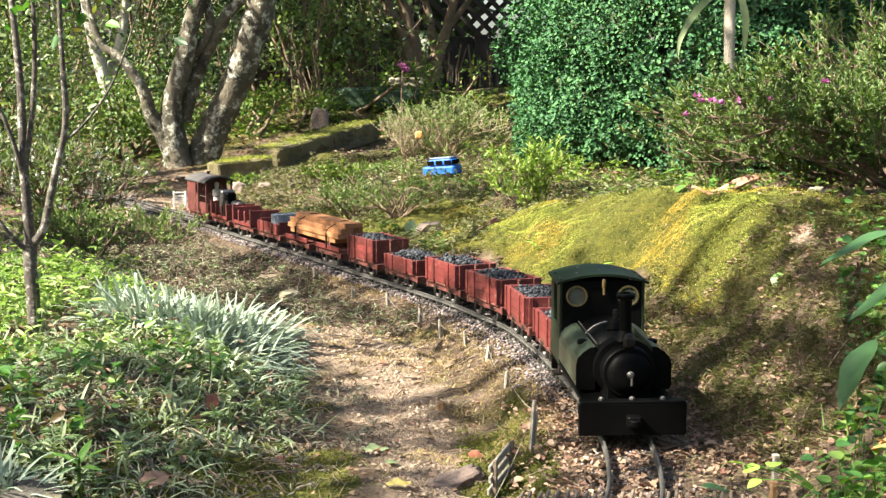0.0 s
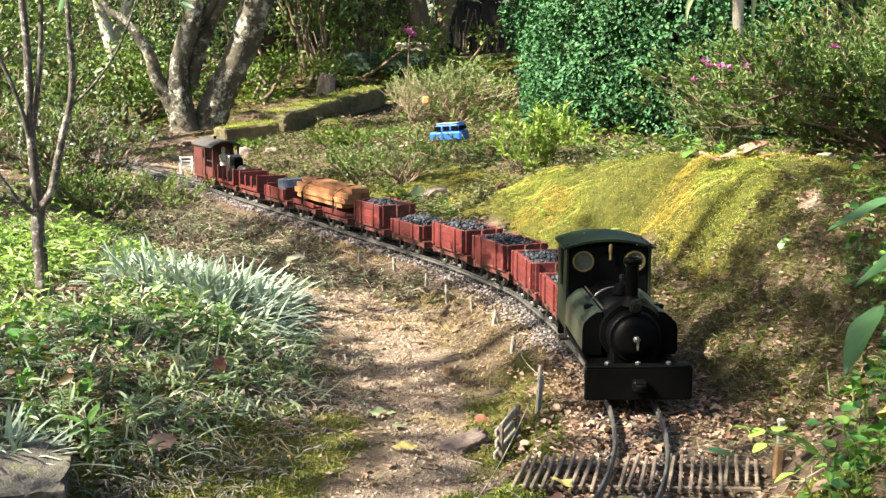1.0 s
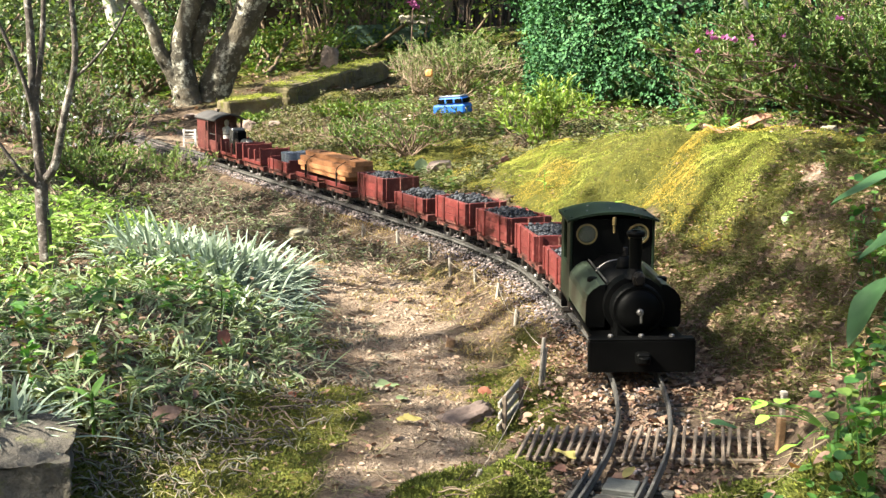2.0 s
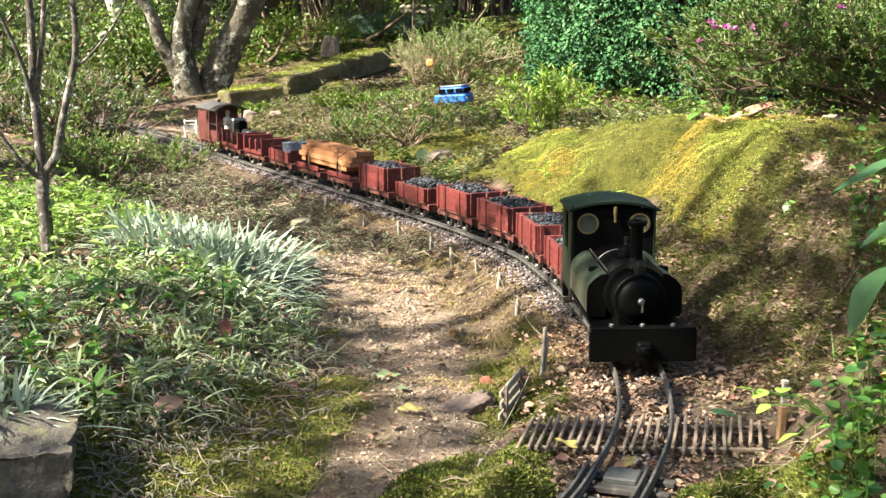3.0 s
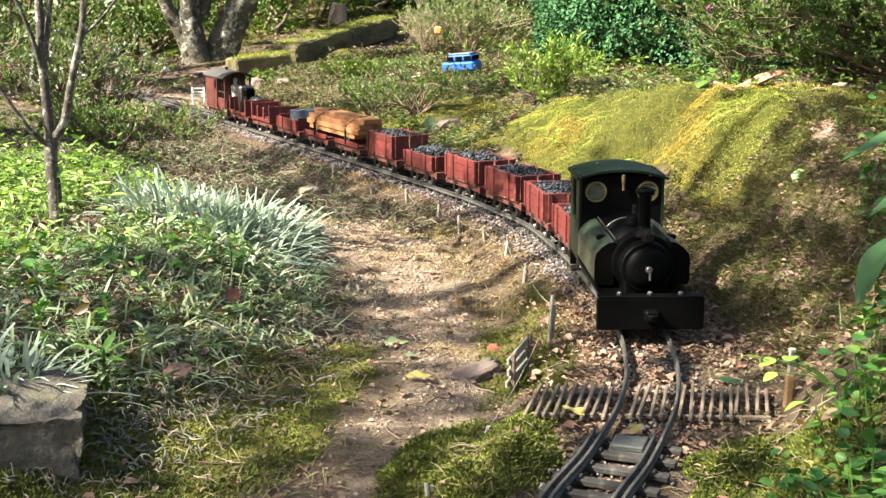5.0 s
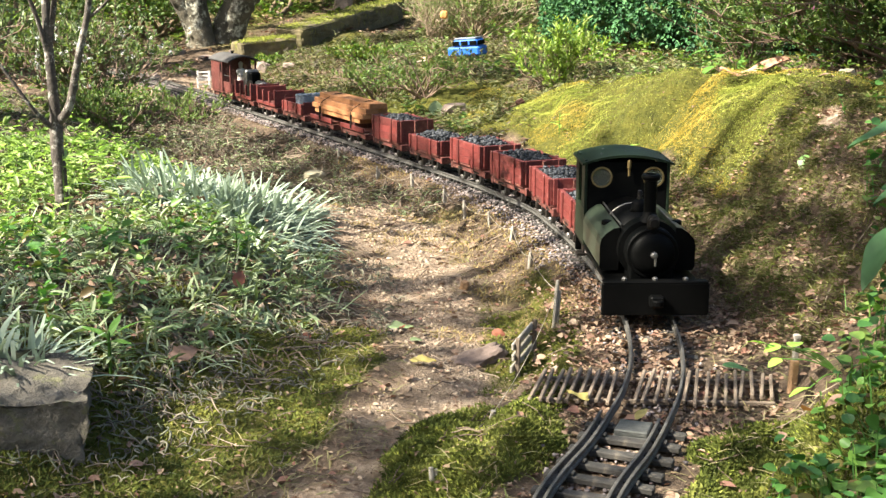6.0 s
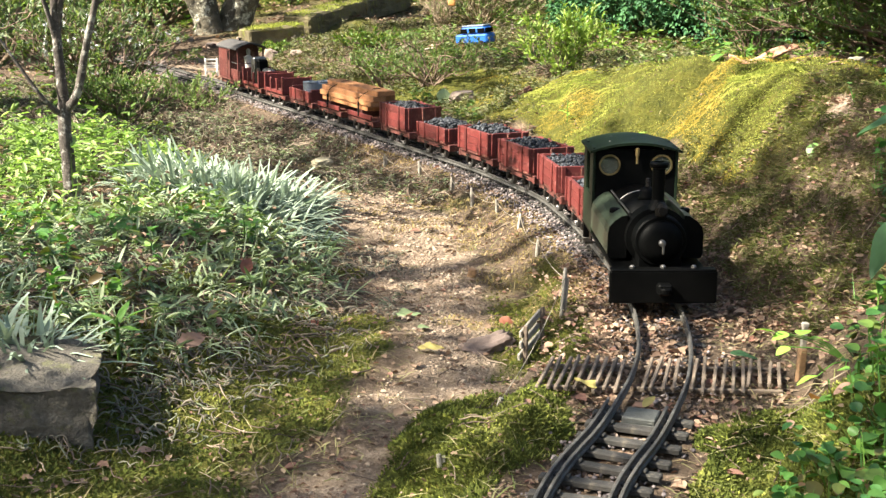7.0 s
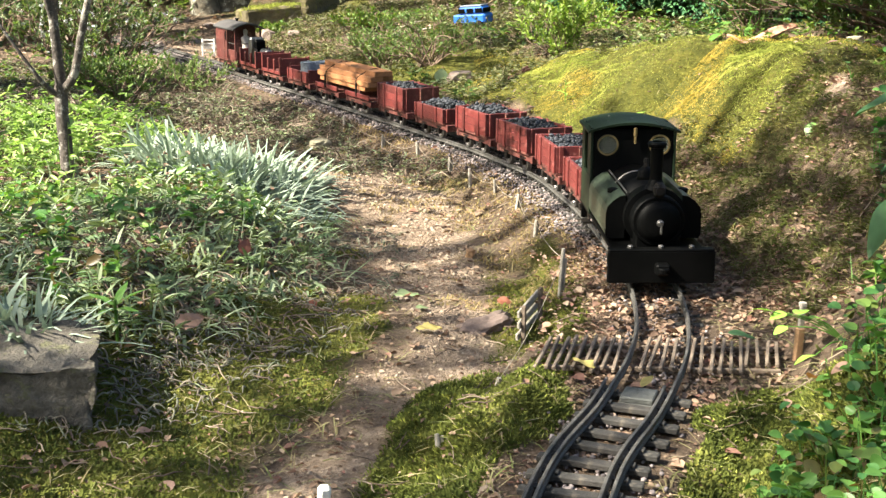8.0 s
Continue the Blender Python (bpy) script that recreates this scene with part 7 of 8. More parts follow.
    k = (s < -0.045) & (s > -0.25) & (vnoise(x, y, 0.055, 55) * 0.6 + vnoise(x, y, 0.02, 56) * 0.4 > 0.46 - 0.06 * step(1.4, 1.6, y) + 0.22 * step(-0.13, -0.24, s))
    x, y = x[k], y[k]
    size = RNG.uniform(0.004, 0.009, len(x))
    v, f = blade_set(on_ground(x, y, -0.001), spread_dirs(len(x), 0.1, 1), size, size * 0.16, RNG.uniform(0.1, 0.8, len(x)), 2)
    whole("dry_moss", mesh_of("dry_moss", v, f), L_DRYMOSS, "tufts of dry golden-brown moss along the track", "moss", kind="stuff")


strap_bed()


def fern_fronds():
    """Small feathery fronds among the strap leaves, each a bent midrib with paired leaflets."""
    x, y = left_bed(420, 1.0, 1.75, -0.33)
    x, y = x[:150], y[:150]
    n, pairs = len(x), 11
    a = RNG.uniform(0, 6.283, n)
    long = RNG.uniform(0.030, 0.060, n)
    out = np.stack([np.cos(a), np.sin(a), np.zeros(n)], 1)
    foot = on_ground(x, y, 0.002)
    hp = Heap()
    hp.add(*blade_set(foot, out + np.array([0, 0, 1.1]), long, 0.0010, 0.75, 5))
    u = (np.arange(pairs) + 1.0) / (pairs + 0.5)
    way = unit(out + np.array([0, 0, 1.1]))
    mid = foot[:, None] + way[:, None] * long[:, None, None] * u[None, :, None] + (out * 0.35 - np.array([0, 0, 0.75]))[:, None] * (long[:, None] * 0.75 * u[None] ** 2.2)[..., None]
    side = np.stack([-np.sin(a), np.cos(a), np.zeros(n)], 1)
    for d in (-1, 1):
        leaf_way = np.repeat((side * d)[:, None] + out[:, None] * 0.45, pairs, 1)
        ln = long[:, None] * 0.24 * np.sin(np.pi * (0.18 + 0.8 * u))[None]
        hp.add(*leaf_set(mid.reshape(-1, 3), leaf_way.reshape(-1, 3), ln.ravel(), ln.ravel() * 0.28, flat=0.8, round_=False))
    whole("fern_fronds", hp.mesh("fern_fronds"), L_FERN, "small feathery grey-green fronds among the strap leaves", "ferns", kind="stuff")
    # dead leaf bits caught in the bed
    x, y = left_bed(1500, 1.0, 1.9, -0.34)
    size = RNG.uniform(0.004, 0.011, len(x))
    v, f = leaf_set(on_ground(x, y, 0.0) + np.array([0, 0, 1.0]) * RNG.uniform(0.004, 0.030, len(x))[:, None], spread_dirs(len(x), -0.4, 0.5), size, size * RNG.uniform(0.3, 0.7, len(x)), fold=0.25, curl=0.3)
    whole("leaf_litter", mesh_of("leaf_litter", v, f), L_DRY, "dead leaf bits caught among the bed's herbs", "leaf litter", kind="stuff")


fern_fronds()
x, y = creeping(8000)
herbs("creeping_herbs", "low grey-green creeping herbs by the track", x, y, L_GREYHERB, 0.008, 0.014, 6, 0.3, 0.25, True)
x, y = creeping(17000)
herbs("creeping_herbs", "brownish withered creeping herbs by the track", x, y, L_BROWNHERB, 0.010, 0.014, 6, 0.2, 0.35, True)
x, y = left_bed(800, 2.0, 3.2, -0.30)
herbs("creeping_herbs", "low fresh green creeping herbs by the track", x, y, L_AZDARK, 0.012, 0.022, 8, 0.4)
x, y = RNG.uniform(-1.9, 0.7, 3000), RNG.uniform(3.1, 6.4, 3000)
k = (np.abs(beside(x, y)) > 0.10) & (vnoise(x, y, 0.3, 53) > 0.45) & ~((x > -0.85) & (x < 0.0) & (y < 5.1))
x, y = x[k], y[k]
herbs("shade_herbs", "loose low leaves under the trees", x, y, L_AZDARK, 0.019, 0.04, 7, 0.4)


def bank_growth():
    x, y = RNG.uniform(-0.6, 1.3, 3800), RNG.uniform(2.1, 4.6, 3800)
    s = beside(x, y)
    k = (s > 0.06) & (RNG.random(len(x)) < 0.25 + 0.75 * (vnoise(x, y, 0.2, 43) > 0.5)) & (moss_weight(x, y, s) < 0.7)
    herbs("track_side_herbs", "low fine green herbs between the track and the shrubs", x[k], y[k], L_BROWNHERB, 0.011, 0.022, 7, 0.35)
    qx, qy = RNG.uniform(-0.6, 0.7, 7500), RNG.uniform(2.3, 4.4, 7500)
    qs = beside(qx, qy)
    q = (qs > 0.06) & (vnoise(qx, qy, 0.16, 57) > 0.25) & (golden(qx, qy) < 0.3)
    herbs("track_side_herbs", "low dull herbs covering the soil round the azaleas", qx[q], qy[q], L_DULLHERB, 0.0105, 0.022, 8, 0.34, 0.3, True)
    k = (s > 0.10) & (vnoise(x, y, 0.15, 44) > 0.84)
    herbs("track_side_herbs", "tufts of fresh green herbs on the mossy rise", x[k], y[k], L_AZALEA, 0.014, 0.034, 8, 0.4)
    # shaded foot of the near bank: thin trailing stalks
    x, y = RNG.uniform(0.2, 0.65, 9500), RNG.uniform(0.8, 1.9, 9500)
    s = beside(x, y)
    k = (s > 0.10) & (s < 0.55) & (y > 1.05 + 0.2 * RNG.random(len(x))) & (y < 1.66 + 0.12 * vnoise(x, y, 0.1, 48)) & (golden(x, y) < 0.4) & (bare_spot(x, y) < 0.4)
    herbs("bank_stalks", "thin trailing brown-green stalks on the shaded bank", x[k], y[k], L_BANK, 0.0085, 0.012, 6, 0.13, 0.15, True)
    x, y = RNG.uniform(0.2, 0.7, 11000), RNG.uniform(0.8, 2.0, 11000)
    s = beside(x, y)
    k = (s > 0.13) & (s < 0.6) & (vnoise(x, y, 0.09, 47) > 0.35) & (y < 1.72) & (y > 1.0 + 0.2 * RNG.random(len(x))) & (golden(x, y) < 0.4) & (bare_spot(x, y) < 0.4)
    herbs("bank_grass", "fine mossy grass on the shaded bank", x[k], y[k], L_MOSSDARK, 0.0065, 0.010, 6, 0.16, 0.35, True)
    # round-leaved creeper
    x, y = RNG.uniform(0.15, 0.62, 4200), RNG.uniform(0.62, 1.5, 4200)
    s = beside(x, y)
    line = 0.115 + 0.13 * np.clip((y - 0.75) / 0.5, 0, 1.4)
    k = RNG.random(len(x)) < step(line - 0.03, line + 0.05, s + 0.05 * (vnoise(x, y, 0.08, 45) - 0.5)) * 0.85
    herbs("round_leaved_creeper", "round-leaved green creeper covering the foot of the bank", x[k], y[k], L_COVER, 0.0096, 0.040, 3, 0.85, 0.3, full=True)
    # crest of the bank under the azalea
    x, y = RNG.uniform(0.3, 1.1, 650), RNG.uniform(1.5, 2.9, 650)
    s = beside(x, y)
    k = (s > 0.33 + 0.1 * vnoise(x, y, 0.1, 46))
    herbs("crest_herbs", "low leafy plants along the crest under the azalea", x[k], y[k], L_AZDARK, 0.011, 0.022, 5, 0.45)


bank_growth()


def silver_clump(cx, cy, spread, count, long, label, lean=(0, 0), wide=0.0052):
    a, r = RNG.uniform(0, 6.283, count), spread * np.sqrt(RNG.random(count))
    x, y = cx + r * np.cos(a), cy + r * np.sin(a) * 0.8
    out = np.stack([np.cos(a) * 0.75 * r / spread + lean[0], np.sin(a) * 0.75 * r / spread + lean[1], RNG.uniform(0.5, 1.1, count)], 1) + RNG.normal(size=(count, 3)) * 0.36
    foot = on_ground(x, y, -0.002)
    v, f = blade_set(foot - np.array([cx, cy, 0]), out, long * RNG.uniform(0.6, 1.1, count), wide * RNG.uniform(0.75, 1.2, count), RNG.uniform(0.15, 0.8, count), 5, 0.42)
    ob = thing("silver_plant", label, "plant", "silver plants", at=pose(cx, cy, 0))
    part("foliage", mesh_of("foliage", v, f), L_SILVER, ob)
    m = count * 2 // 3
    v, f = blade_set(foot[:m] - np.array([cx, cy, 0]), spread_dirs(m, -0.05, 0.25), long * 0.55, 0.002, 0.5, 3)
    part("dead_foliage", mesh_of("dead_foliage", v, f), L_GRASSDRY, ob, "withered brown lower leaves")


silver_clump(-0.352, 1.755, 0.125, 820, 0.080, "dense clump of silvery strap leaves beside the path", (0.10, -0.08), 0.0048)
silver_clump(-0.292, 1.67, 0.07, 170, 0.066, "silvery strap leaves sprawling onto the path", (0.50, -0.25), 0.0047)
silver_clump(-0.285, 1.59, 0.07, 190, 0.066, "silvery strap leaves leaning over the herbs", (0.25, -0.35), 0.0046)
silver_clump(-0.245, 1.49, 0.04, 30, 0.050, "few silvery strap leaves lying over the path's edge", (0.8, -0.2), 0.0048)
silver_clump(-0.365, 0.965, 0.034, 210, 0.068, "tuft of silvery strap leaves behind a grey rock", (0.0, -0.1), 0.0040)
silver_clump(-0.47, 1.10, 0.05, 70, 0.06, "small silvery tuft among herbs", (0.1, 0))
silver_clump(-0.43, 1.74, 0.06, 70, 0.078, "silvery strap leaves among bright herbs", (0.1, 0))


# ---------------------------------------------------------------- single leaves and plants
def broad_leaf(me_name, long, wide, fold=0.12, droop=0.25, lobes=0):
    """One large leaf along +x from its stalk, with a midrib and a soft wave."""
    n, m = 14, 3
    u = np.linspace(0, 1, n)
    w = wide / 2 * np.sin(np.pi * u ** 0.8) ** 0.8
    if lobes:
        w = w * (1 - 0.30 * np.abs(np.sin(u * np.pi * lobes + 0.5))) * RNG.uniform(0.72, 1.1, n)
    rows = []
    for j in range(-m, m + 1):
        k = j / m
        y = w * k
        z = -droop * long * u ** 2 + fold * np.abs(y) + (0.035 if lobes else 0.012) * long * np.sin(u * 11 + j)
        rows.append(np.stack([long * u, y, z], 1))
    v = np.stack(rows, 1).reshape(-1, 3)
    c = 2 * m + 1
    i = (np.arange(n - 1)[:, None] * c + np.arange(c - 1)[None]).ravel()
    return mesh_of(me_name, v, np.stack([i, i + 1, i + c + 1, i + c], 1), True)


def fallen(name, label, x, y, long, wide, mat, turn, tilt=(0, 0), lobes=0, lift=0.004, curl=0.15):
    z = ground_at(x, y) + lift
    return whole(name, broad_leaf(name, long, wide, 0.18, curl, lobes), mat, label, "fallen leaf", "fallen leaves", at=pose(x, y, z, tilt[0], tilt[1], turn))


fallen("fallen_leaf", "ragged pale yellow fallen leaf on the path", -0.052, 1.121, 0.024, 0.017, L_YELLOW, -5, (12, -8), 2)
fallen("fallen_leaf", "pinkish brown curled dry leaf against the herbs", -0.262, 1.062, 0.028, 0.022, L_PINKDRY, 20, (45, -12), 2, 0.010, 0.05)
fallen("fallen_leaf", "pale green lobed leaf on the path", -0.083, 1.278, 0.028, 0.022, L_PALE, 10, (8, -6), 2)
fallen("fallen_leaf", "green and yellow mottled leaf lying on the cattle grid", 0.096, 0.953, 0.024, 0.018, L_YELLOW, 130, (8, -12), 2, 0.010)
fallen("fallen_leaf", "yellow pointed leaf between the rails", 0.128, 0.915, 0.018, 0.007, L_YELLOW, 50, (15, -20), 0, 0.010)
fallen("fallen_leaf", "dark red-brown curled leaf among the herbs", -0.243, 1.292, 0.022, 0.014, L_REDDRY, 70, (40, -40), 0, 0.012)
fallen("fallen_leaf", "brown curled leaf beside the rail", 0.165, 1.765, 0.026, 0.014, L_REDDRY, 170, (15, -12))
fallen("fallen_leaf", "orange-tan leaf beside the moss", 0.075, 1.42, 0.018, 0.012, L_ORANGE, 150, (15, -10))
fallen("fallen_leaf", "small green leaf lying on the path", -0.055, 1.19, 0.014, 0.010, L_PALE, 30, (5, 0))
fallen("fallen_leaf", "pale grey-green leaf stood against stones by the track", -0.070, 2.705, 0.042, 0.032, L_PALE, 80, (20, -55), 0, 0.004)
fallen("fallen_leaf", "dark green leaf hanging on the shaded bank", 0.385, 1.45, 0.021, 0.016, L_COVER, -115, (20, 50), 0, 0.012)
fallen("fallen_leaf", "orange withered leaf in the creeper", 0.312, 0.90, 0.020, 0.016, L_ORANGE, -70, (25, -30), 0, 0.030)
fallen("fallen_leaf", "tan dry leaf at the foot of the bank", 0.255, 0.885, 0.020, 0.015, L_ORANGE, 100, (20, 10), 0, 0.008)
fallen("fallen_leaf", "pinkish dry leaf at the foot of the bank", 0.272, 0.862, 0.022, 0.015, L_PINKDRY, 200, (10, 10), 0, 0.006)
fallen("fallen_leaf", "green leaf under the wing of the cattle grid", 0.222, 1.062, 0.026, 0.014, L_BIG, 5, (5, 5), 0, 0.006)
fallen("fallen_leaf", "rusty leaf on the moss slope", 0.175, 2.02, 0.030, 0.016, L_ORANGE, 40, (10, 0))
for _ in range(70):
    x, y = scatter(1, 0.8, 3.2, 1.2)
    if abs(beside(x, y)[0]) < 0.05:
        continue
    ln = RNG.uniform(0.010, 0.022)
    mat = (L_PINKDRY, L_PINKDRY, L_REDDRY, L_DRY, L_DRY)[RNG.integers(0, 5)]
    fallen("fallen_leaf", "small dry brown leaf on the ground", float(x[0]), float(y[0]), ln, ln * RNG.uniform(0.4, 0.7), mat, RNG.uniform(0, 360), (RNG.normal() * 15, RNG.normal() * 15), 0, 0.005, 0.3)


def leafy_plant(name, label, foot, leaves, mat, category="plant", stalk=0.0016, arch=0.02):
    """A plant of single large leaves on stalks: each (x, y, z of the leaf's base, turn, tilt, length, width)."""
    fx, fy = foot
    fz = ground_at(fx, fy)
    ob = thing(name, label, category)
    for lx, ly, lz, turn, tilt, ln, wd in leaves:
        mid = ((fx + lx) / 2, (fy + ly) / 2, (fz + lz) / 2 + arch)
        leaf = part("leaf", broad_leaf("leaf", ln, wd, 0.15, 0.22), mat, ob, at=pose(lx, ly, lz, RNG.normal() * 8, tilt, turn))
        line = smooth_line([(fx, fy, fz - 0.005), mid, (lx, ly, lz)], 4)
        part("stalk", mesh_of("stalk", *tube(line, np.linspace(stalk, stalk * 0.6, len(line)), 6)), L_COVER, ob)


leafy_plant("broad_leaved_plant", "soft broad-leaved green plant on the shaded bank", (0.47, 1.18),
            [(0.366, 1.06, 0.122, 200, 46, 0.067, 0.041), (0.425, 1.12, 0.115, 232, 48, 0.062, 0.040), (0.430, 1.16, 0.205, 190, 8, 0.095, 0.030), (0.44, 1.14, 0.170, 200, 14, 0.098, 0.024),
             (0.42, 1.10, 0.060, 250, 40, 0.05, 0.034), (0.46, 1.1, 0.14, 290, 20, 0.06, 0.04)], L_BIG)
leafy_plant("crest_plant", "light green broad leaves on the crest beside the shed bark", (0.46, 2.20),
            [(0.402, 2.15, 0.192, 200, 0, 0.036, 0.015), (0.427, 2.15, 0.184, 180, 12, 0.040, 0.016), (0.495, 2.16, 0.188, 20, 5, 0.040, 0.016), (0.520, 2.13, 0.172, -20, 20, 0.030, 0.018),
             (0.535, 2.12, 0.160, -60, 40, 0.030, 0.018), (0.405, 2.12, 0.168, 215, 15, 0.034, 0.015), (0.47, 2.17, 0.195, 100, -20, 0.036, 0.015), (0.45, 2.12, 0.178, 250, 25, 0.03, 0.013)], L_COVER, stalk=0.0010)
leafy_plant("bright_sprig", "sprig of round bright green leaves beside the wooden peg", (0.292, 0.955),
            [(0.232, 0.95, 0.046, 150, -10, 0.016, 0.013), (0.243, 0.95, 0.045, 190, 8, 0.014, 0.012), (0.243, 0.945, 0.036, 200, 15, 0.013, 0.010), (0.252, 0.95, 0.044, 60, -10, 0.017, 0.013),
             (0.262, 0.955, 0.040, 20, 0, 0.016, 0.011), (0.262, 0.93, 0.018, 190, 10, 0.018, 0.015), (0.288, 0.90, -0.004, 190, 15, 0.020, 0.016), (0.285, 0.94, 0.022, 20, 10, 0.02, 0.012),
             (0.30, 0.92, 0.004, 200, 25, 0.022, 0.018), (0.305, 0.95, 0.03, 20, 0, 0.02, 0.014)], L_BRIGHT, stalk=0.0007, arch=0.002)
leafy_plant("weed", "pale green upright weed with pointed leaves in the herbs", (-0.30, 1.02),
            [(-0.30, 1.02, 0.025, 20, -35, 0.036, 0.007), (-0.30, 1.02, 0.025, 160, -25, 0.03, 0.006), (-0.30, 1.02, 0.022, 240, -10, 0.026, 0.008), (-0.30, 1.02, 0.022, 330, -15, 0.026, 0.007), (-0.30, 1.02, 0.025, 80, -40, 0.03, 0.007)], L_COVER)
leafy_plant("fern_sprig", "small pale green fern-like sprig on the moss bank", (0.205, 1.93),
            [(0.205 + 0.006 * k, 1.93, ground_at(0.205, 1.93) + 0.010 + 0.006 * k, 60 * k + 20, -25, 0.022, 0.006) for k in range(7)], L_BRIGHT, stalk=0.0008)
leafy_plant("fern_sprig", "small pale green fern-like sprig on the moss bank", (0.155, 2.16),
            [(0.155, 2.16, ground_at(0.155, 2.16) + 0.006 + 0.005 * k, 75 * k, -25, 0.018, 0.005) for k in range(6)], L_BRIGHT, stalk=0.0008)


# ---------------------------------------------------------------- stones, edging, fence and small things
def rough_stone(name, label, at, size, mat, category="rock", dent=0.16, seed=0, subdiv=3, layers=0, boxy=0.8):
    bm = bmesh.new()
    bmesh.ops.create_icosphere(bm, subdivisions=subdiv, radius=1)
    for v in bm.verts:
        d = v.co.normalized()
        q = Vector((max(-boxy, min(boxy, d.x)), max(-boxy, min(boxy, d.y)), max(-0.9 * boxy, min(0.9 * boxy, d.z)))) * (0.8 / boxy)
        k = 1 + dent * noise.noise(d * 1.7 + Vector((seed, 0, 0))) + dent * 0.5 * noise.noise(d * 4.3 + Vector((0, seed, 0))) + dent * 0.22 * noise.noise(d * 10 + Vector((0, 0, seed))) + dent * 0.10 * noise.noise(d * 27)
        k -= 0.10 * layers * math.exp(-((d.z * 1.3 + 0.15 + 0.2 * noise.noise(d * 1.5)) / 0.07) ** 2)
        v.co = Vector((q.x * size[0], q.y * size[1], q.z * size[2])) * k
    return whole(name, bm, mat, label, category, at=at, smooth=subdiv > 3)


rough_stone("rock", "large rough grey rock at the bed's edge", pose(-0.378, 0.912, -0.040, 3, 2, 14), (0.106, 0.060, 0.086), M_ROCK, dent=0.15, seed=3, subdiv=6, layers=0.45, boxy=0.60)
rough_stone("rock", "rough grey rock under the silver tuft", pose(-0.45, 0.86, -0.03, 4, 8, 60), (0.08, 0.06, 0.05), M_ROCK, dent=0.22, seed=5, subdiv=4)
rough_stone("stone", "flat buff stone beside the path", pose(-0.263, 2.165, ground_at(-0.263, 2.165) + 0.014, 5, 0, 30), (0.021, 0.016, 0.011), M_SANDROCK, "stone", seed=8)
rough_stone("stone", "flat reddish slab of stone at the path's edge", pose(0.012, 1.15, ground_at(0.012, 1.15) + 0.003, 6, -8, 40), (0.034, 0.015, 0.007), M_SLATE, "stone", dent=0.5, seed=9, subdiv=4)
rough_stone("stone", "broken red-brown stub standing on the path", pose(-0.003, 1.473, ground_at(-0.003, 1.473) + 0.004, 10, 10, 0), (0.006, 0.005, 0.008), M_PEG, "stone", seed=10)
rough_stone("stone", "pale pinkish stone by the track", pose(-0.027, 2.665, ground_at(-0.027, 2.665) + 0.012, 0, 0, 15), (0.032, 0.020, 0.016), M_PINKROCK, "stone", seed=12)
rough_stone("stone", "pale stone beside the little gates", pose(-0.62, 3.86, ground_at(-0.62, 3.86) + 0.012, 0, 20, 0), (0.024, 0.02, 0.024), M_PINKROCK, "stone", seed=13)
rough_stone("stone", "small pale stone beside the little gates", pose(-0.52, 3.72, ground_at(-0.52, 3.72) + 0.01, 0, 0, 0), (0.022, 0.016, 0.012), M_PINKROCK, "stone", seed=14)
rough_stone("stone", "pinkish upright stone under the shrubs", pose(-0.522, 5.4, ground_at(-0.522, 5.4) + 0.05, 0, 10, 0), (0.045, 0.04, 0.08), M_PINKROCK, "stone", seed=16)
rough_stone("stone", "pale flat stone on top of the dark trough", pose(-0.16, 5.8, 0.335, 0, 0, 5), (0.105, 0.06, 0.028), M_PALEROCK, "stone", seed=17)
rough_stone("stone", "pale ivory stone under the azalea twigs", pose(0.575, 1.96, ground_at(0.575, 1.96) + 0.008, 0, 0, 20), (0.016, 0.012, 0.012), M_PALEROCK, "stone", seed=22)
rough_stone("trough", "long dark green mossy trough under the shrubs", pose(-0.33, 5.98, 0.26, 0, -2, 3), (0.30, 0.10, 0.075), M_TROUGH, "trough", dent=0.06, seed=18)
rough_stone("fruit", "small round pale yellow fruit on the moss", pose(0.297, 2.6, ground_at(0.297, 2.6) + 0.008), (0.011, 0.011, 0.011), M_FRUIT, "fruit", dent=0.04, seed=19, subdiv=2)
rough_stone("fruit", "small orange fruit among azalea twigs", pose(-0.075, 3.93, 0.175), (0.014, 0.012, 0.016), M_FRUIT2, "fruit", dent=0.05, seed=20, subdiv=2)
for k in range(44):
    x, y = RNG.uniform(-1.5, -0.62), RNG.uniform(3.75, 4.7)
    r = RNG.uniform(0.007, 0.024)
    rough_stone("stone", "grey-pink stone lying under the trees", pose(x, y, ground_at(x, y) + r * 0.3, 0, 0, RNG.uniform(0, 180)), (r * 1.3, r, r * 0.6), M_PINKROCK if k % 3 else M_SLATE, "stone", dent=0.3, seed=30 + k, subdiv=3)


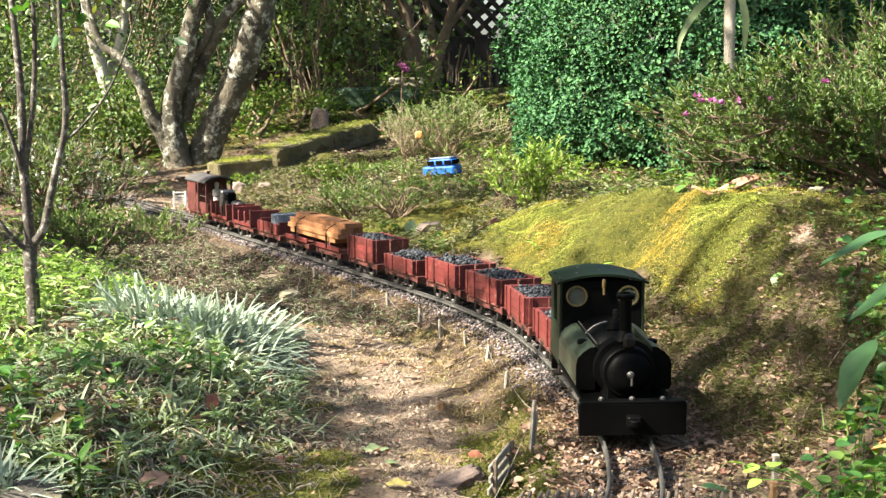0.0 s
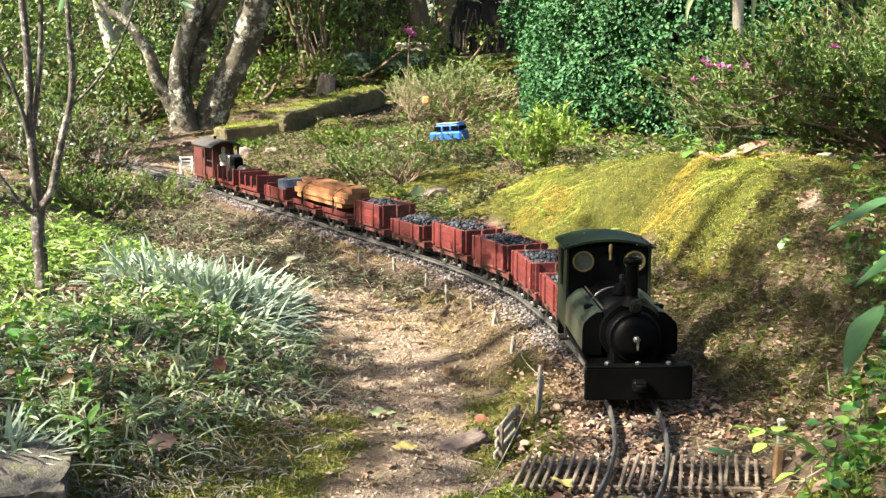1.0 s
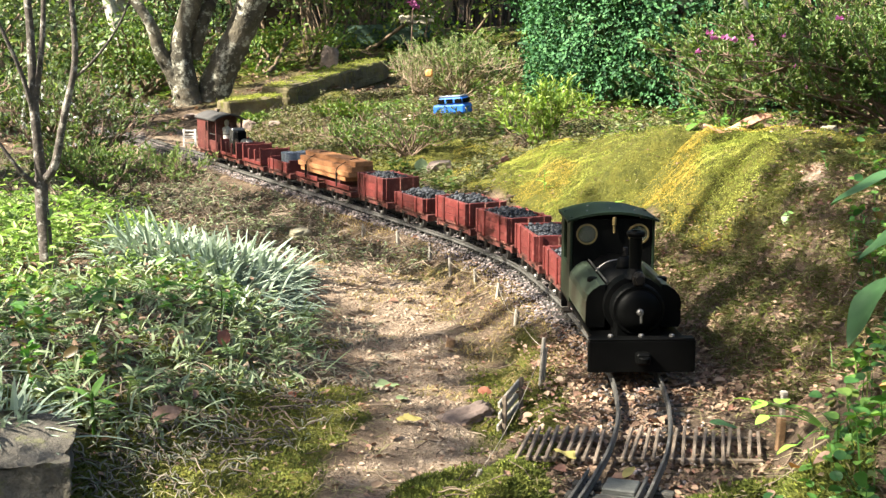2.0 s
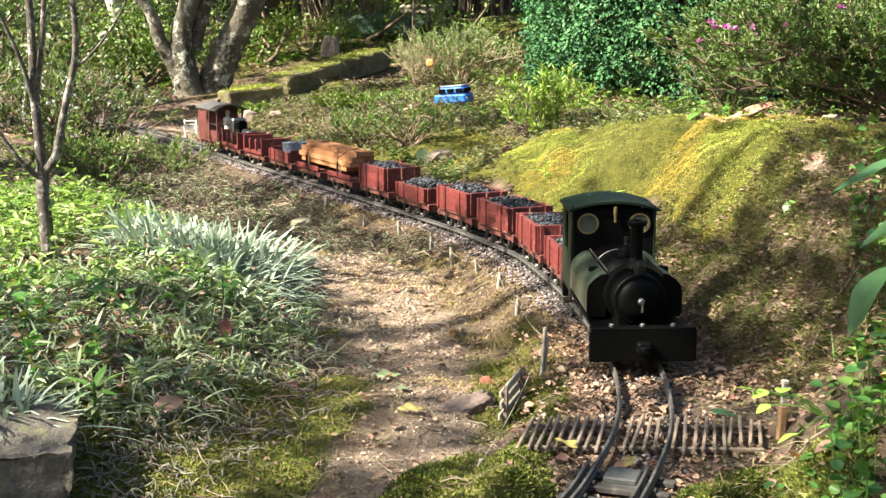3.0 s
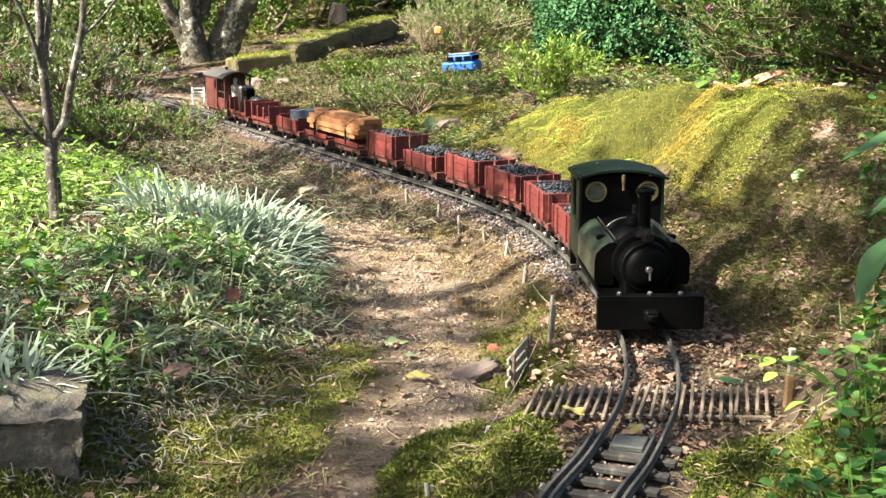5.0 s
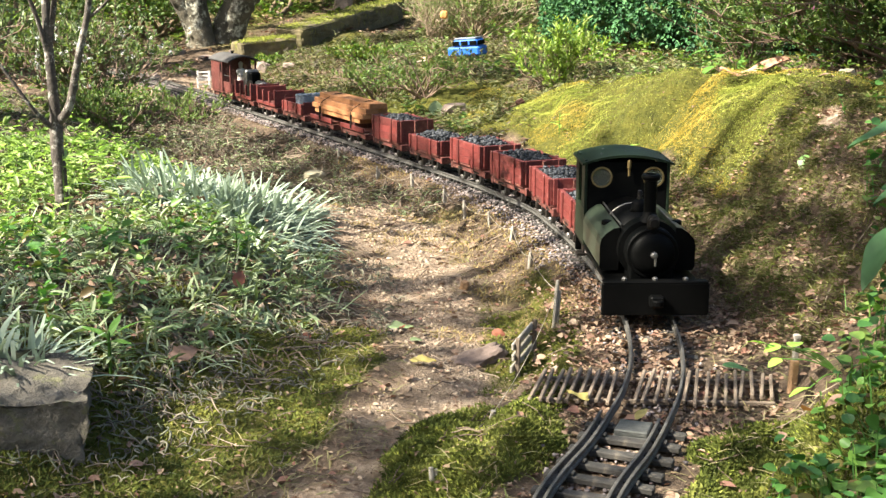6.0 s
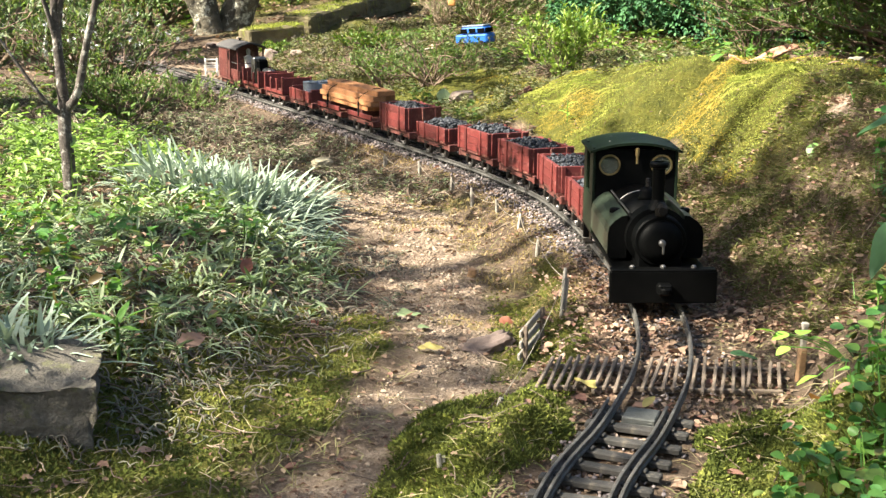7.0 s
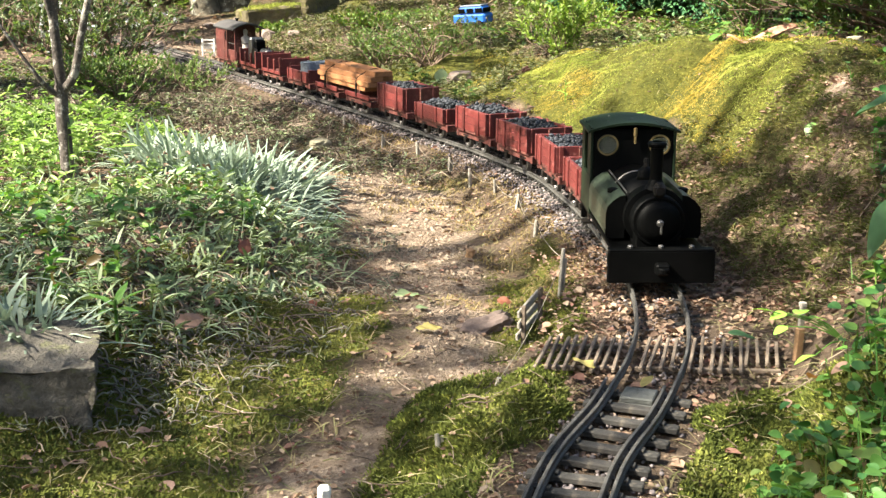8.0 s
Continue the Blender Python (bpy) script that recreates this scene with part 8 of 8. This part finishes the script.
def edging(a, b, height, thick, label, blocks):
    """A low edging of long mossy stones set end to end; a, b: the foot of its face."""
    a, b = Vector(a), Vector(b)
    ob = thing("stone_edging", label, "stone edging")
    d = (b - a).normalized()
    turn, rise = math.degrees(math.atan2(d.y, d.x)), math.degrees(-math.asin(d.z))
    left = Vector((-d.y, d.x, 0)).normalized()
    long = (b - a).length / blocks
    for i in range(blocks):
        c = a.lerp(b, (i + 0.5) / blocks) + left * thick / 2
        m = pose(c.x, c.y, c.z + height / 2, 0, rise, turn + RNG.normal() * 0.8)
        bm = block((0, 0, 0, long - 0.005, thick, height + 0.02), soft=0.006)
        bmesh.ops.subdivide_edges(bm, edges=list(bm.edges), cuts=9, use_grid_fill=True)
        for v in bm.verts:
            k = 0.006 * noise.noise(v.co * 24 + Vector((i, 0, thick * 50))) + 0.004 * noise.noise(v.co * 75)
            v.co += Vector((v.co.x * 0.1, v.co.y, v.co.z)).normalized() * k
        stone = part("stone_block", bm, M_MOSSROCK, ob, at=m)
        n = 5200
        lx, ly = RNG.uniform(-0.49, 0.49, n) * long, RNG.uniform(-0.5, 0.5, n) * thick
        keep = vnoise(lx + i, ly, 0.05, 51) > 0.32
        base = np.stack([lx, ly, np.full(n, height / 2 + 0.010) + RNG.normal(size=n) * 0.004], 1)[keep]
        size = RNG.uniform(0.003, 0.006, len(base))
        # lit moss tone paints sunlight onto the block's top
        part("moss", mesh_of("moss", *leaf_set(base, spread_dirs(len(base), 0, 1), size, size * 0.5, round_=False)), L_MOSSLIT, stone, "cushion of moss coloured as if sunlit")


edging((-0.545, 4.24, 0.045), (-0.262, 5.16, 0.108), 0.060, 0.10, "straight mossy stone edging rising towards the shrubs", 2)
edging((-0.72, 4.07, 0.024), (-0.555, 4.19, 0.036), 0.044, 0.085, "low mossy stone edging under the old tree", 1)


def paling_fence():
    ob = thing("paling_fence", "dark weathered paling fence at the garden's end", "fence", kind="structure")
    for x in np.arange(-4.2, 3.6, 0.085):
        top = 0.60 if -0.75 < x < 0.62 else 1.75
        z = 0.1
        part("paling", block((0, 0, (top - z) / 2, 0.083, 0.016, top - z + RNG.normal() * 0.012), soft=0.003), M_FENCE, ob,
             at=pose(x, 7.55 + RNG.normal() * 0.006, z, 0, RNG.normal() * 0.7, RNG.normal() * 2))
    for z in (0.35, 0.56):
        part("rail", block((-0.3, 7.585, z, 7.8, 0.03, 0.06), soft=0.003), M_FENCE, ob)
    lat = thing("lattice_panel", "dark diamond lattice panel above the paling fence", "lattice", kind="structure")
    x0, x1, z0, z1 = -0.74, 0.60, 0.60, 1.35
    for d in (-1, 1):
        for c in np.arange(-1.2, 2.2, 0.088):
            if d > 0:
                a, b = max(x0, x0 + c), min(x1, x0 + c + (z1 - z0))
                za, zb = z0 + (a - x0 - c), z0 + (b - x0 - c)
            else:
                a, b = max(x0, x0 + c), min(x1, x0 + c + (z1 - z0))
                za, zb = z1 - (a - x0 - c), z1 - (b - x0 - c)
            if b - a < 0.05:
                continue
            ln = math.hypot(b - a, zb - za)
            part("lattice_strip", block((0, 0, 0, ln, 0.006, 0.030), soft=0.0015), M_FENCE, lat,
                 at=pose((a + b) / 2, 7.54 + 0.007 * d, (za + zb) / 2, 0, -math.degrees(math.atan2(zb - za, b - a)), 0))
    for x in (x0 - 0.03, 0.02, x1 + 0.03):
        part("post", block((x, 7.57, 0.7, 0.06, 0.06, 1.4), soft=0.004), M_FENCE, lat)


paling_fence()


def brushwood():
    ob = thing("brushwood_screen", "dark screen of upright dead sticks before the fence", "screen")
    for x in np.arange(-0.12, 0.46, 0.019):
        h = RNG.uniform(0.20, 0.30)
        z = ground_at(x, 7.2)
        part("stick", mesh_of("stick", *tube([(0, 0, 0), (RNG.normal() * 0.008, 0, h * 0.5), (RNG.normal() * 0.02, RNG.normal() * 0.02, h)], [0.007, 0.006, 0.004], 6)),
             M_FENCE if RNG.random() < 0.75 else M_BROWNBARK, ob, at=pose(x + RNG.normal() * 0.004, 7.2 + RNG.normal() * 0.012, z - 0.02))


brushwood()


def boundary_hedge():
    """A tall loose hedge beyond the fence that closes the garden."""
    ob = thing("boundary_hedge", "tall dark hedge that closes the garden all round", "hedge", kind="structure")
    n = 7200
    x, z = RNG.uniform(-6.5, 6.5, n), RNG.uniform(0.0, 2.6, n)
    keep = ~((x > 0.22) & (x < 0.75) & (z > 0.55) & (z < 1.5)) | (RNG.random(n) < 0.06)
    x, z = x[keep], z[keep]
    p = np.stack([x, 8.6 + 0.35 * RNG.normal(size=len(x)), z], 1)
    side, run, up = RNG.integers(0, 3, 9000), RNG.random(9000), RNG.uniform(0, 2.4, 9000) ** 1.0
    px = np.where(side == 0, -6.5, np.where(side == 1, 6.5, -6.5 + 13 * run))
    py = np.where(side == 2, -5.0, -5.0 + 13.6 * run)
    p = np.concatenate([p, np.stack([px, py, up], 1) + RNG.normal(size=(9000, 3)) * np.array([0.3, 0.3, 0.05])])
    part("foliage", mesh_of("foliage", *leaf_set(p, spread_dirs(len(p), -0.6, 0.8), 0.26, 0.17, round_=False)), L_SHRUB, ob)


boundary_hedge()


def little_gate(x, y, turn):
    ob = thing("little_gate", "tiny white-painted wooden gate standing by the crossing", "gate", "little gates", at=pose(x, y, ground_at(x, y) - 0.004, 0, 0, turn))
    for px in (-0.016, 0.016):
        part("post", block((px, 0, 0.024, 0.005, 0.005, 0.056), soft=0.0006), M_WHITE, ob)
    for z in (0.014, 0.026, 0.038, 0.048):
        part("bar", block((0, 0.0032, z, 0.032, 0.002, 0.0042), soft=0.0004), M_WHITE, ob)
    part("brace", block((0, 0.0052, 0.031, 0.042, 0.0016, 0.003), soft=0.0003), M_WHITE, ob, at=pose(0, 0, 0, 0, 0, 0))


little_gate(-0.742, 3.58, 15)
little_gate(-0.588, 3.40, -8)


def blue_model():
    x, y = 0.0, 3.52
    ob = thing("model_van", "weathered bright blue toy van with dark windows, half hidden by leaves", "toy van", at=pose(x, y, ground_at(x, y) - 0.002, 3, -5, -34))
    part("body", joined(block((0, 0, 0.024, 0.105, 0.046, 0.026), soft=0.005), block((0.006, 0, 0.046, 0.080, 0.042, 0.022), soft=0.006)), M_BLUE, ob)
    part("roof", block((0.006, 0, 0.0585, 0.070, 0.036, 0.004), soft=0.0015), M_DRUM, ob, "pale grey-blue faded roof")
    for sx in (-0.022, 0.006, 0.034):
        for sy in (-1, 1):
            part("window", block((sx, sy * 0.0212, 0.046, 0.022, 0.0015, 0.012), soft=0.0005), M_BLACK, ob)
    part("windscreen", block((0.0465, 0, 0.046, 0.0015, 0.034, 0.012), soft=0.0005), M_BLACK, ob)
    for sx in (-0.034, 0.034):
        for sy in (-1, 1):
            part("wheel", turned([(0.006, -0.003), (0.010, -0.0025), (0.010, 0.0025), (0.006, 0.003)], 18, "y", (sx, sy * 0.022, 0.010)), M_IRON, ob)
    for sy in (-0.014, 0.014):
        part("headlight", turned([(0.004, 0), (0.0035, 0.002)], 12, "x", (0.0525, sy, 0.024)), M_STEEL, ob)


blue_model()


def bark_curl():
    """A long curled strip of shed bark on the crest of the bank."""
    line = smooth_line([(0.384, 1.985, 0.010), (0.410, 1.975, -0.004), (0.437, 1.97, -0.006), (0.463, 1.975, 0.002), (0.490, 1.985, 0.014)], 5)
    line[:, 1] -= 0.02
    line[:, 2] += np.maximum(land(line[:, 0], line[:, 1]), land(line[:, 0], line[:, 1] - 0.012)) + 0.014
    k = len(line)
    v, f = [], []
    for i, p in enumerate(line):
        w = 0.026 * math.sin(0.35 + 2.5 * i / (k - 1))
        for j in range(7):
            a = -1.25 + 2.5 * j / 6 + 0.5 * math.sin(2.1 * i / k)
            v.append((p[0], p[1] + w * 0.6 * math.sin(a), p[2] - w * 0.5 * math.cos(a)))
    i = (np.arange(k - 1)[:, None] * 7 + np.arange(6)[None]).ravel()
    ob = whole("bark_strip", mesh_of("bark", v, np.stack([i, i + 1, i + 8, i + 7], 1), True), M_PINKPAPER, "long curled strip of pinkish shed bark on the bank", "bark")
    mod = ob.modifiers.new("thick", "SOLIDIFY")
    mod.thickness = 0.0015


bark_curl()
whole("bark_piece", joined(block((0, 0, 0, 0.052, 0.009, 0.006), soft=0.002), block((0.016, 0.003, 0.003, 0.026, 0.007, 0.006, 20), soft=0.002)), M_REDBARK,
      "dark red-brown piece of broken bark on the moss", "bark", at=pose(0.086, 2.43, ground_at(0.086, 2.43) + 0.012, 0, -18, 35))
fl = thing("rhododendron_bloom", "single pink bloom on a thin stalk under the trees", "flower")
part("stalk", mesh_of("stalk", *tube([(-0.16, 5.02, ground_at(-0.16, 5.02) - 0.01), (-0.165, 5.01, 0.22), (-0.158, 5.0, 0.38)], [0.004, 0.0035, 0.003], 6)), M_TWIG, fl)
for k in range(3):
    flower((-0.158 + RNG.normal() * 0.01, 5.0, 0.387 + RNG.normal() * 0.01), fl, np.zeros(3), 0.022)
whole("white_stub", block((0, 0, 0.009, 0.008, 0.0075, 0.032), soft=0.0018), M_WHITE, "short white-painted stub of wood on the path edge", "stub", at=pose(-0.096, 0.752, ground_at(-0.096, 0.752), 5, 4, 20))


def bleached_twigs():
    """A few pale fallen twigs beside the blue van."""
    for x, y, turn, ln in ((-0.18, 3.56, 20, 0.085), (-0.14, 3.50, -35, 0.070), (-0.20, 3.48, 60, 0.055)):
        u = np.linspace(-0.5, 0.5, 7)
        a = math.radians(turn)
        line = on_ground(x + math.cos(a) * ln * u, y + math.sin(a) * ln * u + 0.006 * np.sin(5 * u), 0.006)
        line[:, 2] += 0.012 * (u + 0.5)
        whole("pale_twig", mesh_of("pale_twig", *tube(line, np.linspace(0.0032, 0.0016, 7), 7)), M_PALEROCK, "bleached pale dead twig lying among low herbs", "twig", "bleached twigs")


bleached_twigs()
for x, y, ln, turn in ((-0.648, 3.50, 0.030, 30), (-0.625, 3.52, 0.026, 140), (-0.69, 3.55, 0.022, 250)):
    fallen("fallen_leaf", "bright orange dead leaf on the earth by the little gates", x, y, ln, ln * 0.7, L_ORANGE, turn, (30, -35), 0, 0.008)
